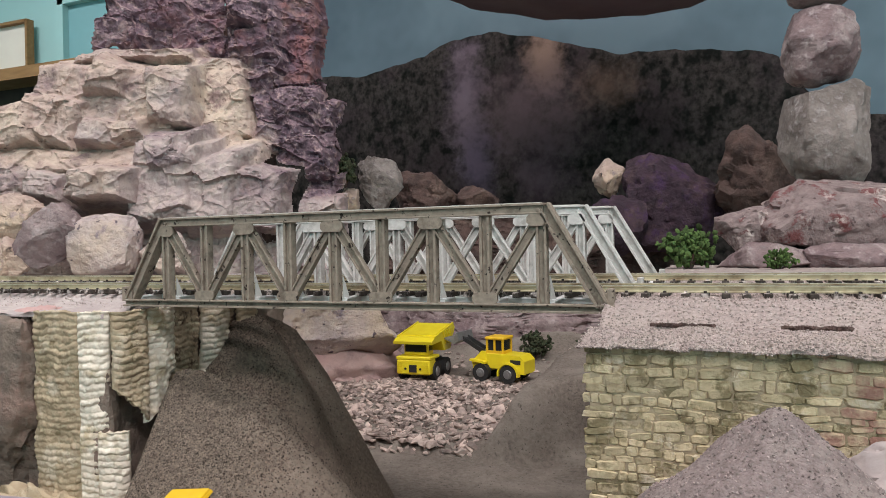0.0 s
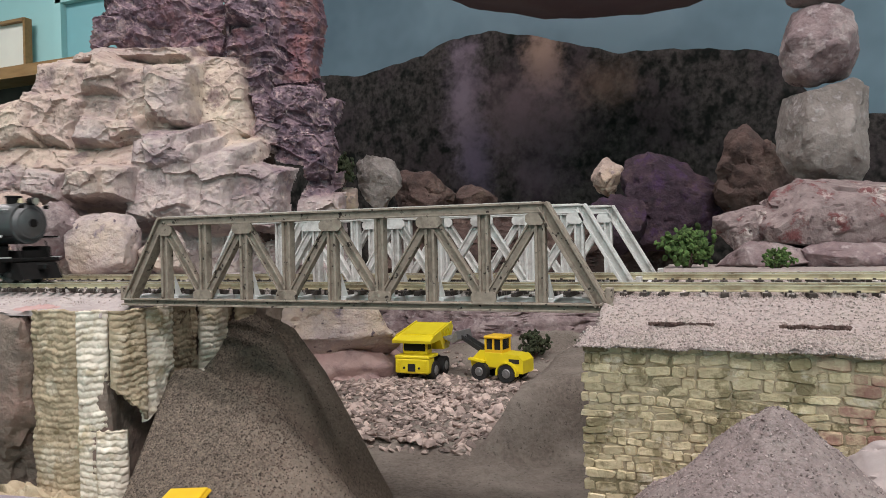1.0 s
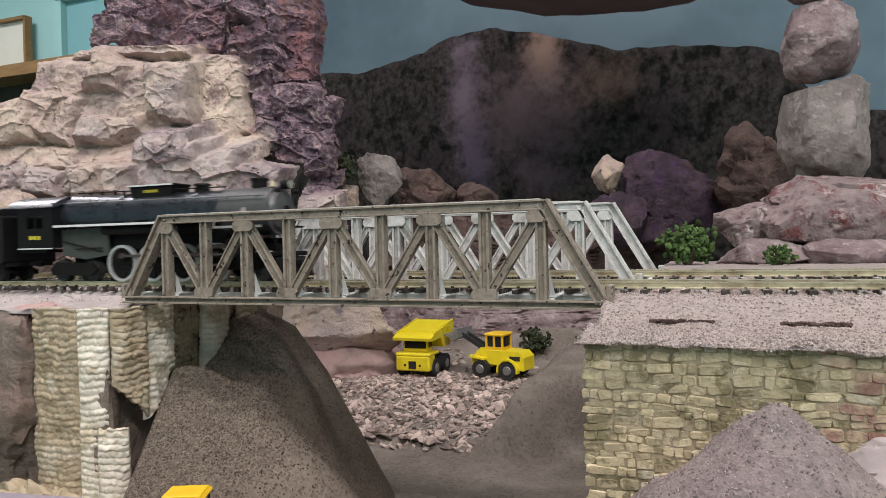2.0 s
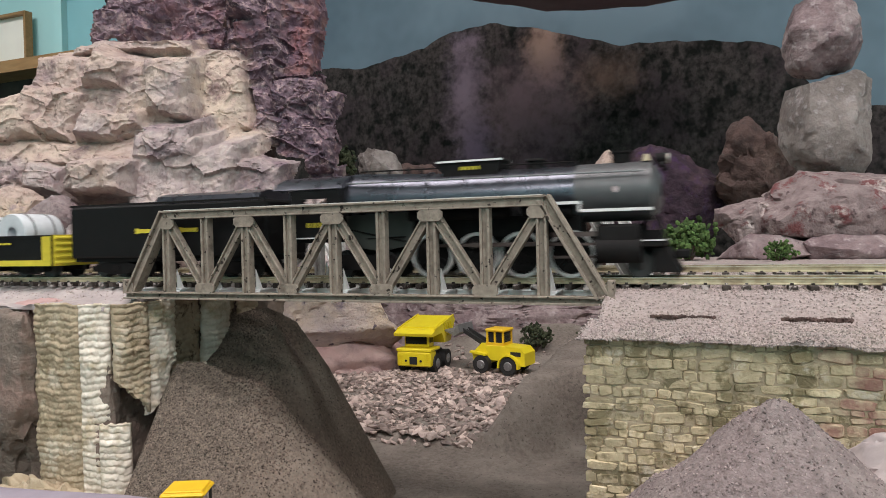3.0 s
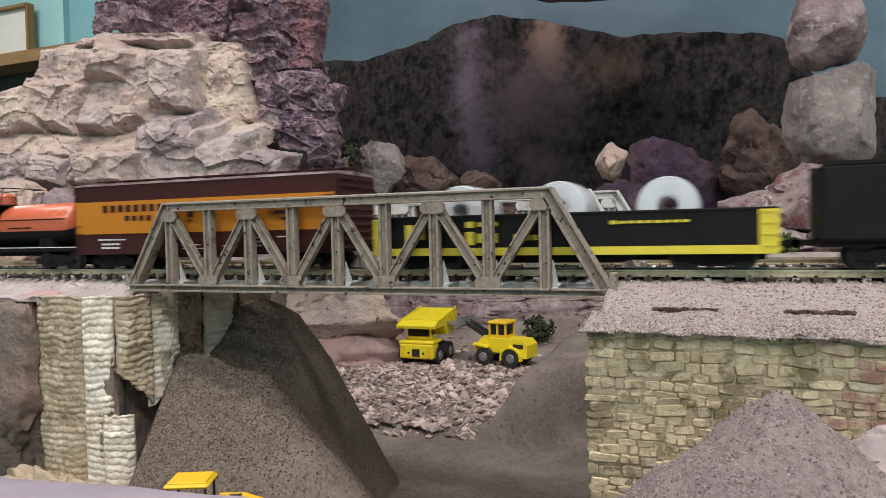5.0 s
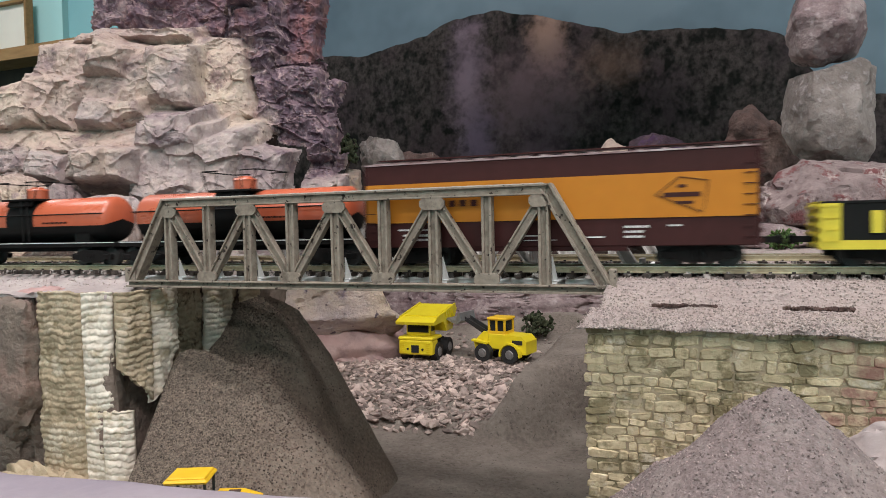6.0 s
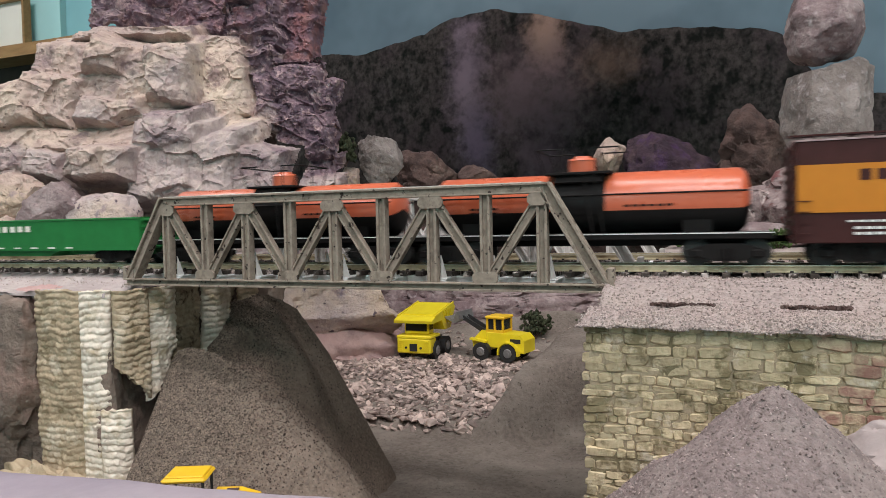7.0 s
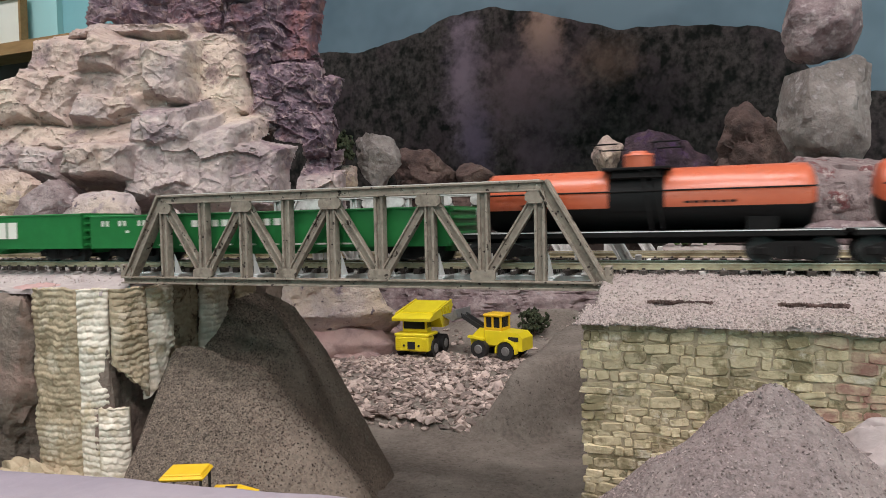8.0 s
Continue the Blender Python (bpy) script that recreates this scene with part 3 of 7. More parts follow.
def grains(name, spots, size, seed, material, label):
    """Loose grains, each a small rough octahedron lying on its spot."""
    r = np.random.RandomState(seed)
    n = len(spots)
    base = np.array([(1, 0, 0), (-1, 0, 0), (0, 1, 0), (0, -1, 0), (0, 0, 1), (0, 0, -1)], float)
    tri = np.array([(0, 2, 4), (2, 1, 4), (1, 3, 4), (3, 0, 4), (2, 0, 5), (1, 2, 5), (3, 1, 5), (0, 3, 5)])
    q = r.normal(size=(n, 3, 3))
    u = q[:, 0] / np.linalg.norm(q[:, 0], axis=1, keepdims=True)
    w = np.cross(u, q[:, 1])
    w /= np.linalg.norm(w, axis=1, keepdims=True)
    R = np.stack([u, w, np.cross(u, w)], 1)
    s = r.uniform(size[0], size[1], (n, 1, 1)) * r.uniform(0.7, 1.3, (n, 6, 1))
    P = np.einsum("kj,njc->nkc", base, R) * s + np.asarray(spots)[:, None, :]
    me = bpy.data.meshes.new(name)
    me.from_pydata(P.reshape(-1, 3).tolist(), [], (tri[None] + 6 * np.arange(n)[:, None, None]).reshape(-1, 3).tolist())
    me.materials.append(material)
    return tagged(new(name, me), label, "grains", kind="stuff")


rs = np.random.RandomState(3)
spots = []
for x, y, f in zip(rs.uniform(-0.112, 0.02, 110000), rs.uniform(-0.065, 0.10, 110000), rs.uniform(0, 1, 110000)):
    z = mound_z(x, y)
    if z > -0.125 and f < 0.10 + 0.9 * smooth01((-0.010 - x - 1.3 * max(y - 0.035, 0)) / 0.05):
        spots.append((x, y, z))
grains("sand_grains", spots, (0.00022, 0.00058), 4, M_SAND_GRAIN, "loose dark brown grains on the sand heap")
spots = []
for a, r in zip(rs.uniform(0, 6.283, 26000), np.sqrt(rs.uniform(0, 1, 26000)) * 0.085):
    x, y = r * math.cos(a), r * math.sin(a)
    z = 0.1045 - 0.95 * math.sqrt(r * r + 0.000012) + 0.0035 * fbm((x + 3.0, y, 1), 40, 3)
    spots.append((x + 0.1605, y - 0.071, z - 0.115))
grains("pile_grains", spots, (0.00018, 0.00045), 5, M_PILE_GRAIN, "loose pinkish grains on the gravel pile")


# near bank along the layout's front edge
def bank_z(x, y):
    return -0.0173 + 0.053 * (x - 0.027) - 0.9 * max(y + 0.165, 0) + 0.0010 * fbm((x, y, 0), 30, 3)


nu, nv = 120, 60
gx, gy = np.linspace(-0.12, 0.16, nu), np.linspace(-0.235, -0.135, nv)
V = np.array([(x, y, bank_z(x, y)) for x in gx for y in gy])
edge = from_grid("front_bank", V, nu, nv, M_BANK)
mod = edge.modifiers.new("thickness", "SOLIDIFY")
mod.thickness = 0.01
tagged(edge, "soft lavender grey bank at the layout's front edge", "ground", kind="structure")


# ---- roadbed plateaus on both sides of the canyon ----
def plateau(name, x0, x1, yf, yb, label):
    def z_at(x, y):
        e = 0.0006 * fbm((x, y, 3), 60, 3) + 0.0005 * fbm((x, y, 6), 500, 3)
        base = -0.0025 + 0.0075 * smooth01((y - (-0.016 if x > 0 else -0.002)) / 0.022)
        lip = 0.0016 * smooth01((yf + 0.006 - y) / 0.006)
        slump = 0.0022 * fbm((x, y, 9), 45, 3)
        return base - lip * (1 if x > 0 else 0.4) + e + slump * smooth01((0.006 - y) / 0.01)
    nu, nv = int((x1 - x0) / 0.0016), 150
    gx = np.linspace(x0, x1, nu)
    gy = yf + (yb - yf) * np.linspace(0, 1, nv) ** 1.8
    top = np.array([(x + (0.0012 * fbm((y, 0, 2), 90, 3) if i in (0, nu - 1) else 0), y + 0.0012 * fbm((x, 1, 0), 70, 3) * (j == 0), z_at(x, y)) for i, x in enumerate(gx) for j, y in enumerate(gy)])
    ob = from_grid(name, top, nu, nv, M_BALLAST if x0 > 0 else M_LEDGE)
    bm = bmesh.new()
    bm.from_mesh(ob.data)
    rim = [e for e in bm.edges if e.is_boundary]
    out = bmesh.ops.extrude_edge_only(bm, edges=rim)
    for v in out["geom"]:
        if isinstance(v, bmesh.types.BMVert):
            v.co.z = -0.0046
    bmesh.ops.recalc_face_normals(bm, faces=bm.faces)
    bm.to_mesh(ob.data)
    bm.free()
    return tagged(ob, label, "ground", kind="structure")


def plateau_grains(ob, x0, x1, y0, y1, count, seed, label):
    me = ob.data
    co = np.array([v.co[:] for v in me.vertices])
    keep = co[(co[:, 0] > x0) & (co[:, 0] < x1) & (co[:, 1] > y0) & (co[:, 1] < y1) & (co[:, 2] > -0.0055)]
    r = np.random.RandomState(seed)
    pick = keep[r.randint(0, len(keep), count)] + np.c_[r.uniform(-0.0009, 0.0009, (count, 2)), r.uniform(-0.0001, 0.0002, count)]
    grains("ballast_grains", pick, (0.00016, 0.00042), seed + 1, M_BALLAST_GRAIN, label)


east = plateau("roadbed_east", 0.1105, 0.62, -0.0485, 0.36, "pinkish ballast roadbed on the stone abutment")
west = plateau("roadbed_west", -0.2235, -0.1120, -0.0130, 0.118, "pale mauve plaster roadbed beside the bridge")
plateau("roadbed_far_west", -0.80, -0.2240, -0.0130, 0.36, "pale mauve plaster roadbed before the cliff")
plateau_grains(east, 0.110, 0.24, -0.049, 0.125, 32000, 21, "loose pinkish ballast grains along the track")
plateau_grains(west, -0.23, -0.111, 0.004, 0.115, 3500, 23, "loose ballast grains between the rails")
# crumbs coloured dark brown to draw the shadow lines along the plaster seams
for x0, x1, y, seed in ((0.128, 0.1465, -0.019, 1), (0.166, 0.184, -0.019, 2)):
    bm = bmesh.new()
    for i in range(26):
        f = i / 25
        x = x0 + (x1 - x0) * f
        add_box(bm, (x, y + 0.0012 * noise.noise(Vector((f * 5, seed, 0))), -0.0012 + 0.0004 * noise.noise(Vector((f * 9, seed, 3)))), (0.0013, 0.0006 + 0.0006 * abs(noise.noise(Vector((f * 7, seed, 1)))), 0.0010), pose(0, 0, 0, 20 * i, 13 * i, 31 * i).to_3x3())
    tagged(part("ballast_crumbs", bm, M_BROWN_ROCK, None), "thin line of crumbs coloured dark as a plaster seam's shadow", "crumbs", kind="stuff")


slab("roadbed_west_end", (-1.281, 0.05, -0.0585), (0.958, 0.16, 0.126), M_LEDGE, "pale plaster roadbed leading out of the scene", "ground")
slab("roadbed_east_end", (0.876, 0.05, -0.0585), (0.508, 0.16, 0.126), M_LEDGE, "pale plaster roadbed leading out of the scene", "ground")
slab("layout_base", (-0.29, 0.40, -0.195), (2.95, 1.31, 0.07), M_DARK, "dark wooden base board under the layout", "base board")
for lx in (-1.6, 1.0):
    for ly in (-0.18, 0.98):
        slab("layout_leg", (lx, ly, -0.615), (0.09, 0.09, 0.77), M_DARK, "dark wooden leg under the base board", "leg")


# ---- tracks ----
def track(y, z, x0, x1, label):
    tr = thing("railway_track", label, "railway track", "model tracks")
    for side in (-1, 1):
        bm = bmesh.new()
        yy = y + side * 0.00825
        prof = [(-0.0011, 0), (0.0011, 0), (0.0011, 0.0004), (0.00035, 0.0006), (0.00035, 0.0017), (0.0006, 0.0019), (0.0006, 0.00235), (-0.0006, 0.00235), (-0.0006, 0.0019), (-0.00035, 0.0017), (-0.00035, 0.0006), (-0.0011, 0.0004)]
        a = [bm.verts.new((x0, yy + p, z - 0.0025 + h)) for p, h in prof]
        b = [bm.verts.new((x1, yy + p, z - 0.0025 + h)) for p, h in prof]
        for i in range(len(prof)):
            bm.faces.new((a[i], a[(i + 1) % len(prof)], b[(i + 1) % len(prof)], b[i]))
        bmesh.ops.recalc_face_normals(bm, faces=bm.faces)
        rail = part("rail", bm, M_RAIL, tr, "brass coloured rail")
        quick_box("rail_head", ((x0 + x1) / 2, yy, z - 0.00008), (x1 - x0, 0.0011, 0.00016), M_RAIL_TOP, rail, "bright worn rail head")
    bm = bmesh.new()
    add_box(bm, (0, 0, 0), (0.0027, 0.0300, 0.0020), None, 0.0002)
    tie_mesh = mesh_of("tie", bm, M_TIE)
    bm = bmesh.new()
    for s in (-1, 1):
        for t in (-1, 1):
            add_box(bm, (0, s * 0.00825 + t * 0.0016, 0.0013), (0.0011, 0.0007, 0.0007))
    spike_mesh = mesh_of("spike_plate", bm, M_TIE)
    far = bmesh.new()
    k = int((x1 - x0) / 0.0069)
    rng = random.Random(int(y * 1e4))
    for i in range(k):
        at = x0 + 0.003 + i * 0.0069
        if not -0.46 < at < 0.38:
            add_box(far, (at, y, z - 0.0035), (0.0027, 0.0300, 0.0020))
            continue
        tie = new("tie", tie_mesh)
        tie.parent = tr
        tie.matrix_basis = pose(x0 + 0.003 + i * 0.0069 + rng.uniform(-0.0002, 0.0002), y, z - 0.0035, 0, 0, rng.uniform(-1, 1))
        sp = new("spike_plate", spike_mesh)
        sp.parent = tie
    tagged(part("far_ties", far, M_TIE, tr), kind="stuff")
    return tr


track(TRACK_Y, RAIL_Z, -1.75, 1.12, "near brass rails on dark plastic ties")
track(TRACK2_Y, RAIL2_Z, -1.75, 1.12, "far brass rails on dark plastic ties")


# ---- truss bridge ----
PAN = 0.0219
TOP = 0.0406


def member(bm, x0, z0, x1, z1, w, y0, y1, lip=0.22):
    """A channel: a recessed web between two proud flanges, from one point to another in the truss plane."""
    d = Vector((x1 - x0, 0, z1 - z0))
    rot = Matrix.Rotation(-math.atan2(d.z, d.x), 3, "Y")
    c = Vector(((x0 + x1) / 2, (y0 + y1) / 2, (z0 + z1) / 2))
    up = rot @ Vector((0, 0, 1))
    add_box(bm, c, (d.length, (y1 - y0) * 0.34, w * 0.98), rot)
    for s in (-1, 1):
        add_box(bm, c + up * s * w * (0.5 - lip / 2), (d.length, y1 - y0, w * lip), rot, 0.00012)


def octagon(cx, cz, w, h, c):
    return [(cx - w / 2 + c, cz - h / 2), (cx + w / 2 - c, cz - h / 2), (cx + w / 2, cz - h / 2 + c), (cx + w / 2, cz + h / 2 - c), (cx + w / 2 - c, cz + h / 2), (cx - w / 2 + c, cz + h / 2), (cx - w / 2, cz + h / 2 - c), (cx - w / 2, cz - h / 2 + c)]


def truss(bridge, ox, oy, oz, metal):
    made = []
    pts = lambda i: ox + (i - 4) * PAN

    def add(name, build, material=metal, label=""):
        bm = bmesh.new()
        build(bm)
        made.append(part(name, bm, material, bridge, label))
        return made[-1]

    y0, y1 = oy, oy + 0.0048
    xl, xr = pts(-1) - 0.0035, pts(9) + 0.0045
    add("bottom_chord", lambda bm: (add_box(bm, ((xl + xr) / 2, oy + 0.0024, oz + 0.0016), (xr - xl, 0.0016, 0.0030)),
                                    add_box(bm, ((xl + xr) / 2, oy + 0.0022, oz + 0.0004), (xr - xl, 0.0052, 0.0008), None, 0.0001),
                                    add_box(bm, ((xl + xr) / 2, oy + 0.0022, oz + 0.0029), (xr - xl, 0.0052, 0.0007), None, 0.0001)))
    top = add("top_chord", lambda bm: (add_box(bm, (ox, oy + 0.0024, oz + TOP - 0.0021), (8 * PAN + 0.002, 0.0034, 0.0036)),
                                       add_box(bm, (ox, oy + 0.0022, oz + TOP - 0.0038), (8 * PAN + 0.001, 0.0052, 0.0006), None, 0.0001),
                                       add_box(bm, (ox, oy + 0.0022, oz + TOP - 0.0006), (8 * PAN + 0.004, 0.0054, 0.0008), None, 0.0001)))
    bm = bmesh.new()
    for i in range(90):
        add_box(bm, (ox - 4 * PAN + 8 * PAN * (i + 0.5) / 90, oy + 0.0022, oz + TOP - 0.0001 + 0.00012 * noise.noise(Vector((i * 0.7, oy * 90, 0)))), (8 * PAN / 90 * 1.02, 0.0048, 0.0004))
    part("dust_layer", bm, M_DUST, top, "pale dust lying on the chord")
    bm = bmesh.new()
    for i in range(64):
        add_box(bm, (ox - 4 * PAN + 8 * PAN * (i + 0.5) / 64, oy + 0.00055, oz + TOP - 0.0014), (0.0005, 0.0004, 0.0005))
    part("rivet_row", bm, metal, top)
    for s, i in ((-1, 0), (1, 8)):
        add("end_post", lambda bm: member(bm, pts(i + s), oz + 0.003, pts(i) + s * 0.0008, oz + TOP - 0.0012, 0.0050, y0 - 0.0003, y1 + 0.0003))
        add("end_plate", lambda bm: (add_box(bm, (pts(i + s) + s * 0.0028, oy + 0.0024, oz + 0.0058), (0.0024, 0.0052, 0.0066), None, 0.0003), add_box(bm, (pts(i + s) + s * 0.0005, oy + 0.0026, oz + 0.0050), (0.0042, 0.0040, 0.0045))))
    for i in range(9):
        add("vertical_post", lambda bm: member(bm, pts(i), oz + 0.003, pts(i), oz + TOP - 0.004, 0.0040, y0 + 0.0004, y1 - 0.0004, 0.26))
        if i < 8:
            a, b = (i, i + 1) if i % 2 == 0 else (i + 1, i)
            add("diagonal", lambda bm: member(bm, pts(a) + (0.0012 if b > a else -0.0012), oz + TOP - 0.006, pts(b) + (-0.001 if b > a else 0.001), oz + 0.0045, 0.0036, y0 + 0.0007, y1 - 0.0007, 0.2))
        if i % 2 == 0:
            w = 0.0105 if 0 < i < 8 else 0.0075
            add("gusset_plate", lambda bm: add_prism(bm, octagon(pts(i) - (0.0014 if i == 8 else -0.0014 if i == 0 else 0), oz + TOP - 0.0062, w, 0.0048, 0.0014), y0 - 0.0003, y0 + 0.0006))
        else:
            add("gusset_plate", lambda bm: add_prism(bm, octagon(pts(i), oz + 0.0052, 0.0100, 0.0044, 0.0011), y0 - 0.0003, y0 + 0.0006))
        add("knee_brace", lambda bm: add_prism(bm, [(0, 0), (0.0035, 0), (0, 0.0095)], -0.0003, 0.0003), M_STEEL_PALE)
        made[-1].matrix_basis = pose(pts(i) + 0.0022, oy + 0.0048, oz + 0.0040, 0, 0, 70)


bridge = thing("truss_bridge", "weathered grey plastic double-track Warren truss railway bridge", "bridge")
truss(bridge, 0.0, 0.0, 0.0, M_STEEL)
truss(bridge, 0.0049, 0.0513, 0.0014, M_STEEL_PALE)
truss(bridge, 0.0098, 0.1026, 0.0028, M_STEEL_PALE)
for k, (oy, oz) in enumerate(((0.0, 0.0), (0.0513, 0.0014))):
    for i in range(-1, 10):
        bm = bmesh.new()
        x = (i - 4) * PAN + 0.0025 + k * 0.0049
        add_box(bm, (x, oy + 0.0275, oz + 0.0028), (0.0030, 0.0462, 0.0030))
        add_box(bm, (x, oy + 0.0275, oz + 0.0043), (0.0042, 0.0462, 0.0007), None, 0.0001)
        add_box(bm, (x, oy + 0.0275, oz + 0.0012), (0.0042, 0.0462, 0.0007), None, 0.0001)
        part("floor_beam", bm, M_BEAM, bridge, "pale grey floor beam")
    for dy in (-0.00825, 0.00825):
        bm = bmesh.new()
        add_box(bm, (k * 0.0049, oy + 0.0257 + dy, oz + 0.0030), (0.231, 0.0012, 0.0030))
        add_box(bm, (k * 0.0049, oy + 0.0257 + dy, oz + 0.0042), (0.231, 0.0034, 0.0006))
        part("stringer", bm, M_BEAM, bridge, "pale grey stringer under the rails")


# ---- cliff behind the tracks: overlapping broken blocks, cast as one plaster face ----
VIEW = 21.5
CLIFF_BASE = (-0.3016, 0.2353)
CLIFF_RIGHT = Vector((math.cos(radians(VIEW)), math.sin(radians(VIEW)), 0))
CLIFF_BACK = Vector((-math.sin(radians(VIEW)), math.cos(radians(VIEW)), 0))
cliff = thing("rock_cliff", "tall painted plaster cliff of tan and purple rock", "cliff")
BLOCKS = []


def block(name, centre, half, depth, tilt, lean, yaw, steep, pigment):
    """One broken face: centre across and up, half sizes, depth, tilt in the face, how far it leans back and turns, its edge's steepness, (purple, mauve, red) paint."""
    BLOCKS.append((name, centre, half, depth, radians(tilt), lean, yaw, steep, pigment))


block("column", (-0.028, 0.269), (0.062, 0.050), 0.080, 0, 0.12, 0.05, 3, (0.75, 0.25, 0.1))
block("column", (-0.084, 0.238), (0.015, 0.018), 0.070, 0, 0.1, 0, 3, (0.7, 0.4, 0.1))
block("column", (-0.027, 0.269), (0.022, 0.023), 0.070, 8, 0.2, 0.1, 3, (0.8, 0.2, 0.2))
block("column", (0.006, 0.235), (0.028, 0.018), 0.068, -6, 0.2, -0.1, 3, (0.8, 0.2, 0.3))
block("column", (0.062, 0.250), (0.026, 0.055), 0.052, 3, 0.15, -0.15, 3, (1, 0, 0))
block("column", (0.062, 0.250), (0.017, 0.013), 0.040, -12, 0.3, 0.1, 3, (1, 0, 0))
block("column", (0.066, 0.224), (0.017, 0.011), 0.042, 14, 0.2, 0.0, 3, (0.7, 0.2, 0.5))
block("column", (0.104, 0.269), (0.017, 0.041), 0.065, -2, 0.1, 0.35, 4, (0.6, 0.1, 0.55))
block("column", (0.106, 0.203), (0.014, 0.029), 0.060, -4, 0.15, 0.3, 4, (0.7, 0, 0.6))
block("shoulder", (0.073, 0.149), (0.016, 0.050), 0.035, 4, 0.15, -0.2, 3, (0.75, 0.3, 0))
block("shoulder", (0.107, 0.150), (0.019, 0.026), 0.030, 3, 0.12, 0.25, 3.5, (1, 0, 0))
block("shoulder", (0.125, 0.133), (0.014, 0.034), 0.042, -4, 0.15, 0.45, 4, (1, 0, 0))
block("shoulder", (0.111, 0.109), (0.024, 0.021), 0.020, 2, 0.25, 0.2, 3, (1, 0, 0))
block("shoulder", (0.082, 0.126), (0.015, 0.015), 0.020, -15, 0.3, 0, 3, (0.6, 0.5, 0))
block("rim", (-0.046, 0.208), (0.053, 0.005), 0.035, 3, 1.0, 0, 3, (0.15, 0.3, 0))
block("rim", (0.030, 0.202), (0.032, 0.007), 0.042, -3, 1.0, 0, 3, (0.3, 0.2, 0))
block("wide_face", (-0.089, 0.170), (0.039, 0.023), 0.008, -6, 0.3, -0.12, 3, (0.05, 0.2, 0))
block("wide_face", (-0.102, 0.143), (0.029, 0.021), -0.008, -8, 0.28, -0.15, 3, (0.08, 0.22, 0))
block("wide_face", (-0.042, 0.158), (0.045, 0.030), 0.002, 5, 0.3, 0.0, 3, (0.05, 0.2, 0))
block("wide_face", (-0.051, 0.178), (0.016, 0.012), -0.008, -14, 0.4, 0.15, 3, (0.08, 0.22, 0))
block("wide_face", (0.001, 0.164), (0.017, 0.026), -0.008, 4, 0.3, 0.1, 4, (0.12, 0.3, 0))
block("wide_face", (-0.143, 0.134), (0.028, 0.019), -0.015, 12, 0.3, -0.1, 3, (0, 0, 0))
block("wide_face", (0.034, 0.160), (0.030, 0.035), 0.022, 2, 0.35, -0.05, 3, (0, 0, 0))
block("wide_face", (0.040, 0.132), (0.019, 0.020), 0.010, -10, 0.5, 0, 3, (0, 0, 0))
block("block_stone", (-0.052, 0.130), (0.014, 0.008), -0.022, -9, 0.5, 0.1, 3, (0.05, 0.5, 0))
block("block_stone", (-0.031, 0.130), (0.012, 0.006), -0.020, 10, 0.7, 0.2, 3, (0, 0.4, 0))
block("ledge", (-0.110, 0.105), (0.062, 0.010), -0.020, 2, 0.9, 0, 3, (0, 0, 0))
block("ledge", (-0.036, 0.108), (0.044, 0.012), -0.014, -5, 1.0, 0, 3, (0, 0, 0))
block("ledge", (0.034, 0.104), (0.044, 0.013), -0.008, 6, 0.9, 0.1, 3, (0, 0, 0))
block("left_block", (-0.137, 0.088), (0.030, 0.013), -0.030, 3, 0.3, 0, 3, (0.35, 0.6, 0))
block("left_block", (-0.092, 0.083), (0.016, 0.012), -0.036, -6, 0.3, 0.1, 3, (0.05, 0.8, 0))
block("left_block", (-0.130, 0.063), (0.023, 0.014), -0.035, 12, 0.5, 0, 3, (0.1, 0.3, 0))
block("overhang", (-0.034, 0.082), (0.024, 0.011), -0.060, -3, 0.35, 0.05, 5, (0, 0.35, 0))
block("overhang", (-0.040, 0.080), (0.011, 0.010), -0.066, 10, 0.2, 0.1, 5, (0, 0.2, 0))
block("pale_block", (0.009, 0.082), (0.026, 0.033), -0.044, -4, 0.25, -0.15, 3, (0, 1, 0))
block("pale_block", (0.015, 0.109), (0.017, 0.015), -0.042, 8, 0.5, 0, 3, (0.35, 0.9, 0))
block("pale_block", (0.048, 0.075), (0.021, 0.030), -0.042, 5, 0.28, 0.05, 3, (0, 0.85, 0))
block("pale_block", (0.080, 0.070), (0.024, 0.024), -0.029, -6, 0.3, 0.25, 3, (0.3, 0.85, 0))
block("pale_block", (0.023, 0.063), (0.014, 0.005), -0.052, 4, 1.2, 0, 3, (0.3, 0.9, 0))
block("foot", (0.021, 0.026), (0.044, 0.028), -0.020, 0, 0.2, 0, 3, (0, 0.8, 0))
block("foot", (0.101, 0.032), (0.048, 0.036), 0.005, 0, 0.2, 0.1, 3, (0.25, 0.75, 0))
block("foot", (0.119, 0.076), (0.024, 0.015), 0.025, 4, 0.4, 0.3, 3, (0.7, 0.5, 0))
block("foot", (-0.120, 0.030), (0.082, 0.031), 0.020, 0, 0.2, 0, 3, (0.2, 0.4, 0))


def cells(k):
    """Broken faces: each cell stands proud by its own amount and tilts its own way."""
    dist, near = noise.voronoi(k)
    c = near[0]
    h = math.sin(round(c.x * 97) * 12.9 + round(c.y * 89) * 78.2 + round(c.z * 83) * 37.7) * 43758.5
    a, b, e = (h % 1.0) - 0.5, ((h * 1.7) % 1.0) - 0.5, ((h * 2.9) % 1.0) - 0.5
    return a * 0.8 + (k.x - c.x) * b * 0.9 + (k.y - c.y) * e * 1.1 - 0.35 * max(0.0, 0.08 - (dist[1] - dist[0])) / 0.08


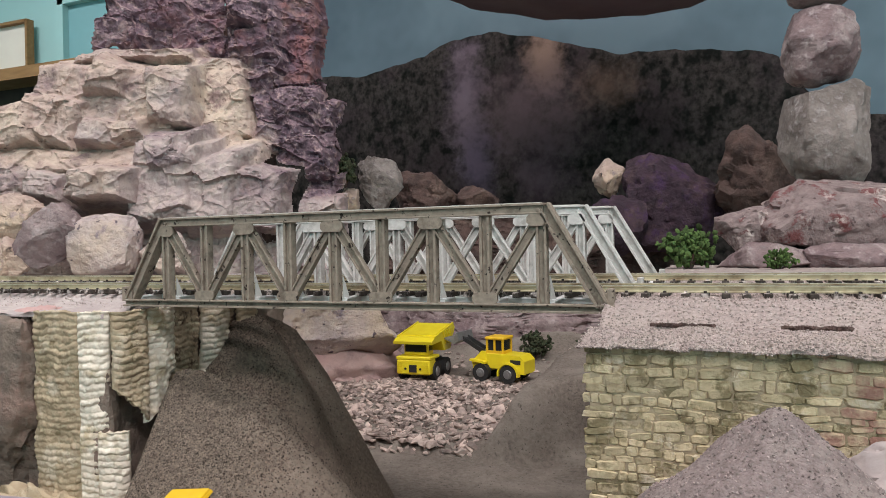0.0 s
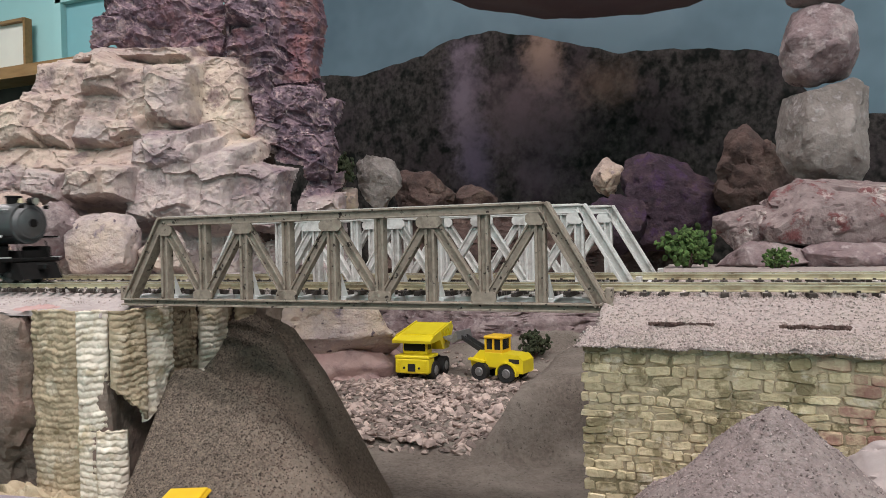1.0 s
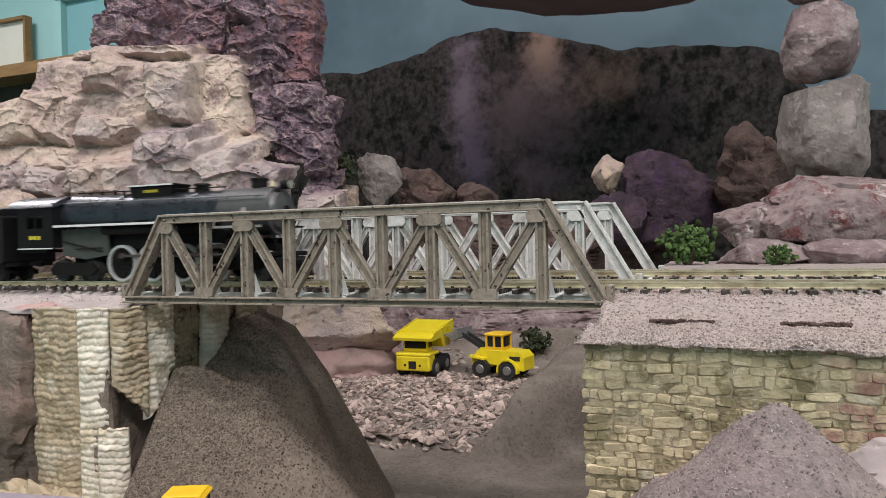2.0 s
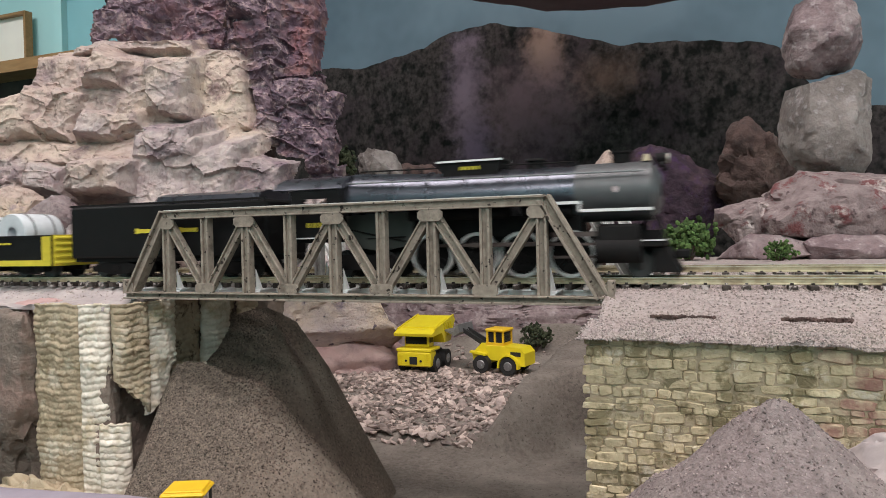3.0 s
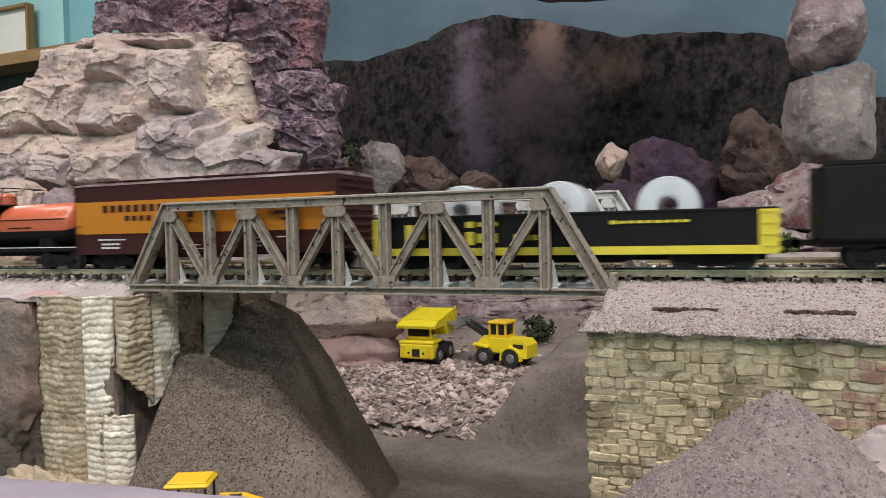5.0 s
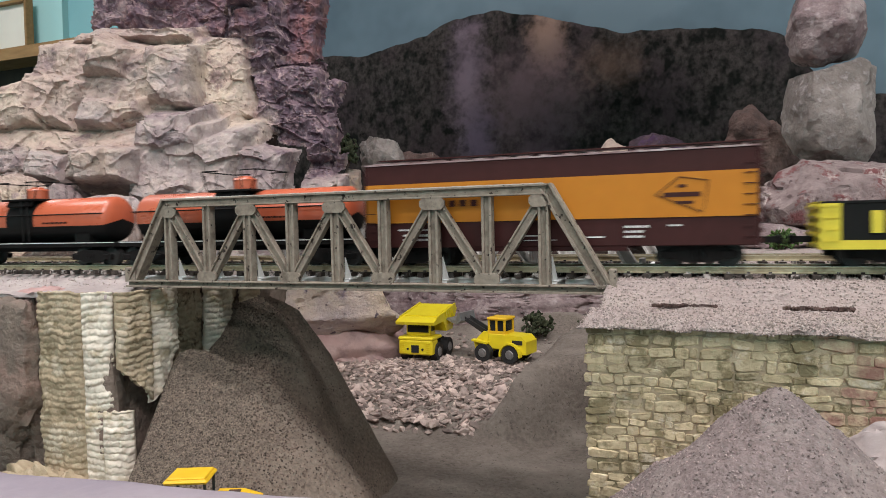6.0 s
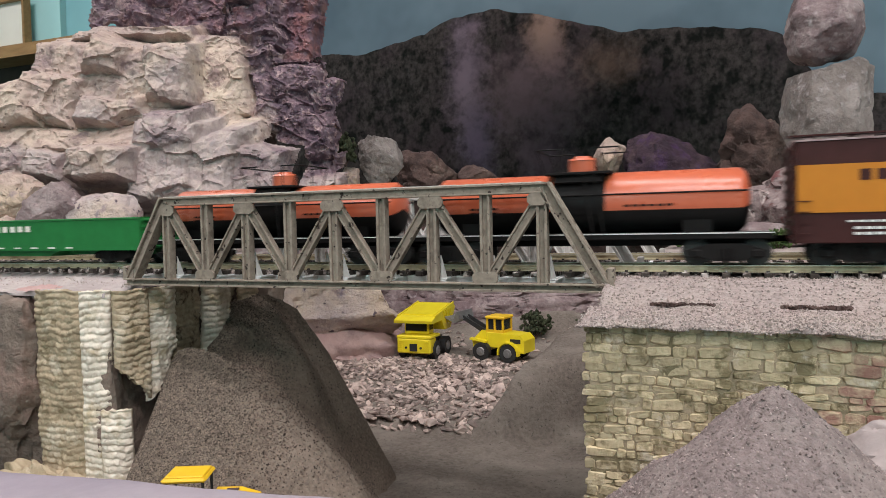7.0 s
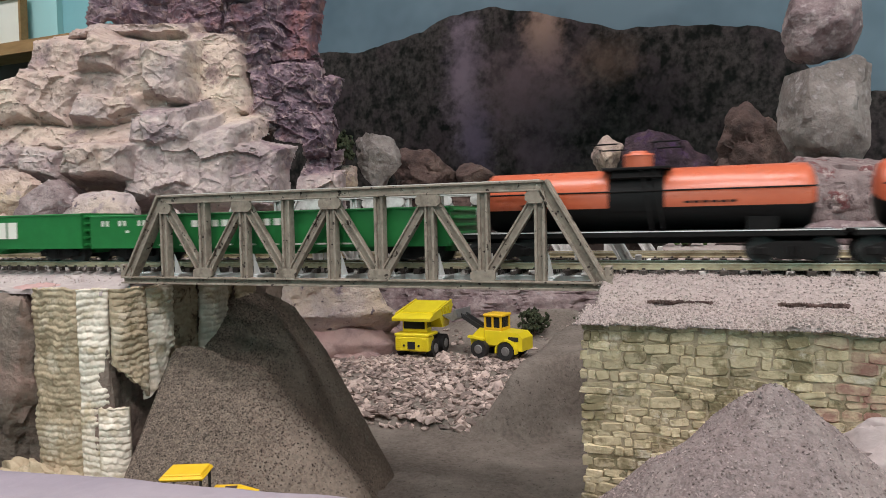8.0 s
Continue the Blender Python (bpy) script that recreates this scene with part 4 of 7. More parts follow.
def build_cliff():
    step, lo, hi, z0, z1 = 0.00095, -0.165, 0.158, -0.004, 0.312
    na, nz = int((hi - lo) / step), int((z1 - z0) / step)
    A, Z = np.meshgrid(np.linspace(lo, hi, na), np.linspace(z0, z1, nz), indexing="ij")
    shift = np.array([(noise.fractal(Vector((a * 22, z * 22, 1)), 0.9, 2.1, 4), noise.fractal(Vector((a * 22, z * 22, 9)), 0.9, 2.1, 4)) for a, z in zip(A.ravel(), Z.ravel())])
    AW, ZW = A + 0.0055 * shift[:, 0].reshape(A.shape), Z + 0.0045 * shift[:, 1].reshape(A.shape)
    D = np.full(A.shape, 0.30)
    over = np.full(A.shape, 1.0)
    who = np.full(A.shape, -1)
    for i, (name, c, half, depth, tilt, lean, yaw, steep, pig) in enumerate(BLOCKS):
        u = (AW - c[0]) * math.cos(tilt) + (ZW - c[1]) * math.sin(tilt)
        v = -(AW - c[0]) * math.sin(tilt) + (ZW - c[1]) * math.cos(tilt)
        out = np.maximum(np.maximum(np.abs(u) - half[0], np.abs(v) - half[1]), 0)
        rim = np.maximum(np.maximum(np.abs(u) / half[0], np.abs(v) / half[1]), 0)
        d = depth + yaw * u + lean * v * 0.8 + steep * out + 0.006 * np.clip(rim - 0.7, 0, 0.3) ** 2 / 0.09
        near = d < D
        D[near] = d[near]
        over[near] = (steep * out)[near]
        who[near] = i
    soft = (0.0058, 0.0019, 0.0007)
    rough = np.array([cells(Vector((a * 30, z * 38, d * 30))) * soft[0] + cells(Vector((a * 62 + 5, z * 92, d * 62))) * soft[1] + cells(Vector((a * 170, z * 215, d * 170))) * soft[2]
                      + noise.fractal(Vector((a * 60, z * 60, d * 60)), 0.7, 2.1, 6) * 0.0032 for a, z, d in zip(AW.ravel(), ZW.ravel(), D.ravel())]).reshape(A.shape)
    purple = np.array([b[8][0] for b in BLOCKS] + [0])[who]
    back = D + rough * (0.8 + 0.9 * purple)
    pig = np.array([b[8] for b in BLOCKS] + [(0, 0, 0)])[who]
    for _ in range(16):
        pig[1:-1, 1:-1] = (pig[:-2, 1:-1] + pig[2:, 1:-1] + pig[1:-1, :-2] + pig[1:-1, 2:] + pig[1:-1, 1:-1]) / 5
    P = np.array(CLIFF_BASE + (0,))[None, None] + A[..., None] * np.array(CLIFF_RIGHT) + back[..., None] * np.array(CLIFF_BACK)
    P[..., 2] = Z
    P, pig = P.reshape(-1, 3), pig.reshape(-1, 3)
    idx = np.arange(na * nz).reshape(na, nz)
    quads = np.stack([idx[:-1, :-1], idx[1:, :-1], idx[1:, 1:], idx[:-1, 1:]], -1).reshape(-1, 4)
    edge = (A > 0.085) | (Z > 0.224)
    gone = (D > 0.20) | (edge & (over > 0.020))
    keep = ~gone.ravel()[quads].any(1)
    names = [b[0] for b in BLOCKS]
    kinds = sorted(set(names))
    of = np.array([kinds.index(n) for n in names] + [0])[who.ravel()[quads[:, 0]]]
    for g, name in enumerate(kinds):
        q = quads[keep & (of == g)]
        used, inv = np.unique(q, return_inverse=True)
        me = bpy.data.meshes.new(name)
        me.from_pydata(P[used].tolist(), [], inv.reshape(-1, 4).tolist())
        me.polygons.foreach_set("use_smooth", [True] * len(me.polygons))
        me.set_sharp_from_angle(angle=radians(38))
        att = me.attributes.new("pigment", "FLOAT_VECTOR", "POINT")
        att.data.foreach_set("vector", pig[used].astype(np.float32).ravel())
        me.materials.append(M_CLIFF)
        ob = new(name, me)
        ob.parent = cliff
        tagged(ob, {"column": "tall purple rock column", "shoulder": "dark purple jagged shoulder", "pale_block": "big pale mauve block", "overhang": "tan block over a dark gap"}.get(name, ""))


build_cliff()
bm = bmesh.new()
add_box(bm, (0, 0, 0), (0.17, 0.07, 0.30), None, 0.03)
core = part("core", bm, M_BROWN_ROCK, cliff, "plain brown core behind the face")
core.matrix_basis = pose(-0.400, 0.395, 0.145, 0, 0, VIEW)
G_B = "boulders below the cliff"
rock("boulder", (-0.341, 0.149, 0.036), (0.030, 0.02, 0.020), (0, -38, VIEW), 21, M_MAUVE_ROCK, "grey purple leaning boulder by the track", G_B, planes=9, rough=0.06, facet=0.62, box=0.5)
rock("boulder", (-0.300, 0.164, 0.033), (0.027, 0.016, 0.028), (-14, -6, VIEW), 22, M_PALE_ROCK, "smooth beige boulder slab by the track", G_B, planes=9, rough=0.045, facet=0.74, box=0.55)
rock("boulder", (-0.372, 0.146, 0.054), (0.028, 0.02, 0.019), (0, 22, VIEW), 23, M_TAN_ROCK, "tan tilted boulder by the track", G_B, planes=10, rough=0.08, facet=0.64, box=0.4)
rock("boulder", (-0.363, 0.128, 0.021), (0.014, 0.012, 0.017), (0, -30, VIEW), 24, M_TAN_ROCK, "small cracked tan boulder by the track", G_B, planes=10, rough=0.09, facet=0.64, box=0.4)
rock("boulder", (-0.262, 0.190, 0.022), (0.020, 0.02, 0.020), (0, 12, VIEW), 25, M_PALE_ROCK, "grey beige boulder by the track", G_B, planes=10, rough=0.07, facet=0.7, box=0.4)

# ---- rocks behind the bridge, before the mural ----
G_R = "rocks before the mural"
rock("standing_rock", (-0.190, 0.425, 0.092), (0.026, 0.02, 0.036), (0, -14, VIEW), 31, M_GREY_ROCK, "upright grey and tan standing rock", G_R, planes=22, facet=0.62, rough=0.07, box=0.3)
rock("small_rock", (-0.205, 0.388, 0.072), (0.013, 0.012, 0.016), (0, 8, VIEW), 32, M_TAN_ROCK, "small tan rock at the cliff's foot", G_R, planes=22, facet=0.62, rough=0.08, sub=4)
rock("brown_slab", (-0.183, 0.545, 0.082), (0.048, 0.03, 0.032), (0, 6, VIEW), 33, M_BROWN_ROCK, "flat brown rock slab before the mural", G_R, box=0.5, rough=0.08, planes=22, facet=0.62)
rock("small_rock", (-0.127, 0.56, 0.078), (0.028, 0.022, 0.022), (0, 0, VIEW), 34, M_BROWN_ROCK, "rounded brown rock before the mural", G_R, rough=0.08, planes=22, facet=0.62, sub=4)
rock("small_rock", (0.024, 0.62, 0.103), (0.022, 0.02, 0.023), (0, -20, VIEW), 35, M_TAN_ROCK, "pale beige rock before the mural", G_R, rough=0.08, planes=22, facet=0.62, sub=4)
rock("purple_mound", (0.098, 0.60, 0.070), (0.064, 0.04, 0.06), (0, 0, VIEW), 36, M_PURPLE_DARK, "dark purple rounded rock mound", G_R, box=0.4, rough=0.07, planes=22, facet=0.62)
rock("brown_mound", (0.186, 0.585, 0.082), (0.058, 0.04, 0.062), (0, -38, VIEW), 37, M_BROWN_ROCK, "reddish brown leaning rock behind the stacked stones", G_R, box=0.4, rough=0.09, planes=22, facet=0.62)
rock("dark_rock_bank", (-0.06, 0.60, 0.015), (0.22, 0.05, 0.062), (0, 0, VIEW), 38, M_BROWN_ROCK, "low dark brown rock bank behind the bridges", G_R, box=0.75, rough=0.10, planes=24, sub=6, freq=6, facet=0.72)
rock("dark_rock", (0.045, 0.55, 0.045), (0.038, 0.03, 0.034), (0, 0, VIEW), 39, M_PURPLE_DARK, "dark mauve rock beside the bridge end", G_R, rough=0.09, planes=22, facet=0.62, sub=4)
rock("back_rock", (-0.12, 0.53, -0.072), (0.20, 0.05, 0.055), (0, 0, VIEW), 40, M_MAUVE_ROCK, "mauve grey rock face at the back of the canyon", G_R, box=0.75, rough=0.10, planes=24, sub=6, freq=6, facet=0.72)
rock("pink_slope", (-0.225, 0.375, -0.100), (0.085, 0.06, 0.045), (0, 20, VIEW), 41, M_PINK_SLOPE, "pink painted plaster slope beside the gravel", G_R, box=0.3, rough=0.05, planes=8, facet=0.72)
rock("back_rock", (-0.235, 0.33, -0.045), (0.10, 0.05, 0.06), (0, 0, VIEW), 42, M_PALE_ROCK, "mauve plaster rock face below the cliff", G_R, box=0.6, rough=0.08, planes=22, facet=0.62)
rock("small_rock", (0.075, 0.46, -0.075), (0.03, 0.02, 0.016), (0, 0, VIEW), 43, M_MAUVE_ROCK, "mauve rock at the back of the canyon", G_R, rough=0.1, planes=22, facet=0.62, sub=4)

# ---- stacked balancing rocks ----
G_S = "stacked rocks"
rock("balanced_rock", (0.226, 0.379, 0.2195), (0.026, 0.022, 0.013), (0, 0, VIEW), 51, M_MAUVE_ROCK, "flat cap rock on top of the stack", G_S, rough=0.05, planes=10, sub=4, facet=0.84)
rock("balanced_rock", (0.2235, 0.379, 0.1765), (0.0280, 0.028, 0.0325), (0, 0, VIEW), 52, M_MAUVE_ROCK, "rounded mauve speckled rock balanced on another", G_S, rough=0.045, planes=24, facet=0.84, box=0.25)
rock("balanced_rock", (0.2275, 0.379, 0.1045), (0.0315, 0.030, 0.0465), (0, 9, VIEW), 59, M_GREY_ROCK, "upright grey rock in the balancing stack", G_S, rough=0.04, planes=16, facet=0.82, box=0.55)
rock("slab_rock", (0.232, 0.345, 0.0425), (0.070, 0.04, 0.0285), (0, 2, VIEW), 54, M_PINK_ROCK, "wide pink and white veined slab", G_S, rough=0.08, planes=16, box=0.55, facet=0.72)
rock("slab_rock", (0.170, 0.327, 0.034), (0.031, 0.026, 0.0195), (0, -6, VIEW), 55, M_PINK_ROCK, "small reddish slab under the stack", G_S, rough=0.07, planes=22, facet=0.62, box=0.5)
rock("base_rock", (0.175, 0.312, 0.008), (0.036, 0.03, 0.0150), (0, 0, VIEW), 56, M_MAUVE_ROCK, "grey base rock below the slabs", G_S, rough=0.06, planes=22, facet=0.62, box=0.7)
rock("base_rock", (0.243, 0.320, 0.009), (0.048, 0.03, 0.0150), (0, 0, VIEW), 57, M_MAUVE_ROCK, "grey mauve base rock below the slabs", G_S, rough=0.06, planes=22, facet=0.62, box=0.7)


# ---- bushes ----
def bush(at, r, seed, material, label, leaves=420):
    rng = random.Random(seed)
    b = thing("bush", label, "bush", "green bushes")
    bm = bmesh.new()
    for i in range(7):
        a = rng.uniform(0, 6.28)
        add_cyl(bm, (0, 0, -r[2]), (math.cos(a) * r[0] * 0.6, math.sin(a) * r[1] * 0.6, r[2] * rng.uniform(-0.2, 0.5)), r[2] * 0.05, r[2] * 0.02, 5)
    part("stem", bm, M_BROWN_ROCK, b)
    bm = bmesh.new()
    for i in range(leaves):
        d = Vector((rng.gauss(0, 1), rng.gauss(0, 1), rng.gauss(0, 1))).normalized() * (rng.uniform(0.25, 1) ** 0.5)
        lump = 0.75 + 0.45 * noise.noise(d * 2.3 + Vector((seed, 0, 0)))
        c = Vector((d.x * r[0] * lump, d.y * r[1] * lump, d.z * r[2] * lump))
        m = Matrix.Translation(c) @ pose(0, 0, 0, rng.uniform(0, 360), rng.uniform(0, 360), rng.uniform(0, 360)) @ Matrix.Diagonal((rng.uniform(0.6, 1.3), rng.uniform(0.6, 1.3), 0.45, 1))
        bmesh.ops.create_icosphere(bm, subdivisions=1, radius=r[2] * 0.15, matrix=m)
    part("foliage", bm, material, b)
    b.matrix_basis = pose(at[0], at[1], at[2], 0, 0, VIEW)


bush((0.127, 0.285, 0.020), (0.025, 0.016, 0.017), 1, M_LEAF, "clumpy green foam bush beside the track")
bush((0.185, 0.262, 0.012), (0.0125, 0.01, 0.009), 2, M_LEAF, "small green foam bush by the base rocks", 220)
bush((-0.203, 0.375, 0.104), (0.014, 0.012, 0.018), 3, M_LEAF_DARK, "dark green bush against the cliff", 240)
bush((-0.03, 0.455, -0.078), (0.020, 0.014, 0.016), 4, M_LEAF_DARK, "dark green bush behind the toy vehicles", 240)
bush((0.025, 0.45, -0.080), (0.016, 0.012, 0.014), 5, M_LEAF_DARK, "dark green bush behind the toy vehicles", 200)

# ---- abutment cores ----
slab("abutment_core_east", (0.3625, 0.1665, -0.0720), (0.50, 0.424, 0.135), M_MORTAR, "dark mortar core of the stone abutment", "abutment")
slab("abutment_core_west", (-0.1695, 0.0535, -0.0745), (0.110, 0.123, 0.133), M_ROUGH, "rough brown plaster core of the abutment", "abutment")
slab("abutment_core_far_west", (-0.5145, 0.174, -0.0745), (0.579, 0.364, 0.133), M_ROUGH, "rough brown plaster core under the cliff", "abutment")


# ---- plaster stone columns of the west abutment ----
def column(a, b, bulge, low, z1, seed, material, label, course=0.0031, relief=0.0010, round_=2.6):
    """A rounded buttress from plan point a to b, cast with rolls of stacked stones; it bulges to the right of a to b, down to low(u)."""
    a, b = Vector(a), Vector(b)
    d = b - a
    out = Vector((d.y, -d.x)).normalized()
    nu, nv = max(int(d.length / 0.00045), 30), 260
    rows = []
    for i in range(nu):
        u = i / (nu - 1)
        z0 = low(u) + 0.0012 * noise.noise(Vector((u * 9, seed, 2)))
        for j in range(nv):
            z = z0 + (z1 - z0) * j / (nv - 1)
            s = u * d.length
            row = (z + 0.0016 * noise.noise(Vector((s * 120, z * 45, seed))) + 0.0008 * noise.noise(Vector((s * 420, z * 160, seed)))) / course
            k = math.floor(row)
            ph = row - k
            cut = (s / 0.0085 + 0.37 * k + seed + 0.3 * noise.noise(Vector((k * 2.3, seed, 1)))) % 1.0
            stone = math.floor(s / 0.0085 + 0.37 * k + seed)
            proud = 0.65 + 0.7 * noise.noise(Vector((stone * 3.1 + 0.4, k * 1.7 + 0.3, seed)))
            roll = max(0.0, 1 - abs(2 * ph - 1) ** 2.4) * proud * (0.45 if cut > 0.93 else 1.0)
            o = bulge * math.sqrt(max(0.0, 1 - abs(2 * u - 1) ** round_)) + relief * roll + 0.0018 * fbm((s * 90, z * 70, seed), 1.0, 4) + 0.0003 * noise.noise(Vector((s * 900, z * 900, seed)))
            p = a + d * u + out * o
            rows.append((p.x, p.y, z))
    ob = from_grid("stone_column", np.array(rows), nu, nv, material)
    mod = ob.modifiers.new("thickness", "SOLIDIFY")
    mod.thickness = 0.0015
    return tagged(ob, label, "abutment", "abutment columns", "structure")


column((-0.1545, -0.0115), (-0.1215, -0.0125), 0.0045, lambda u: -0.100, -0.0015, 1.3, M_PLASTER_TAN, "tan cast plaster column of stacked stones", round_=4)
column((-0.1235, -0.0160), (-0.1110, -0.0095), 0.0030, lambda u: -0.100, -0.0015, 2.1, M_PLASTER, "whitish rounded corner of the tan plaster column", relief=0.0012)
column((-0.1085, -0.0125), (-0.1040, 0.0050), 0.0040, lambda u: -0.036 - 0.018 * u, -0.0015, 3.1, M_PLASTER_TAN, "cream plaster column with green stains", relief=0.0012)
column((-0.1060, 0.0040), (-0.1085, 0.0240), 0.0060, lambda u: -0.056 + 0.030 * u, -0.0020, 3.7, M_PLASTER, "whitish plaster column of stacked stones", relief=0.0013)
column((-0.1120, 0.0230), (-0.1120, 0.0490), 0.0020, lambda u: -0.110, -0.0020, 4.2, M_RECESS, "blotchy brown recess between plaster columns")
column((-0.1105, 0.0480), (-0.1105, 0.0700), 0.0065, lambda u: -0.110, -0.0020, 5.9, M_PLASTER, "whitish plaster column of stacked stones", relief=0.0013)
column((-0.1130, 0.0690), (-0.1130, 0.0790), 0.0010, lambda u: -0.110, -0.0020, 8.3, M_RECESS, "blotchy brown recess between plaster columns")
column((-0.1110, 0.0780), (-0.1110, 0.0960), 0.0060, lambda u: -0.110, -0.0020, 6.4, M_PLASTER_TAN, "grey tan plaster column under the bridge", relief=0.0012)
column((-0.1120, -0.0170), (-0.1010, -0.0090), 0.0040, lambda u: -0.100, -0.0550, 7.7, M_PLASTER, "low broken cream plaster column", relief=0.0012)
rock("plaster_rock", (-0.1850, -0.006, -0.052), (0.0335, 0.018, 0.0500), (0, 2, 0), 61, M_ROUGH, "rough brown plaster rock beside the columns", "plaster rocks", box=0.75, rough=0.07, planes=14, freq=4)
rock("plaster_rock", (-0.1155, -0.008, -0.060), (0.0055, 0.007, 0.050), (0, 0, 30), 62, M_ROUGH, "dark plaster crevice filling between the columns", "plaster rocks", box=0.5, rough=0.12, planes=10, sub=4)
rock("plaster_rock", (-0.1380, -0.026, -0.097), (0.036, 0.014, 0.016), (0, 6, 10), 63, M_PLASTER_TAN, "crumpled tan plaster at the column's foot", "plaster rocks", rough=0.22, planes=16, sub=5, freq=4)
rock("plaster_rock", (0.1960, -0.0560, -0.0370), (0.0250, 0.0110, 0.0125), (0, 4, 0), 65, M_LEDGE, "pale plaster ledge beside the gravel pile", "plaster rocks", box=0.6, rough=0.06, planes=12, sub=5)
rock("plaster_rock", (-0.1640, 0.000, -0.0105), (0.0200, 0.014, 0.0095), (0, 0, 0), 64, M_PINK_SLOPE, "pinkish plaster crust under the roadbed's edge", "plaster rocks", box=0.5, rough=0.10, planes=14, sub=5, freq=3)

# ---- broken stone on the canyon floor ----
rng = random.Random(5)
V, Fc = [], []
ico = bmesh.new()
bmesh.ops.create_icosphere(ico, subdivisions=1, radius=1.0)
ico_v = np.array([v.co[:] for v in ico.verts])
ico_f = [[v.index for v in f.verts] for f in ico.faces]
ico.free()


def scatter(count, inside, size, sink=0.25):
    made = 0
    while made < count:
        x, y = rng.uniform(-0.26, 0.14), rng.uniform(0.14, 0.47)
        if not inside(x, y):
            continue
        s = rng.uniform(*size) * (1.5 if rng.random() < 0.12 else 1.0)
        shape = np.array([rng.uniform(0.9, 1.7), rng.uniform(0.6, 1.2), rng.uniform(0.3, 0.65)]) * s
        R = np.array(pose(0, 0, 0, rng.uniform(-35, 35), rng.uniform(-35, 35), rng.uniform(0, 360)).to_3x3())
        jit = np.array([[rng.uniform(0.6, 1.25)] for _ in ico_v])
        P = (ico_v * jit * shape) @ R.T + np.array([x, y, canyon_z(x, y) + shape[2] * (1 - sink)])
        n = len(V) * 0 + sum(len(a) for a in V)
        V.append(P)
        Fc.extend([[n + i for i in f] for f in ico_f])
        made += 1


def in_patch(x, y):
    edge = 0.012 * noise.noise(Vector((x * 45, y * 20, 1)))
    return 0.2065 - edge < y < 0.37 and -0.20 < x < -0.016 + 0.22 * (y - 0.21) + 0.010 * noise.noise(Vector((x * 40, y * 40, 7)))


scatter(1900, in_patch, (0.0014, 0.0033), 0.45)
scatter(900, in_patch, (0.0009, 0.0020), 0.3)
scatter(130, lambda x, y: in_patch(x, y) and y < 0.222, (0.0022, 0.0042), 0.5)
scatter(300, lambda x, y: 0.34 < y < 0.46 and -0.16 < x < 0.10, (0.0014, 0.0034), 0.4)
me = bpy.data.meshes.new("broken_stones")
me.from_pydata(np.concatenate(V).tolist(), [], Fc)
me.materials.append(M_GRAVEL)
tagged(new("broken_stones", me), "pinkish grey broken stones spread on the canyon floor", "gravel", kind="stuff")


# ---- toy vehicles ----
def toy_wheel(car, x, y, r, w, s):
    bm = bmesh.new()
    add_cyl(bm, (x, y - w / 2, r), (x, y + w / 2, r), r, None, 24)
    wh = part("wheel", bm, M_RUBBER, car, "black rubber wheel", 40)
    bm = bmesh.new()
    add_cyl(bm, (x, y + s * w * 0.45, r), (x, y + s * w * 0.60, r), r * 0.55, r * 0.45, 16)
    add_cyl(bm, (x, y + s * w * 0.60, r), (x, y + s * w * 0.66, r), r * 0.2, None, 10)
    part("hub", bm, M_HUB, wh, "grey wheel hub", 40)


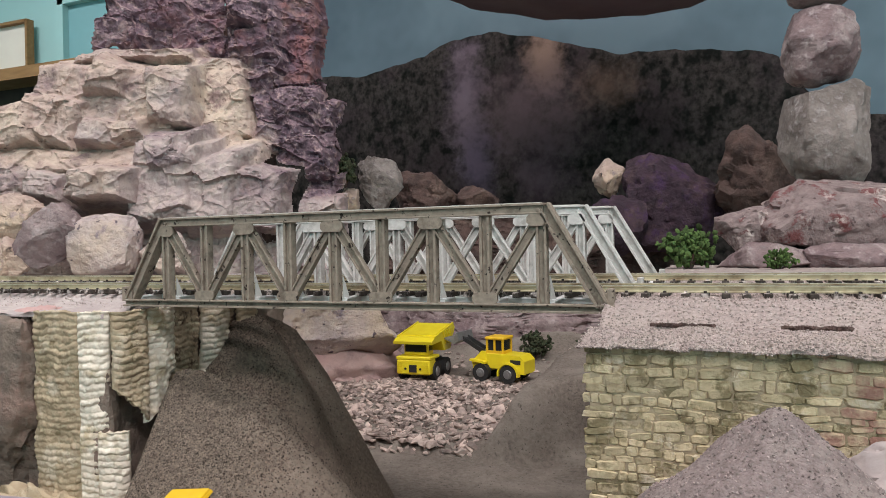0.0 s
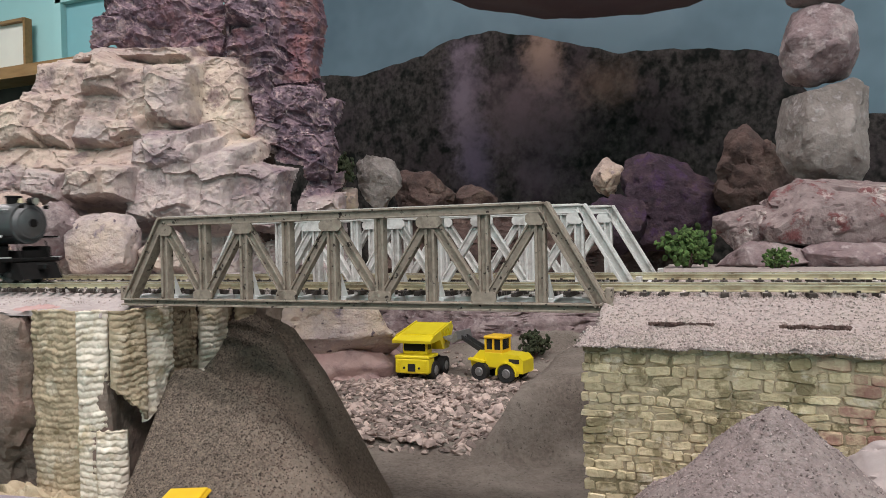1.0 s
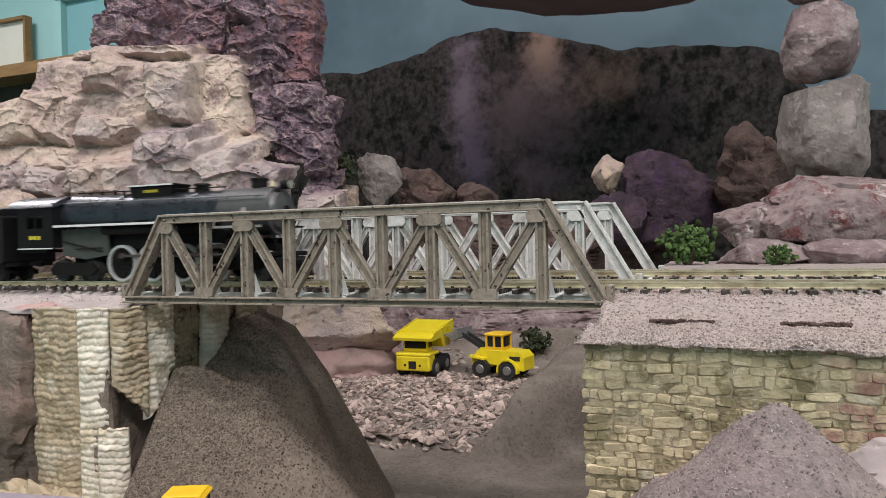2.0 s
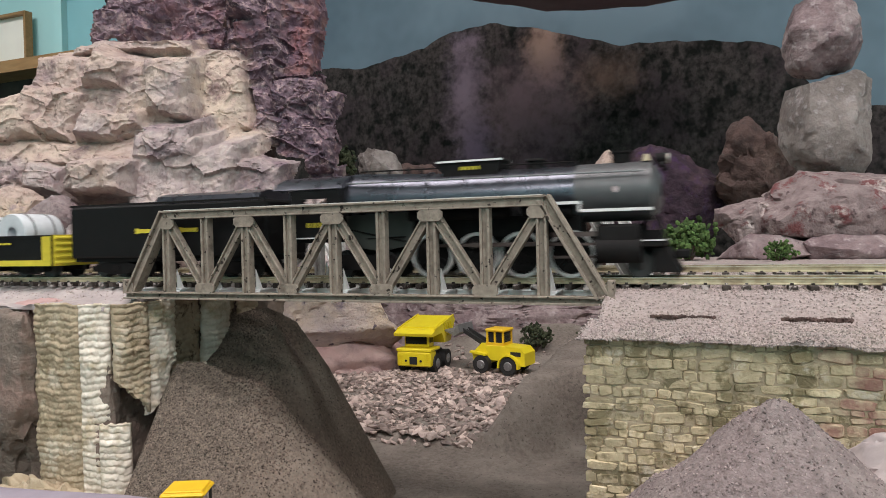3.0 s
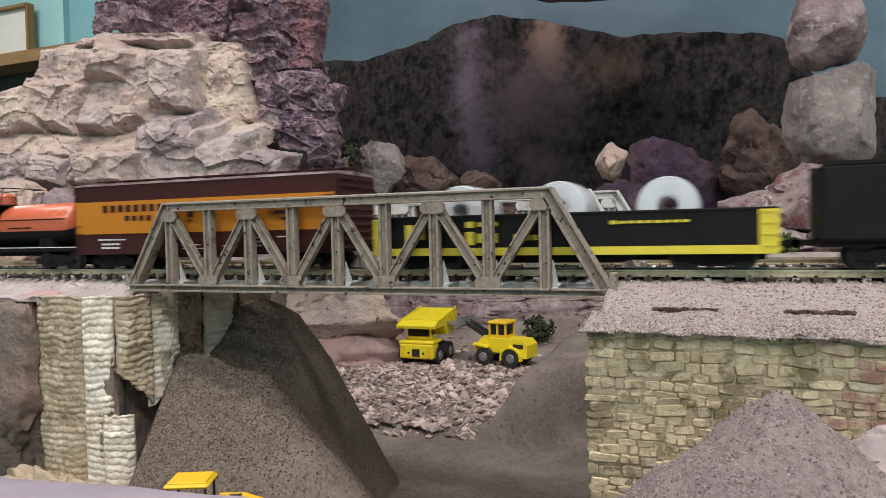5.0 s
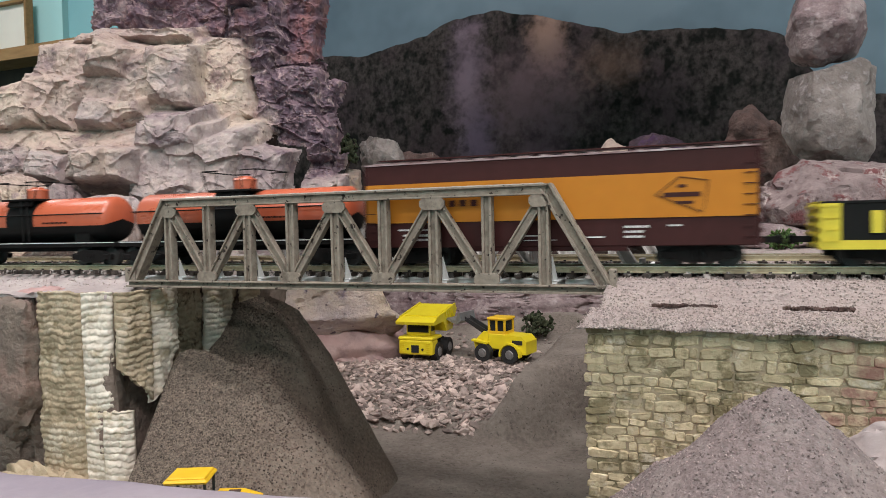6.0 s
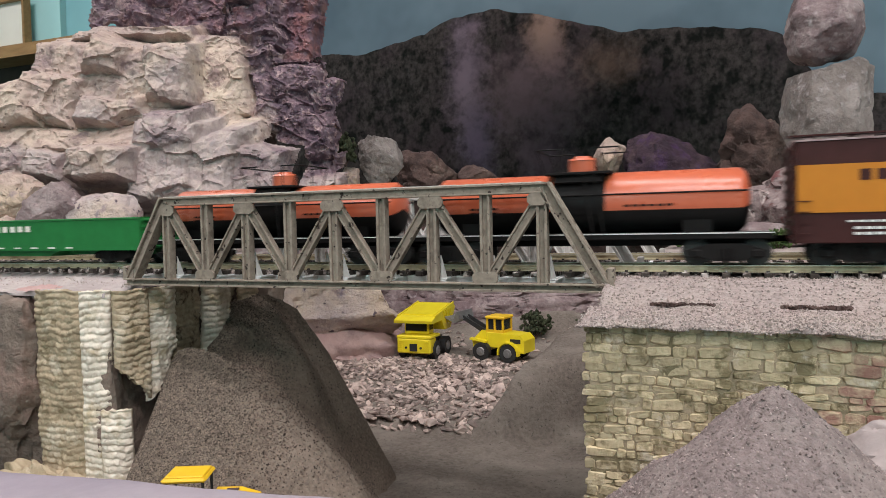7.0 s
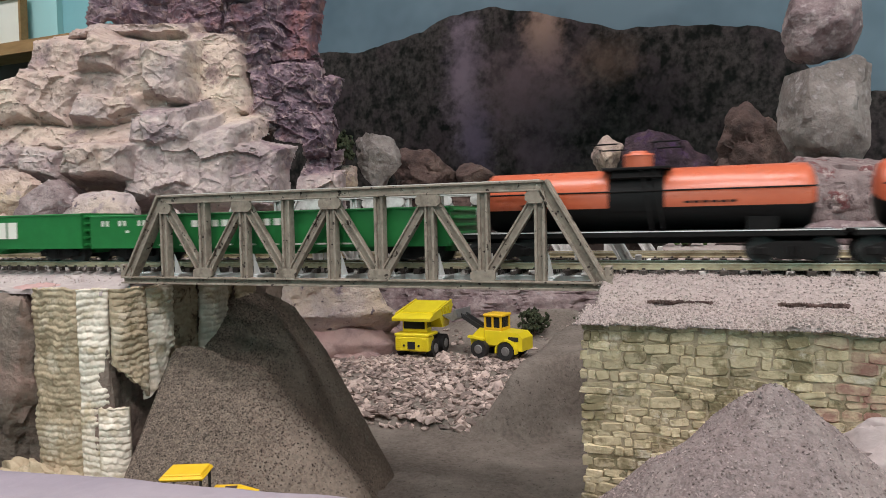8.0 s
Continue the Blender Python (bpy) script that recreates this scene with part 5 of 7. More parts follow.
def build_dump_truck():
    d = thing("dump_truck", "bright yellow toy dump truck on broken stones", "toy truck")
    bm = bmesh.new()
    add_box(bm, (0.0195, 0, 0.0140), (0.0150, 0.0340, 0.0140), None, 0.0012)
    add_box(bm, (0.0150, 0, 0.0222), (0.0240, 0.0350, 0.0030), None, 0.0008)
    for s in (-1, 1):
        for k in range(6):
            add_box(bm, (0.0273, s * 0.0130, 0.0088 + k * 0.0019), (0.0006, 0.0040, 0.0008))
    part("front_body", bm, M_YELLOW, d, "yellow front with raised grille bars")
    quick_box("grille", (0.0272, 0, 0.0128), (0.0010, 0.0075, 0.0070), M_GLASS, d, "dark square grille")
    for s in (-1, 1):
        quick_cyl("headlight", (0.0268, s * 0.0075, 0.0125), (0.0278, s * 0.0075, 0.0125), 0.0011, M_GLASS, d, "small dark headlight", 10)
    bm = bmesh.new()
    add_box(bm, (0.0105, -0.0010, 0.0300), (0.0130, 0.0250, 0.0130), None, 0.0010)
    cab = part("cab", bm, M_YELLOW, d, "yellow cab under the visor")
    quick_box("windscreen", (0.0172, -0.0010, 0.0305), (0.0008, 0.0215, 0.0072), M_GLASS, cab, "dark windscreen")
    for s in (-1, 1):
        quick_box("side_window", (0.0108, s * 0.0123 - 0.001, 0.0310), (0.0080, 0.0010, 0.0060), M_GLASS, cab, "dark side window")
    bm = bmesh.new()
    add_prism(bm, [(0.0270, 0.0352), (0.0278, 0.0378), (0.0200, 0.0405), (-0.0290, 0.0490), (-0.0330, 0.0450), (-0.0200, 0.0260), (-0.0040, 0.0260), (0.0030, 0.0360)], -0.0195, 0.0195)
    bed = part("dump_bed", bm, M_YELLOW, d, "yellow dump bed with visor over the cab")
    for s in (-1, 1):
        bm = bmesh.new()
        for k in range(4):
            add_box(bm, (-0.0040 - k * 0.0060, s * 0.0198, 0.0385), (0.0010, 0.0012, 0.0150), Matrix.Rotation(0.5, 3, "Y"))
        add_box(bm, (-0.005, s * 0.0188, 0.0452), (0.050, 0.0016, 0.0016), Matrix.Rotation(0.170, 3, "Y"))
        part("bed_rib", bm, M_YELLOW, bed)
    quick_box("load_floor", (-0.0060, 0, 0.0452), (0.0400, 0.0330, 0.0012), M_YELLOW, bed, "worn floor of the bed", rot=Matrix.Rotation(0.170, 3, "Y"))
    quick_box("chassis", (-0.0060, 0, 0.0130), (0.0440, 0.0140, 0.0080), M_RUBBER, d, "black chassis")
    for x, ys in ((0.0120, 0.0150), (-0.0170, 0.0140)):
        for s in (-1, 1):
            toy_wheel(d, x, s * ys, 0.0088, 0.0070, s)
    return d


def build_loader():
    d = thing("wheel_loader", "amber yellow toy wheel loader with dark bucket arms", "toy loader")
    bm = bmesh.new()
    add_prism(bm, [(-0.0310, 0.0090), (-0.0310, 0.0215), (-0.0260, 0.0265), (-0.0060, 0.0275), (-0.0040, 0.0090)], -0.0125, 0.0125)
    rear = part("engine_hood", bm, M_YELLOW, d, "yellow engine hood")
    for s in (-1, 1):
        quick_box("side_vent", (-0.0215, s * 0.0127, 0.0205), (0.0110, 0.0006, 0.0042), M_RUBBER, rear, "dark side vent")
        bm = bmesh.new()
        for k in range(9):
            a = math.pi * k / 8
            add_box(bm, (-0.0150 + 0.0105 * math.cos(a), s * 0.0150, 0.0088 + 0.0105 * math.sin(a)), (0.0016, 0.0060, 0.0044), Matrix.Rotation(-a, 3, "Y"))
        part("fender", bm, M_YELLOW, rear, "yellow wheel fender")
    bm = bmesh.new()
    add_box(bm, (0.0030, 0, 0.0200), (0.0180, 0.0210, 0.0160), None, 0.0010)
    add_prism(bm, [(0.0090, 0.0090), (0.0270, 0.0090), (0.0290, 0.0180), (0.0180, 0.0290), (0.0090, 0.0290)], -0.0090, 0.0090)
    for s in (-1, 1):
        add_box(bm, (0.0190, s * 0.0130, 0.0195), (0.0180, 0.0060, 0.0020), Matrix.Rotation(-0.12, 3, "Y"))
    part("front_frame", bm, M_YELLOW, d, "yellow front frame with fenders")
    cab = quick_box("cab", (0.0022, 0, 0.0282), (0.0190, 0.0200, 0.0040), M_AMBER, d, "amber cab base")
    for x in (-0.0065, 0.0025, 0.0110):
        for s in (-1, 1):
            quick_box("cab_post", (x, s * 0.0092, 0.0345), (0.0018, 0.0018, 0.0150), M_AMBER, cab)
    quick_box("cab_roof", (0.0020, 0, 0.0425), (0.0215, 0.0225, 0.0030), M_AMBER, cab, "amber cab roof", 0.0010)
    quick_box("glazing", (0.0022, 0, 0.0350), (0.0170, 0.0172, 0.0110), M_GLASS, cab, "dark cab windows")
    bm = bmesh.new()
    for s in (-1, 1):
        add_prism(bm, [(0.0120, 0.0270), (0.0160, 0.0300), (0.0420, 0.0430), (0.0440, 0.0400), (0.0220, 0.0280), (0.0150, 0.0230)], s * 0.0045, s * 0.0065)
    add_cyl(bm, (0.0180, 0, 0.0250), (0.0400, 0, 0.0400), 0.0014, None, 10)
    part("lift_arm", bm, M_RUBBER, d, "dark grey lift arms")
    bm = bmesh.new()
    add_prism(bm, [(0.0400, 0.0390), (0.0460, 0.0350), (0.0580, 0.0400), (0.0570, 0.0415), (0.0470, 0.0390), (0.0440, 0.0470), (0.0420, 0.0470)], -0.0150, 0.0150)
    part("bucket", bm, M_HUB, d, "dull grey bucket")
    for x in (-0.0150, 0.0150):
        for s in (-1, 1):
            toy_wheel(d, x, s * 0.0138, 0.0088, 0.0070, s)
    return d


def build_tractor():
    d = thing("tractor", "small amber toy tractor with flat cab roof", "toy tractor")
    bm = bmesh.new()
    add_box(bm, (0, 0, 0.0345), (0.0150, 0.0130, 0.0016), None, 0.0007)
    add_box(bm, (0, 0, 0.0355), (0.0130, 0.0110, 0.0008), None, 0.0003)
    part("roof", bm, M_AMBER, d, "amber flat roof with rounded corners")
    for x in (-0.0062, 0.0062):
        for y in (-0.0052, 0.0052):
            quick_cyl("roof_post", (x, y, 0.0170), (x, y, 0.0340), 0.0005, M_RUBBER, d, "thin dark roof post", 8)
    bm = bmesh.new()
    add_box(bm, (-0.0030, 0, 0.0200), (0.0060, 0.0070, 0.0030), None, 0.0008)
    add_box(bm, (-0.0058, 0, 0.0230), (0.0016, 0.0070, 0.0070), None, 0.0006)
    part("seat", bm, M_RUBBER, d, "dark seat")
    bm = bmesh.new()
    add_cyl(bm, (0.0085, 0, 0.0220), (0.0060, 0, 0.0270), 0.0005, None, 8)
    bmesh.ops.create_cone(bm, cap_ends=True, segments=16, radius1=0.0030, radius2=0.0030, depth=0.0005, matrix=Matrix.Translation((0.0060, 0, 0.0270)) @ Matrix.Rotation(-0.45, 4, "Y"))
    part("steering_wheel", bm, M_RUBBER, d, "dark steering wheel")
    bm = bmesh.new()
    add_prism(bm, [(0.0085, 0.0130), (0.0085, 0.0285), (0.0170, 0.0283), (0.0235, 0.0262), (0.0240, 0.0130)], -0.0045, 0.0045)
    hood = part("hood", bm, M_AMBER, d, "amber engine hood")
    quick_box("hood_vent", (0.0145, 0, 0.02855), (0.0040, 0.0046, 0.0004), M_BROWN_ROCK, hood, "brown vent panel")
    quick_box("chassis", (0.0060, 0, 0.0120), (0.0320, 0.0090, 0.0070), M_RUBBER, d)
    for x, r in ((-0.0030, 0.0100), (0.0190, 0.0070)):
        for s in (-1, 1):
            toy_wheel(d, x, s * 0.0085, r, 0.0046, s)
    return d


build_dump_truck().matrix_basis = pose(-0.119, 0.372, canyon_z(-0.119, 0.372) + 0.001, 0, 0, -90)
build_loader().matrix_basis = pose(-0.044, 0.380, canyon_z(-0.044, 0.38) + 0.0005, 0, 0, 170) @ Matrix.Diagonal((0.93, 0.93, 0.93, 1))
build_tractor().matrix_basis = pose(-0.0215, -0.0635, -0.0930, 0, 0, 24)
bm = bmesh.new()
bmesh.ops.create_icosphere(bm, subdivisions=4, radius=1.0)
for v in bm.verts:
    v.co = (v.co.x * 0.05, v.co.y * 0.03, v.co.z * 0.018 + 0.002 * noise.noise(v.co * 3))
mound = part("dirt_mound", bm, M_FLOOR, None, smooth=60)
mound.location = (-0.015, -0.062, -0.1105)
tagged(mound, "low dirt mound under the toy tractor", "mound", kind="stuff")


# ---- train: each vehicle's own space has x forward from its front end, z up from the rail, y across ----
def wheelset(parent, x, r, material=M_MATTE, rim=M_WHEEL):
    bm = bmesh.new()
    add_cyl(bm, (x, -0.0072, r), (x, 0.0072, r), 0.0009, None, 8)
    for s in (-1, 1):
        add_cyl(bm, (x, s * 0.0068, r), (x, s * 0.0092, r), r, None, 20)
        add_cyl(bm, (x, s * 0.0060, r), (x, s * 0.0070, r), r * 1.12, None, 20)
        add_cyl(bm, (x, s * 0.0092, r), (x, s * 0.0097, r), r * 0.45, r * 0.3, 12)
    part("wheelset", bm, rim, parent, "", 40)


def truck(car, x, wheels=2, base=0.020, r=0.0046, wide=0.0122):
    xs = [x + base * (i / (wheels - 1) - 0.5) for i in range(wheels)]
    bm = bmesh.new()
    for s in (-1, 1):
        pts = [(xs[0] - 0.0035, 0.0055), (xs[0] - 0.0028, 0.0030), (xs[0] + 0.0020, 0.0030), (x - 0.0045, 0.0016), (x + 0.0045, 0.0016), (xs[-1] - 0.0020, 0.0030), (xs[-1] + 0.0028, 0.0030), (xs[-1] + 0.0035, 0.0055), (x + 0.0055, 0.0078), (x - 0.0055, 0.0078)]
        b2 = bmesh.new()
        add_prism(b2, pts, s * (wide - 0.0011), s * (wide + 0.0009))
        me = bpy.data.meshes.new("tmp")
        b2.to_mesh(me)
        b2.free()
        bm.from_mesh(me)
        bpy.data.meshes.remove(me)
        for xx in xs:
            add_box(bm, (xx, s * (wide + 0.0010), 0.0044), (0.0030, 0.0012, 0.0028), None, 0.0004)
        for k in (-1, 0, 1):
            add_cyl(bm, (x + k * 0.0016, s * (wide + 0.0008), 0.0026), (x + k * 0.0016, s * (wide + 0.0008), 0.0062), 0.0007, None, 8)
    add_box(bm, (x, 0, 0.0062), (0.0060, 2 * wide, 0.0022))
    tk = part("truck", bm, M_MATTE, car, "black sprung truck")
    for xx in xs:
        wheelset(tk, xx, r)
    return tk


def coupler(car, x, s):
    bm = bmesh.new()
    add_box(bm, (x + s * 0.003, 0, 0.0092), (0.008, 0.0026, 0.0022))
    add_box(bm, (x + s * 0.0070, 0.0006, 0.0092), (0.0026, 0.0038, 0.0034), None, 0.0006)
    part("coupler", bm, M_MATTE, car, "black knuckle coupler")


def letters(car, y, cells, material, name="lettering", label="", wide=0.62, tall=1.0, thick=0.0002, parent=None):
    """Plain bars that stand for letters: (x, z, width, height) of each line and its count of letters."""
    bm = bmesh.new()
    for x, z, w, h, n in cells:
        step = w / n
        for i in range(n):
            add_box(bm, (x + step * (i + 0.5), y, z), (step * wide, thick, h * (tall if i else 1.0)))
    part(name, bm, material, parent or car, label)


ROD_PHASE = {}


def build_engine():
    e = thing("steam_locomotive", "black model steam locomotive with white running boards", "locomotive")
    # boiler, smokebox, firebox
    bm = bmesh.new()
    add_cyl(bm, (-0.030, 0, 0.0325), (-0.088, 0, 0.0322), 0.0110, 0.0112, 40)
    add_cyl(bm, (-0.088, 0, 0.0322), (-0.1285, 0, 0.0330), 0.0112, 0.0122, 40)
    boiler = part("boiler", bm, M_SATIN, e, "satin black boiler", 40)
    for x in (-0.045, -0.060, -0.076, -0.092, -0.108):
        quick_cyl("boiler_band", (x - 0.0005, 0, 0.0324), (x + 0.0005, 0, 0.0324), 0.0114 if x > -0.09 else 0.0119, M_SATIN, boiler, n=40)
    bm = bmesh.new()
    add_cyl(bm, (-0.030, 0, 0.0325), (-0.002, 0, 0.0325), 0.0113, None, 40)
    add_cyl(bm, (-0.003, 0, 0.0325), (0.0, 0, 0.0325), 0.0108, 0.0085, 40)
    add_cyl(bm, (0.0, 0, 0.0325), (0.0012, 0, 0.0325), 0.0078, 0.0060, 32)
    smokebox = part("smokebox", bm, M_SMOKEBOX, e, "graphite grey smokebox with front door", 40)
    quick_cyl("number_plate", (0.0012, 0, 0.0325), (0.0017, 0, 0.0325), 0.0024, M_MATTE, smokebox, "small round dark plate")
    quick_cyl("headlight", (-0.001, 0, 0.0445), (0.0035, 0, 0.0445), 0.0022, M_MATTE, e, "headlight on the smokebox")
    quick_cyl("headlight_lens", (0.0035, 0, 0.0445), (0.0039, 0, 0.0445), 0.0019, M_RAIL_TOP, e, "pale golden headlight lens")
    quick_cyl("bell", (-0.0040, -0.0030, 0.0436), (-0.0040, -0.0030, 0.0462), 0.0016, M_RAIL, e, "small brass bell", 14, 0.0008)
    for y in (-0.0114, 0.0114):
        quick_cyl("badge", (-0.0145, y, 0.0330), (-0.0145, y * 1.03, 0.0330), 0.0012, M_ROOF, smokebox, "small faded red round badge", 14)
        quick_box("pilot_trim", (-0.002, y * 1.32, 0.0138), (0.0100, 0.0006, 0.0005), M_WHITE, e, "thin white line on the pilot deck")
    quick_cyl("marker_lamp", (0.001, -0.0075, 0.0415), (0.003, -0.0075, 0.0415), 0.0011, M_MATTE, e, "dark marker lamp")
    quick_cyl("marker_lamp", (0.001, 0.0075, 0.0415), (0.003, 0.0075, 0.0415), 0.0011, M_MATTE, e, "dark marker lamp")
    bm = bmesh.new()
    add_cyl(bm, (-0.0135, 0, 0.042), (-0.0135, 0, 0.0472), 0.0034, 0.0038, 20)
    add_cyl(bm, (-0.0135, 0, 0.0472), (-0.0135, 0, 0.0480), 0.0044, None, 20)
    part("chimney", bm, M_MATTE, e, "short black chimney", 40)
    bm = bmesh.new()
    add_cyl(bm, (-0.047, 0, 0.042), (-0.047, 0, 0.0462), 0.0040, 0.0034, 24)
    add_cyl(bm, (-0.047, 0, 0.0462), (-0.047, 0, 0.0472), 0.0044, 0.0040, 24)
    part("steam_dome", bm, M_MATTE, e, "round black steam dome", 40)
    bm = bmesh.new()
    add_prism(bm, [(-0.0855, 0.0415), (-0.0615, 0.0415), (-0.0600, 0.0470), (-0.0870, 0.0470)], -0.0062, 0.0062)
    add_box(bm, (-0.0735, 0, 0.0474), (0.0285, 0.0140, 0.0012), None, 0.0004)
    sand = part("sand_dome", bm, M_MATTE, e, "long flat-topped black sand dome")
    letters(e, -0.0064, [(-0.078, 0.0445, 0.009, 0.0014, 6)], M_YEL_LET, "nameplate", "yellow lettered plate", parent=sand)
    for s in (-1, 1):
        quick_box("nameplate_trim", (-0.0735, s * 0.0072, 0.0474), (0.0283, 0.0003, 0.0008), M_WHITE, sand, "thin pale trim line")
    bm = bmesh.new()
    for x, h in ((-0.098, 0.0022), (-0.104, 0.0030), (-0.113, 0.0024), (-0.121, 0.0020)):
        add_cyl(bm, (x, 0.001, 0.0425), (x, 0.001, 0.0440 + h), 0.0010, 0.0007, 10)
    add_cyl(bm, (-0.030, -0.0035, 0.0448), (-0.125, -0.0035, 0.0458), 0.0003, None, 6)
    part("boiler_fittings", bm, M_MATTE, e, "small valves and pipes on the boiler")
    for s in (-1, 1):
        bm = bmesh.new()
        add_cyl(bm, (-0.004, s * 0.0104, 0.0395), (-0.128, s * 0.0112, 0.0402), 0.00035, None, 6)
        for x in range(8):
            add_cyl(bm, (-0.008 - x * 0.0165, s * 0.0092, 0.0385), (-0.008 - x * 0.0165, s * 0.0106, 0.0396), 0.0003, None, 5)
        part("handrail", bm, M_HUB, e, "thin handrail along the boiler")
        quick_box("running_board", (-0.077, s * 0.0142, 0.0283), (0.100, 0.0062, 0.0009), M_MATTE, e)
        quick_box("running_board_edge", (-0.077, s * 0.0174, 0.0283), (0.100, 0.0005, 0.0011), M_WHITE, e, "white painted edge of the running board")
        quick_box("running_board_edge", (-0.0268, s * 0.0174, 0.0268), (0.0008, 0.0004, 0.0036), M_WHITE, e, "white painted edge of the running board")
        quick_box("running_board", (-0.0135, s * 0.0142, 0.0252), (0.026, 0.0062, 0.0009), M_MATTE, e)
        quick_box("running_board_edge", (-0.0135, s * 0.0174, 0.0252), (0.026, 0.0005, 0.0011), M_WHITE, e, "white painted edge of the running board")
        bm = bmesh.new()
        add_cyl(bm, (-0.055, s * 0.0125, 0.0255), (-0.098, s * 0.0125, 0.0255), 0.0022, None, 16)
        add_cyl(bm, (-0.030, s * 0.0125, 0.0258), (-0.050, s * 0.0125, 0.0258), 0.0026, None, 16)
        part("air_tank", bm, M_MATTE, e, "black air reservoir under the running board", 40)
        bm = bmesh.new()
        add_cyl(bm, (-0.005, s * 0.0135, 0.0105), (-0.0215, s * 0.0135, 0.0105), 0.0050, None, 24)
        add_box(bm, (-0.0132, s * 0.0130, 0.0165), (0.0155, 0.0080, 0.0070), None, 0.001)
        part("cylinder", bm, M_MATTE, e, "black cylinder block", 40)
        bm = bmesh.new()
        add_box(bm, (-0.030, s * 0.0148, 0.0128), (0.016, 0.0010, 0.0010))
        add_box(bm, (-0.030, s * 0.0148, 0.0080), (0.016, 0.0010, 0.0010))
        add_box(bm, (-0.028, s * 0.0150, 0.0165), (0.020, 0.0008, 0.0018))
        part("valve_gear", bm, M_ROD, e, "dull metal valve gear")
        bm = bmesh.new()
        add_prism(bm, [(-0.1280, 0.0265), (-0.097, 0.0275), (-0.097, 0.0135), (-0.112, 0.0112), (-0.1280, 0.0135)], s * 0.0098, s * 0.0112)
        part("firebox_side", bm, mat("firebox_grey", (0.085, 0.09, 0.08), (0.07, 0.074, 0.066), 200, 0.5, 0.1, 0.0001), e, "dull green grey firebox side")
        bm = bmesh.new()
        add_cyl(bm, (-0.100, s * 0.0122, 0.0150), (-0.126, s * 0.0122, 0.0205), 0.0003, None, 6)
        add_cyl(bm, (-0.100, s * 0.0122, 0.0170), (-0.118, s * 0.0122, 0.0165), 0.0003, None, 6)
        part("pipe", bm, M_MATTE, e)
    bm = bmesh.new()
    add_box(bm, (-0.063, 0, 0.0120), (0.128, 0.0100, 0.0110))
    add_box(bm, (-0.078, 0, 0.0205), (0.100, 0.0150, 0.0085))
    part("frame", bm, M_MATTE, e, "black frame")
    # cab
    bm = bmesh.new()
    for s in (-1, 1):
        y = s * 0.0165
        for c, sz in (((-0.1404, y, 0.0222), (0.0245, 0.0010, 0.0108)), ((-0.1404, y, 0.0362), (0.0245, 0.0010, 0.0042)), ((-0.1316, y, 0.0308), (0.0069, 0.0010, 0.0070)), ((-0.1495, y, 0.0308), (0.0063, 0.0010, 0.0070)), ((-0.1406, y, 0.0309), (0.0006, 0.0008, 0.0066))):
            add_box(bm, c, sz)
    add_box(bm, (-0.1286, 0, 0.0290), (0.0010, 0.0330, 0.0230))
    add_box(bm, (-0.1440, 0, 0.0160), (0.0180, 0.0300, 0.0016))
    cab = part("cab", bm, M_BLACK, e, "black cab with open side windows")
    bm = bmesh.new()
    prof = [(-0.0180, 0.0382), (-0.0150, 0.0412), (-0.0080, 0.0438), (0.0, 0.0448), (0.0080, 0.0438), (0.0150, 0.0412), (0.0180, 0.0382), (0.0172, 0.0378), (0.0, 0.0436), (-0.0172, 0.0378)]
    a = [bm.verts.new((-0.1272, y, z)) for y, z in prof]
    b = [bm.verts.new((-0.1605, y, z)) for y, z in prof]
    for i in range(len(prof)):
        bm.faces.new((a[i], a[(i + 1) % len(prof)], b[(i + 1) % len(prof)], b[i]))
    bm.faces.new(a[::-1])
    bm.faces.new(b)
    bmesh.ops.recalc_face_normals(bm, faces=bm.faces)
    part("cab_roof", bm, M_SATIN, cab, "glossy curved cab roof", 40)
    for s in (-1, 1):
        letters(e, s * 0.0172, [(-0.1448, 0.0228, 0.0088, 0.0020, 3)], M_YEL_LET, "cab_number", "yellow number bars", parent=cab)
        quick_box("cab_stripe", (-0.1404, s * 0.0171, 0.0172), (0.0245, 0.0003, 0.0006), M_WHITE, cab, "white line along the cab's foot")
    # pilot and couplers
    bm = bmesh.new()
    add_prism(bm, [(-0.001, 0.0020), (0.0085, 0.0020), (0.0035, 0.0110), (-0.001, 0.0110)], -0.0120, 0.0120)
    add_box(bm, (-0.002, 0, 0.0125), (0.010, 0.0300, 0.0022), None, 0.0004)
    for y in (-0.009, 0.009):
        add_cyl(bm, (0.003, y, 0.0125), (-0.001, y, 0.0230), 0.0004, None, 6)
    part("pilot", bm, M_MATTE, e, "black pilot with coupler and steps")
    quick_box("coupler", (0.0085, 0, 0.0085), (0.006, 0.0034, 0.0034), M_MATTE, e, "", 0.0006)
    # small wheels before and behind the drivers
    for x in (-0.0062,):
        wheelset(e, x, 0.0048)
    bm = bmesh.new()
    for s in (-1, 1):
        add_prism(bm, [(-0.1340, 0.0035), (-0.1070, 0.0030), (-0.1030, 0.0060), (-0.1070, 0.0095), (-0.1310, 0.0100), (-0.1350, 0.0065)], s * 0.0112, s * 0.0130)
    add_box(bm, (-0.1200, 0, 0.0080), (0.012, 0.0240, 0.0020))
    tr = part("trailing_truck", bm, M_MATTE, e, "black four-wheel trailing truck")
    for x in (-0.1102, -0.1309):
        wheelset(tr, x, 0.0056)
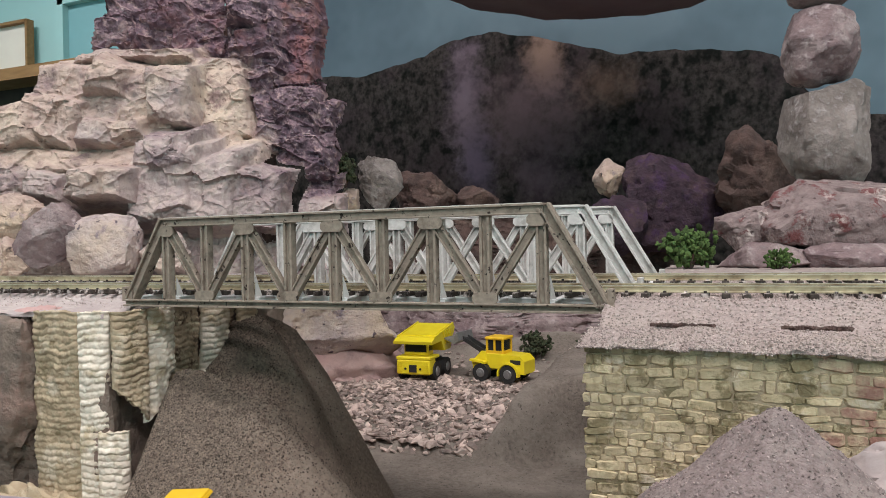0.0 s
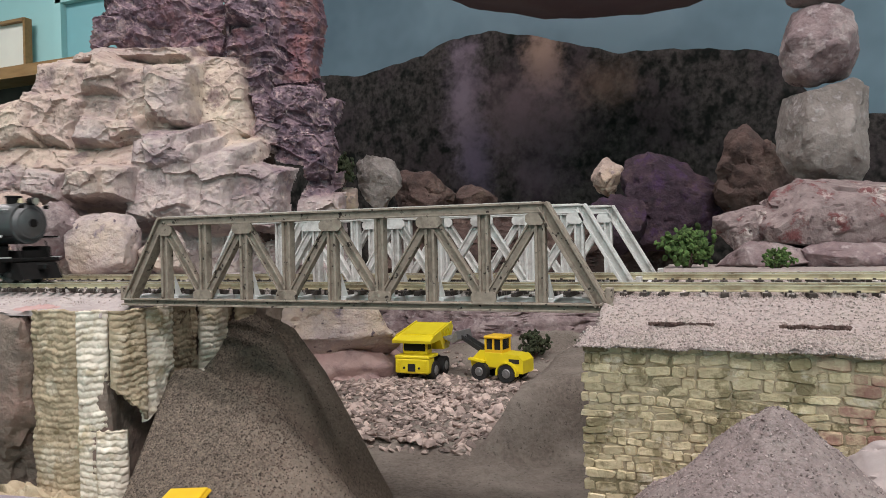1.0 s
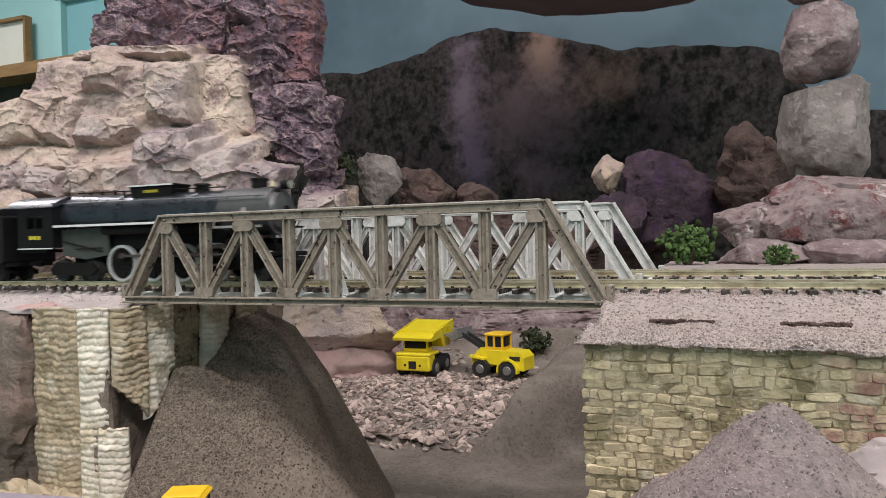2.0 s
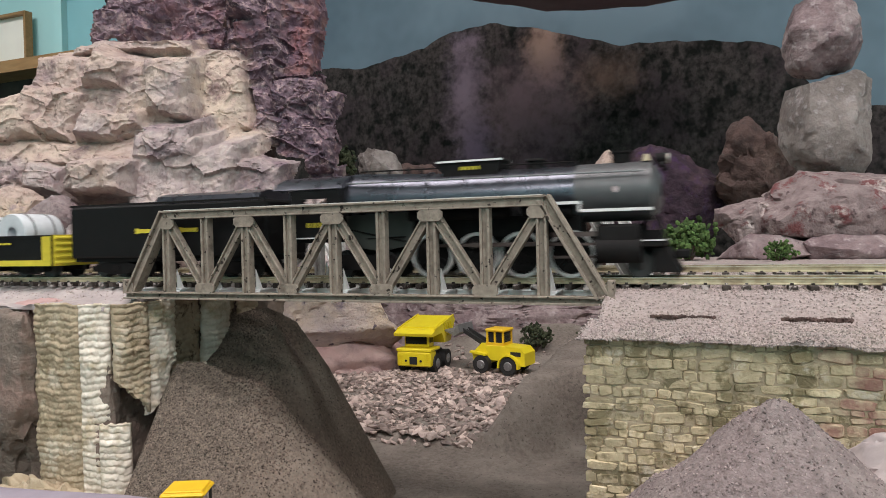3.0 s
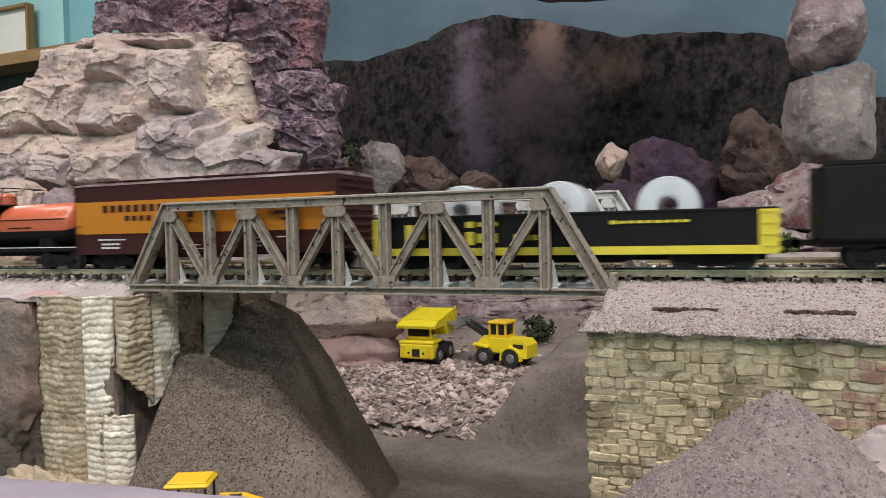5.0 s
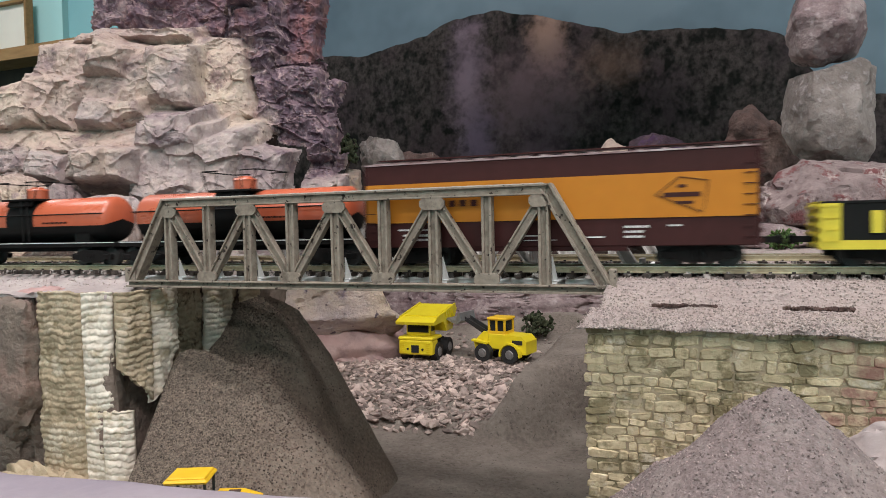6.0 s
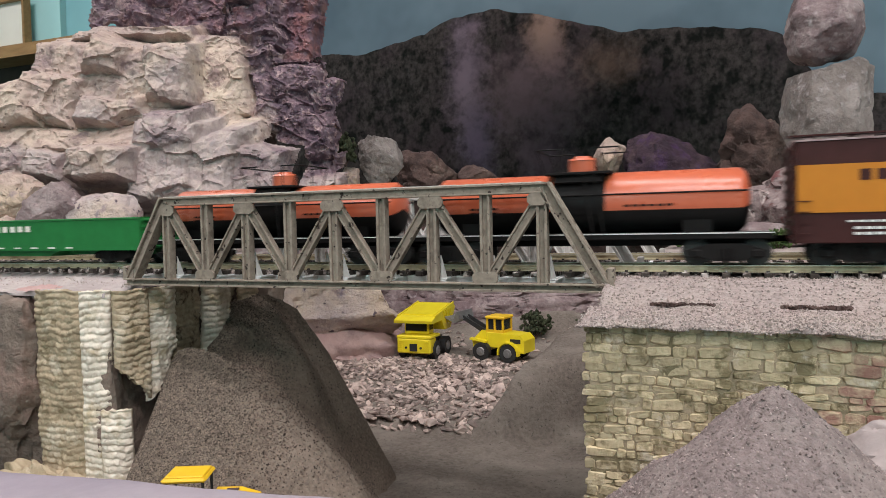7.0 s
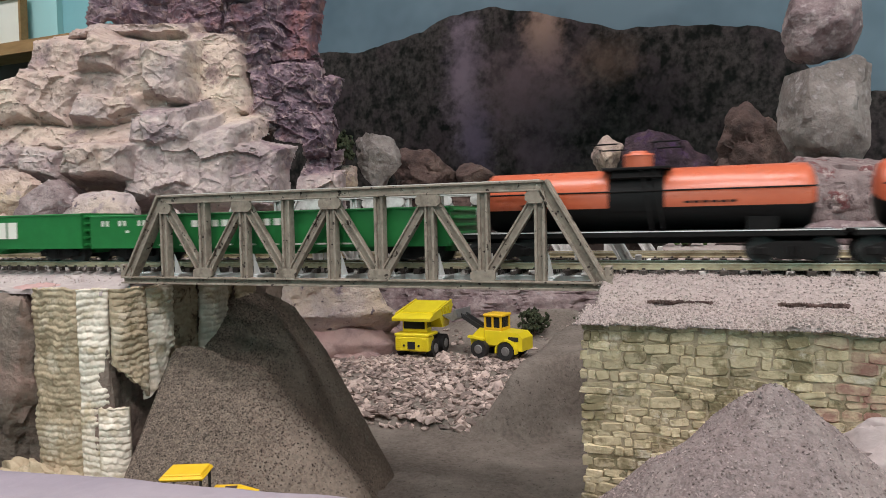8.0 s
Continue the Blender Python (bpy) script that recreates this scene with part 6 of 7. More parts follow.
    # driving wheels and rods turn
    for i, x in enumerate((-0.0315, -0.0509, -0.0693, -0.0887)):
        for s in (-1, 1):
            bm = bmesh.new()
            add_cyl(bm, (0, 0.0006, 0), (0, -0.0006, 0), 0.0016, None, 12)
            for k in range(12):
                a = k * math.pi / 6
                add_box(bm, (0.0042 * math.cos(a), 0, 0.0042 * math.sin(a)), (0.0062, 0.0012, 0.0009), Matrix.Rotation(-a, 3, "Y"))
            add_box(bm, (-0.0052, 0, 0), (0.0035, 0.0013, 0.0080), None, 0.0006)
            add_cyl(bm, (0.0040, 0.0008, 0), (0.0040, -0.0016, 0), 0.0010, None, 10)
            add_cyl(bm, (0, 0.0002, 0), (0, 0.0008, 0), 0.0078, None, 32)
            w = part("driving_wheel", bm, M_MATTE, e, "spoked driving wheel with bright tyre", 40)
            bm = bmesh.new()
            for r0, r1, y0, y1 in ((0.0091, 0.0078, -0.0012, 0.0012),):
                seg = 40
                ring = []
                for j in range(seg):
                    a = 2 * math.pi * j / seg
                    ring.append([bm.verts.new((r * math.cos(a), y, r * math.sin(a))) for r, y in ((r0, y0), (r0, y1), (r1, y1), (r1, y0))])
                for j in range(seg):
                    for k in range(4):
                        bm.faces.new((ring[j][k], ring[j][(k + 1) % 4], ring[(j + 1) % seg][(k + 1) % 4], ring[(j + 1) % seg][k]))
            bmesh.ops.recalc_face_normals(bm, faces=bm.faces)
            part("tyre", bm, M_TYRE, w, "bright metal tyre", 40)
            ROD_PHASE[w] = (x, s * 0.0098, 0.0091, s)
    for s in (-1, 1):
        bm = bmesh.new()
        add_box(bm, (0, 0, 0), (0.060, 0.0009, 0.0013), None, 0.0002)
        for x in (-0.0286, -0.0092, 0.0092, 0.0286):
            add_cyl(bm, (x, 0.0007, 0), (x, -0.0007, 0), 0.0014, None, 12)
        rod = part("side_rod", bm, M_ROD, e, "dull metal coupling rod")
        ROD_PHASE[rod] = (-0.0601, s * 0.0122, 0.0091, 0)
        bm = bmesh.new()
        add_box(bm, (0, 0, 0), (0.034, 0.0009, 0.0017), None, 0.0002)
        rod = part("main_rod", bm, M_ROD, e, "dull metal connecting rod")
        ROD_PHASE[rod] = (-0.0530, s * 0.0134, 0.0091, 0)
    return e


def build_tender():
    t = thing("tender", "black coal tender with yellow lettering", "tender")
    L = 0.118
    bm = bmesh.new()
    add_box(bm, (-L / 2, 0, 0.0225), (L, 0.0335, 0.0255), None, 0.0010)
    body = part("body", bm, M_BLACK, t, "smooth black tender body")
    bm = bmesh.new()
    prof = [(-0.0160, 0.0350), (-0.0140, 0.0385), (-0.0070, 0.0402), (0.0070, 0.0402), (0.0140, 0.0385), (0.0160, 0.0350)]
    a = [bm.verts.new((-0.005, y, z)) for y, z in prof]
    b = [bm.verts.new((-0.064, y, z)) for y, z in prof]
    for i in range(len(prof) - 1):
        bm.faces.new((a[i], a[i + 1], b[i + 1], b[i]))
    bm.faces.new(a[::-1])
    bm.faces.new(b)
    bmesh.ops.recalc_face_normals(bm, faces=bm.faces)
    part("coal_cover", bm, M_SATIN, t, "glossy raised cover of the bunker", 40)
    bm = bmesh.new()
    for s in (-1, 1):
        add_box(bm, (-L / 2, s * 0.0164, 0.0357), (L, 0.0006, 0.0010))
    add_box(bm, (-0.094, 0, 0.0362), (0.012, 0.010, 0.0020), None, 0.0004)
    part("deck_rim", bm, M_MATTE, t)
    bm = bmesh.new()
    add_box(bm, (-L / 2, 0, 0.0090), (L, 0.0280, 0.0022))
    part("underframe", bm, M_MATTE, t)
    for s in (-1, 1):
        letters(t, s * 0.0169, [(-0.0752, 0.0225, 0.0118, 0.0026, 6), (-0.0615, 0.0225, 0.0105, 0.0026, 5), (-0.0490, 0.0225, 0.0110, 0.0026, 5)], M_YEL_LET, "lettering", "yellow lettering bars", 0.9, 0.72)
    truck(t, -0.0265, 3, 0.026)
    truck(t, -0.0915, 3, 0.026)
    coupler(t, -L, -1)
    coupler(t, 0, 1)
    return t


def ribbed_end(car, x, s, z0, z1, half, n, material):
    bm = bmesh.new()
    add_box(bm, (x, 0, (z0 + z1) / 2), (0.0008, half * 2, z1 - z0))
    for i in range(n):
        z = z0 + (z1 - z0) * (i + 0.5) / n
        add_cyl(bm, (x + s * 0.0004, -half * 0.92, z), (x + s * 0.0004, half * 0.92, z), 0.0009, None, 8)
    part("end_wall", bm, material, car, "corrugated end wall")


def build_gondola(name, label, L, top, floor_z, side_mat, inner, stripe=None, ribs=14, half=0.0168):
    g = thing(name, label, "rail car", "freight cars")
    for s in (-1, 1):
        bm = bmesh.new()
        add_box(bm, (-L / 2, s * half, (top + floor_z) / 2), (L, 0.0008, top - floor_z))
        add_box(bm, (-L / 2, s * half, top), (L, 0.0016, 0.0010), None, 0.0002)
        if ribs:
            for i in range(ribs + 1):
                x = -L * i / ribs
                add_box(bm, (min(max(x, -L + 0.001), -0.001), s * (half + 0.0005), (top + floor_z) / 2), (0.0012, 0.0010, top - floor_z - 0.001))
        part("side_wall", bm, side_mat, g)
        if stripe:
            quick_box("stripe", (-L / 2, s * (half + 0.0012), floor_z + 0.0016), (L, 0.0004, 0.0030), stripe, g, "yellow line along the sill")
            for x in (-0.0030, -L + 0.0030):
                bm = bmesh.new()
                add_box(bm, (x, s * (half + 0.0012), (top + floor_z) / 2), (0.0060, 0.0004, top - floor_z - 0.0005))
                for k in range(4):
                    add_box(bm, (x, s * (half + 0.0018), floor_z + 0.003 + k * 0.0038), (0.0044, 0.0004, 0.0004))
                part("corner_panel", bm, stripe, g, "yellow corner panel with ladder rungs")
    ribbed_end(g, -0.0004, 1, floor_z, top + 0.0006, half, 5, stripe or side_mat)
    ribbed_end(g, -L + 0.0004, -1, floor_z, top + 0.0006, half, 5, stripe or side_mat)
    quick_box("floor", (-L / 2, 0, floor_z + 0.0006), (L - 0.002, half * 2 - 0.001, 0.0010), inner, g)
    bm = bmesh.new()
    add_box(bm, (-L / 2, 0, floor_z - 0.0012), (L * 0.96, 0.0080, 0.0026))
    b2 = bmesh.new()
    add_prism(b2, [(-L * 0.30, floor_z), (-L * 0.70, floor_z), (-L * 0.66, floor_z - 0.0030), (-L * 0.34, floor_z - 0.0030)], -0.0135, 0.0135)
    me = bpy.data.meshes.new("tmp")
    b2.to_mesh(me)
    b2.free()
    bm.from_mesh(me)
    bpy.data.meshes.remove(me)
    part("underframe", bm, side_mat if not stripe else M_MATTE, g)
    truck(g, -0.0210)
    truck(g, -L + 0.0210)
    coupler(g, 0, 1)
    coupler(g, -L, -1)
    return g


def build_coil(car_x):
    c = thing("metal_coil", "silver metal coil lying in the black gondola", "metal coil", "coil loads")
    bm = bmesh.new()
    prof = [(0.0036, -0.0115), (0.0052, -0.0121), (0.0066, -0.0117), (0.0080, -0.0122), (0.0094, -0.0118), (0.0105, -0.0120), (0.0109, -0.0110), (0.0109, 0.0110), (0.0104, 0.0120), (0.0080, 0.0122), (0.0052, 0.0120), (0.0036, 0.0115)]
    seg = 40
    ring = [[bm.verts.new((r * math.cos(2 * math.pi * j / seg), y, r * math.sin(2 * math.pi * j / seg))) for r, y in prof] for j in range(seg)]
    for j in range(seg):
        for k in range(len(prof)):
            bm.faces.new((ring[j][k], ring[j][(k + 1) % len(prof)], ring[(j + 1) % seg][(k + 1) % len(prof)], ring[(j + 1) % seg][k]))
    bmesh.ops.recalc_face_normals(bm, faces=bm.faces)
    part("coil_body", bm, M_SILVER, c, "", 40)
    bm = bmesh.new()
    for y in (-0.006, 0.006):
        for j in range(24):
            a = 2 * math.pi * j / 24
            add_box(bm, (0.0110 * math.cos(a), y, 0.0110 * math.sin(a)), (0.0004, 0.0010, 0.0030), Matrix.Rotation(-a, 3, "Y"))
    part("strap", bm, M_HUB, c, "thin metal strap")
    return c


def build_boxcar():
    b = thing("boxcar", "maroon and orange model boxcar with dark lettering", "rail car", "freight cars")
    L, half, z0, z1 = 0.150, 0.0172, 0.0078, 0.0415
    bm = bmesh.new()
    add_box(bm, (-L / 2, 0, (z0 + z1) / 2), (L - 0.001, half * 2, z1 - z0), None, 0.0003)
    body = part("body", bm, M_MAROON, b, "maroon car body")
    for s in (-1, 1):
        y = s * (half + 0.0002)
        quick_box("orange_band", (-L / 2, y, 0.0258), (L - 0.0014, 0.0005, 0.0158), M_ORANGE, b, "broad orange side band")
        dark = [(-0.132, 0.0300, 0.044, 0.0036, 9), (-0.118, 0.0252, 0.018, 0.0026, 4), (-0.079, 0.0292, 0.0075, 0.0034, 2), (-0.080, 0.0262, 0.0055, 0.0026, 1), (-0.079, 0.0234, 0.003, 0.0012, 1)]
        letters(b, y + s * 0.0003, dark, M_MAROON, "lettering", "dark lettering bars on the orange band", 0.68, 0.95)
        pale = [(-0.135, 0.0150, 0.018, 0.0007, 6), (-0.133, 0.0128, 0.012, 0.0009, 4), (-0.133, 0.0110, 0.012, 0.0009, 4), (-0.084, 0.0120, 0.013, 0.0005, 1), (-0.084, 0.0103, 0.016, 0.0003, 1), (-0.060, 0.0112, 0.009, 0.0005, 1), (-0.045, 0.0148, 0.009, 0.0008, 4), (-0.045, 0.0130, 0.007, 0.0008, 3), (-0.045, 0.0112, 0.007, 0.0008, 3), (-0.030, 0.0150, 0.005, 0.0006, 2)]
        letters(b, y + s * 0.0002, pale, M_WHITE, "data_lettering", "small pale data bars", 0.75, 1.0)
        bm = bmesh.new()
        cx, cz, w, h = -0.0250, 0.0258, 0.0088, 0.0062
        pts = [(cx - w, cz), (cx - w * 0.1, cz + h), (cx + w, cz + h * 0.75), (cx + w * 0.85, cz - h * 0.6), (cx + w * 0.75, cz - h)]
        for (xa, za), (xb, zb) in zip(pts, pts[1:] + pts[:1]):
            d = Vector((xb - xa, 0, zb - za))
            add_box(bm, ((xa + xb) / 2, y + s * 0.0004, (za + zb) / 2), (d.length, 0.0002, 0.0003), Matrix.Rotation(-math.atan2(d.z, d.x), 3, "Y"))
        add_box(bm, (cx, y + s * 0.0004, cz), (0.0125, 0.0002, 0.0016))
        add_box(bm, (cx, y + s * 0.0004, cz + 0.0030), (0.0030, 0.0002, 0.0010))
        add_box(bm, (cx + 0.001, y + s * 0.0004, cz - 0.0028), (0.0060, 0.0002, 0.0010))
        part("emblem", bm, M_MAROON, b, "dark outlined emblem")
        bm = bmesh.new()
        for k in range(8):
            add_box(bm, (-0.0030, y + s * 0.0006, 0.0110 + k * 0.0036), (0.0040, 0.0004, 0.0003))
        for k in range(4):
            add_box(bm, (-L + 0.0030, y + s * 0.0006, 0.0110 + k * 0.0036), (0.0040, 0.0004, 0.0003))
        part("ladder", bm, M_MAROON, b, "grab irons")
        quick_box("sill", (-L / 2, s * (half - 0.001), z0 - 0.0006), (L * 0.42, 0.0012, 0.0022), M_MAROON, b)
    bm = bmesh.new()
    prof = [(-half - 0.0004, z1), (-half - 0.0004, z1 + 0.0006), (0, z1 + 0.0022), (half + 0.0004, z1 + 0.0006), (half + 0.0004, z1)]
    a = [bm.verts.new((0, y, z)) for y, z in prof]
    c = [bm.verts.new((-L, y, z)) for y, z in prof]
    for i in range(len(prof)):
        bm.faces.new((a[i], a[(i + 1) % 5], c[(i + 1) % 5], c[i]))
    bm.faces.new(a[::-1])
    bm.faces.new(c)
    for i in range(17):
        x = -L * (i + 0.5) / 17
        for s in (-1, 1):
            add_box(bm, (x, s * half * 0.5, z1 + 0.0016), (0.0008, half, 0.0006), Matrix.Rotation(-s * 0.093, 3, "X"))
    bmesh.ops.recalc_face_normals(bm, faces=bm.faces)
    roof = part("roof", bm, M_ROOF, b, "dusty maroon ribbed roof")
    bm = bmesh.new()
    add_box(bm, (-L / 2 + 0.001, 0, z1 + 0.0034), (L + 0.004, 0.0066, 0.0005))
    for i in range(12):
        add_box(bm, (-L * (i + 0.5) / 12, 0, z1 + 0.0027), (0.0008, 0.0050, 0.0012))
    part("roof_walk", bm, M_MAROON, roof, "dark raised roof walk")
    ribbed_end(b, 0.0, 1, z0, z1, half, 10, M_MAROON)
    ribbed_end(b, -L, -1, z0, z1, half, 10, M_MAROON)
    truck(b, -0.0200)
    truck(b, -L + 0.0200)
    coupler(b, 0, 1)
    coupler(b, -L, -1)
    return b


def build_tank():
    t = thing("tank_car", "orange model tank car with black centre band", "rail car", "freight cars")
    L, zc, r = 0.1210, 0.0236, 0.0116
    def shell(bm, a0, a1, x0, x1, rr, dome=True):
        seg, xs_ = 28, []
        if dome:
            xs_ = [(x0, 0.0), (x0 - 0.0006, 0.55), (x0 - 0.0016, 0.85), (x0 - 0.0036, 1.0), (x1 + 0.0036, 1.0), (x1 + 0.0016, 0.85), (x1 + 0.0006, 0.55), (x1, 0.0)]
        else:
            xs_ = [(x0, 0.96), (x0, 1.0), (x1, 1.0), (x1, 0.96)]
        rows = []
        for x, f in xs_:
            rows.append([bm.verts.new((x, rr * max(f, 0.01) * math.sin(a0 + (a1 - a0) * j / seg), zc + rr * max(f, 0.01) * math.cos(a0 + (a1 - a0) * j / seg))) for j in range(seg + 1)])
        for i in range(len(rows) - 1):
            for j in range(seg):
                bm.faces.new((rows[i][j], rows[i][j + 1], rows[i + 1][j + 1], rows[i + 1][j]))
        bmesh.ops.recalc_face_normals(bm, faces=bm.faces)
    lim = radians(106)
    bm = bmesh.new()
    shell(bm, -lim, lim, 0, -L, r)
    part("tank", bm, M_TANK, t, "glossy orange upper tank", 50)
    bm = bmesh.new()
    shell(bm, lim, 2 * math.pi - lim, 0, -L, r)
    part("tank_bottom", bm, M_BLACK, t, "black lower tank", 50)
    bm = bmesh.new()
    shell(bm, -radians(112), radians(112), -L / 2 + 0.0100, -L / 2 - 0.0100, r + 0.0003, False)
    part("centre_band", bm, M_BLACK, t, "black centre band", 50)
    cx = -L / 2
    bm = bmesh.new()
    add_cyl(bm, (cx, 0, zc + r - 0.001), (cx, 0, zc + r + 0.0050), 0.0054, None, 28)
    add_cyl(bm, (cx, 0, zc + r + 0.0050), (cx, 0, zc + r + 0.0058), 0.0057, 0.0050, 28)
    add_cyl(bm, (cx, 0, zc + r + 0.0058), (cx, 0, zc + r + 0.0068), 0.0035, 0.0030, 20)
    part("dome", bm, M_TANK, t, "orange expansion dome", 40)
    bm = bmesh.new()
    add_box(bm, (cx, 0, zc + r - 0.0004), (0.0250, 0.0250, 0.0010), None, 0.0002)
    for s in (-1, 1):
        add_box(bm, (cx, s * 0.0105, zc + r - 0.0022), (0.0180, 0.0012, 0.0040), Matrix.Rotation(s * 0.5, 3, "X"))
    part("platform", bm, M_MATTE, t, "black dome platform")
    bm = bmesh.new()
    for sx in (-1, 1):
        x0, x1 = cx + sx * 0.0060, cx + sx * 0.0155
        for s in (-1, 1):
            add_cyl(bm, (x1 - sx * 0.003, s * 0.0122, zc + r), (x1, s * 0.0122, zc + r + 0.0088), 0.00032, None, 5)
            add_cyl(bm, (x0, s * 0.0122, zc + r + 0.0088), (x1, s * 0.0122, zc + r + 0.0088), 0.00032, None, 5)
            add_cyl(bm, (x0 + sx * 0.001, s * 0.0122, zc + r), (x0 + sx * 0.001, s * 0.0122, zc + r + 0.0088), 0.00028, None, 5)
        add_cyl(bm, (x1, -0.0122, zc + r + 0.0088), (x1, 0.0122, zc + r + 0.0088), 0.00032, None, 5)
    part("railing", bm, M_MATTE, t, "thin black dome railing")
    for s in (-1, 1):
        bm = bmesh.new()
        add_cyl(bm, (-0.001, s * 0.0120, zc + 0.0028), (-L + 0.001, s * 0.0120, zc + 0.0028), 0.00032, None, 6)
        for k in range(7):
            x = -0.004 - (L - 0.008) * k / 6
            add_cyl(bm, (x, s * 0.0105, zc + 0.0026), (x, s * 0.0121, zc + 0.0028), 0.0003, None, 5)
        part("handrail", bm, M_MATTE, t, "thin dark handrail")
        letters(t, s * 0.0113, [(-0.044, zc - 0.0015, 0.018, 0.0008, 6), (-0.104, zc - 0.0015, 0.012, 0.0008, 4), (-0.104, zc - 0.0032, 0.012, 0.0008, 4)], M_MATTE, "lettering", "small dark lettering bars", 0.75, 1.0, 0.0008)
        bm = bmesh.new()
        add_cyl(bm, (cx + 0.010, s * 0.0140, 0.0118), (cx + 0.006, s * 0.0120, zc + r), 0.0003, None, 5)
        add_cyl(bm, (cx + 0.006, s * 0.0142, 0.0118), (cx + 0.002, s * 0.0122, zc + r), 0.0003, None, 5)
        part("ladder", bm, M_MATTE, t)
    bm = bmesh.new()
    add_box(bm, (cx, 0, 0.0105), (L + 0.014, 0.0250, 0.0022), None, 0.0003)
    add_box(bm, (cx, 0, 0.0090), (L + 0.010, 0.0080, 0.0040))
    for k in (0.018, L - 0.018):
        add_box(bm, (-k, 0, 0.0140), (0.0100, 0.0190, 0.0050))
    frame_ = part("underframe", bm, M_MATTE, t, "black underframe with walkway")
    for s in (-1, 1):
        quick_box("walkway_edge", (cx, s * 0.0126, 0.0116), (L + 0.013, 0.0002, 0.0004), M_WHITE, frame_, "thin pale walkway edge")
    truck(t, -0.0085)
    truck(t, -L + 0.0085)
    coupler(t, 0.006, 1)
    coupler(t, -L - 0.006, -1)
    return t


engine = build_engine()
tender = build_tender()
coil_car = build_gondola("gondola_car", "black gondola car with yellow trim", 0.152, 0.0215, 0.0060, M_BLACK, M_MATTE, M_YEL_LET, 0)
letters(coil_car, -0.0182, [(-0.138, 0.0150, 0.0095, 0.0072, 2), (-0.112, 0.0182, 0.014, 0.0024, 3), (-0.112, 0.0128, 0.014, 0.0052, 3), (-0.092, 0.0128, 0.010, 0.0030, 3), (-0.056, 0.0178, 0.028, 0.0014, 9)], M_YEL_LET, "lettering", "yellow lettering bars", 0.72, 0.7)
boxcar = build_boxcar()
tank_a = build_tank()
tank_b = copy_thing(tank_a, Matrix.Identity(4))
green_a = build_gondola("gondola_car", "bright green gondola car with pale lettering", 0.190, 0.0225, 0.0070, M_GREEN, M_GREEN_DK, None, 0)
green_b = build_gondola("gondola_car", "bright green gondola car with white emblem", 0.190, 0.0240, 0.0070, M_GREEN, M_GREEN_DK, None, 0)
letters(green_a, -0.0176, [(-0.128, 0.0182, 0.056, 0.0030, 10)], M_PAPER, "lettering", "pale lettering bars", 0.6, 1.0)
letters(green_a, -0.0176, [(-0.183, 0.0190, 0.006, 0.0026, 2), (-0.172, 0.0190, 0.006, 0.0026, 2), (-0.160, 0.0190, 0.006, 0.0026, 2), (-0.168, 0.0150, 0.004, 0.0012, 1), (-0.158, 0.0150, 0.004, 0.0012, 1), (-0.150, 0.0084, 0.11, 0.0007, 9)], M_PAPER, "data_lettering", "small pale data bars", 0.4, 1.0)
letters(green_b, -0.0176, [(-0.060, 0.0165, 0.016, 0.0085, 2)], M_PAPER, "emblem", "white emblem blocks", 0.82, 1.0)
coils = [build_coil(0) for _ in range(3)]
COIL_X = (-0.036, -0.076, -0.116)


def train_s(t):
    """Where the locomotive's smokebox front is along the track."""
    return -0.36121 + 0.155070 * t + 0.0035462 * t * t - 0.00032585 * t ** 3 + 0.0052 * max(t - 6.6, 0) ** 1.4


OFFSETS = ((engine, 0.0), (tender, -0.1655), (coil_car, -0.296), (boxcar, -0.466), (tank_a, -0.6288), (tank_b, -0.7668), (green_a, -0.8985), (green_b, -1.0945))


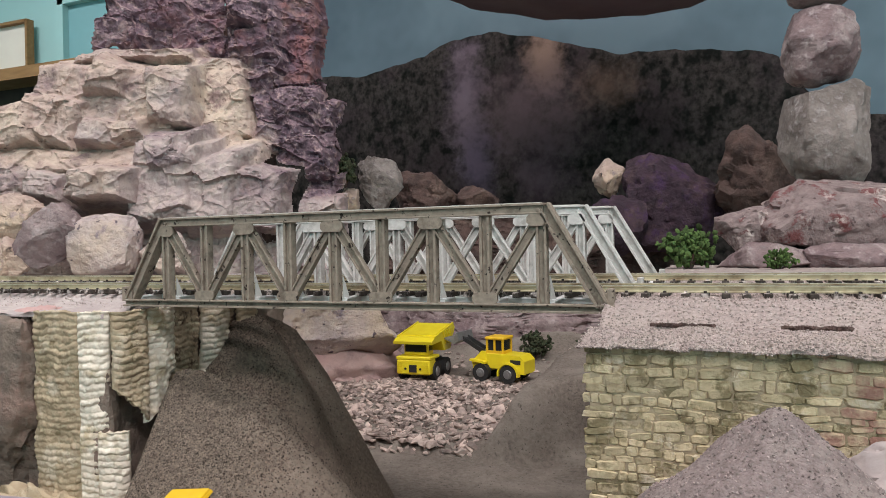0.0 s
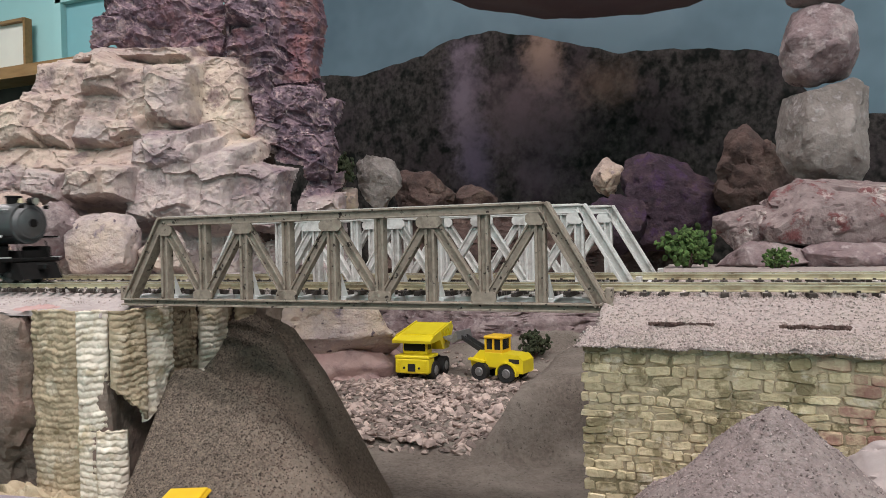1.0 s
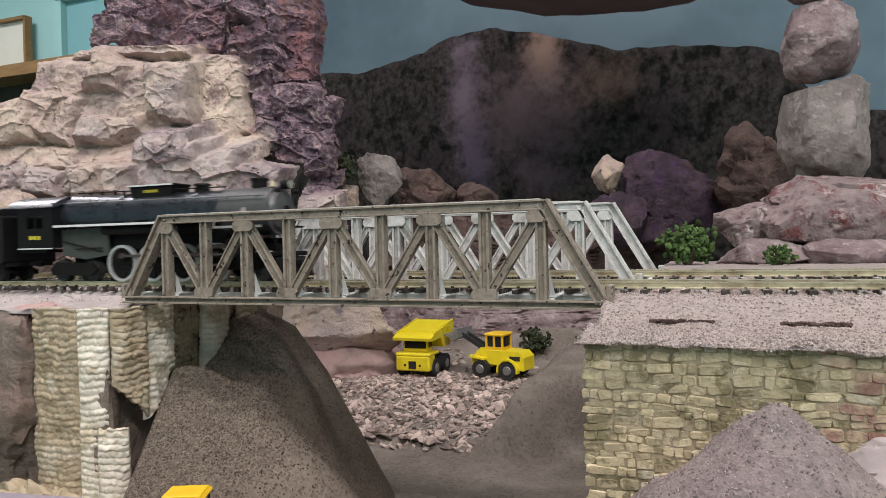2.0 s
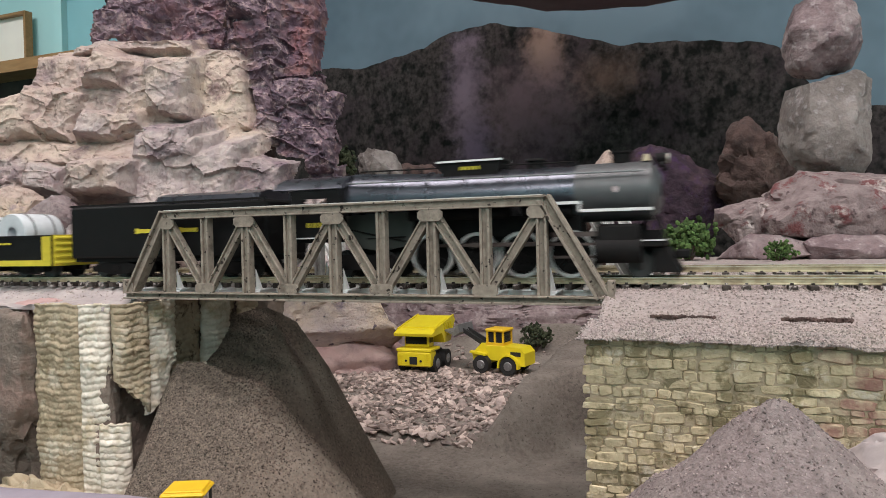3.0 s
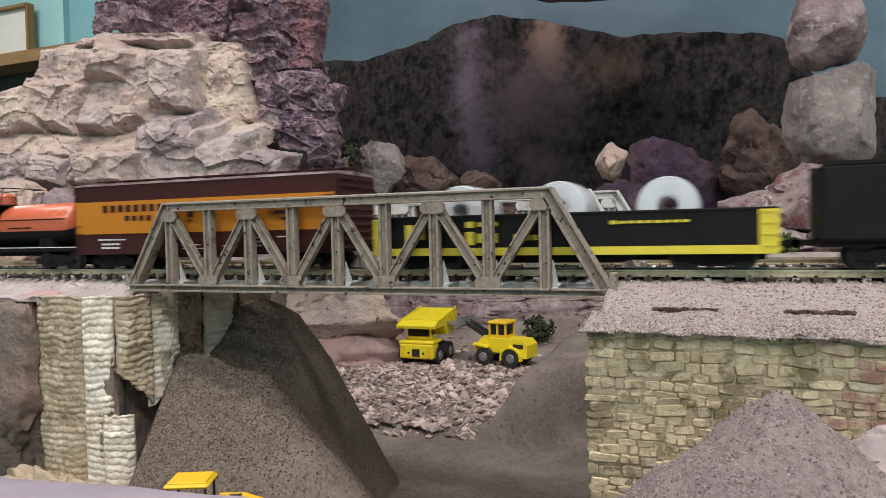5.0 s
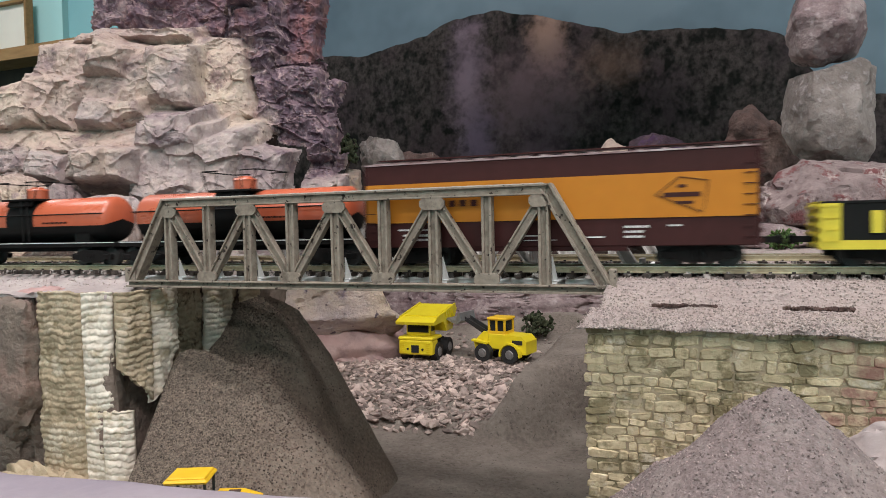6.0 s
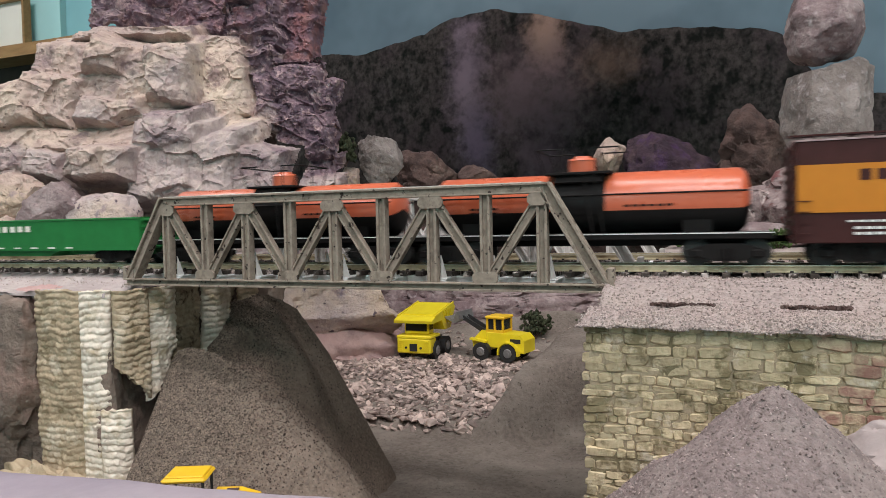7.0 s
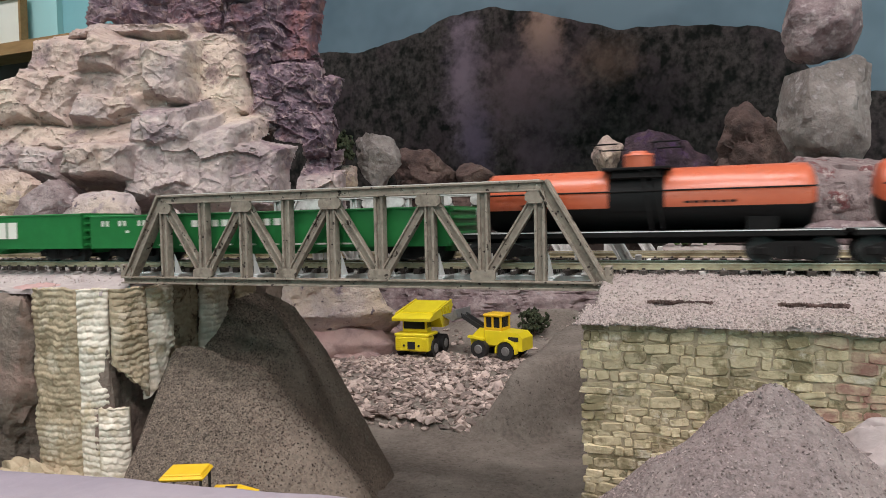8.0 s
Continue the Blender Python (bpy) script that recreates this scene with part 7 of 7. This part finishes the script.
# ---- cast stones of the east abutment wall ----
def stone_wall():
    rng = random.Random(12)
    wall = thing("wall_stone_face", "tan cast stone abutment wall with mossy dark joints", "wall", kind="structure")
    shapes = []
    for k in range(10):
        bm = bmesh.new()
        back = [(-0.5, -0.5), (0.5, -0.5), (0.5, 0.5), (-0.5, 0.5)]
        ring = []
        for x, z in ((-0.5, -0.36), (-0.36, -0.5), (0.34, -0.5), (0.5, -0.34), (0.5, 0.36), (0.36, 0.5), (-0.34, 0.5), (-0.5, 0.34)):
            ring.append((x * rng.uniform(0.80, 1.04), z * rng.uniform(0.76, 1.06)))
        a = [bm.verts.new((x, 0.5, z)) for x, z in ring]
        m = [bm.verts.new((x, -0.15, z)) for x, z in ring]
        f = [bm.verts.new((x * rng.uniform(0.84, 0.95), -0.5 * rng.uniform(0.45, 1.1), z * rng.uniform(0.74, 0.92))) for x, z in ring]
        for i in range(8):
            j = (i + 1) % 8
            bm.faces.new((a[i], a[j], m[j], m[i]))
            bm.faces.new((m[i], m[j], f[j], f[i]))
        bm.faces.new(f)
        bmesh.ops.recalc_face_normals(bm, faces=bm.faces)
        me = mesh_of("stone", bm, M_STONE if k < 8 else M_STONE_RED, 25)
        shapes.append(me)
    z = -0.0046
    while z > -0.0580:
        h = rng.choice((0.0019, 0.0024, 0.0029, 0.0034))
        x = 0.1106 + rng.uniform(-0.0008, 0.0008)
        while x < 0.200:
            w = rng.choice((0.0026, 0.0038, 0.0050, 0.0066, 0.0088)) * rng.uniform(0.85, 1.15)
            dz = 0.0011 * noise.noise(Vector((x * 55, z * 160, 2.0)))
            tall = rng.uniform(0.82, 1.12)
            red = x > 0.168 and z > -0.026 and rng.random() < 0.55
            st = new("stone", rng.choice(shapes[8:] if red else shapes[:8]))
            st.parent = wall
            st.matrix_basis = pose(x + w / 2, -0.0452 + rng.uniform(-0.0003, 0.0003), z - h / 2 + dz, rng.uniform(-6, 6), rng.uniform(-9, 9), rng.uniform(-5, 5)) @ Matrix.Diagonal((w * rng.uniform(0.97, 1.06), 0.0019, h * tall * 1.06, 1))
            x += w
        z -= h


stone_wall()


# ---- motion of the train ----
def motions():
    times = [i * 0.25 for i in range(33)]
    for car, off in OFFSETS:
        walk(car, [(t, pose(train_s(t) + off, TRACK_Y, RAIL_Z)) for t in times])
    for c, x in zip(coils, COIL_X):
        walk(c, [(t, pose(train_s(t) - 0.296 + x, TRACK_Y, RAIL_Z + 0.0232)) for t in times])
    fine = [i / 15 for i in range(121)]
    for ob, (x, y, z, turns) in ROD_PHASE.items():
        rows = []
        for t in fine:
            a = train_s(t) / 0.0091 + 3.2
            if turns:
                rows.append((t, Matrix.Translation((x, y, z)) @ Matrix.Rotation(a, 4, "Y") @ (Matrix.Rotation(math.pi, 4, "Z") if turns > 0 else Matrix.Identity(4))))
            else:
                rows.append((t, Matrix.Translation((x + 0.0040 * math.cos(a), y, z - 0.0040 * math.sin(a)))))
        walk(ob, rows)


motions()
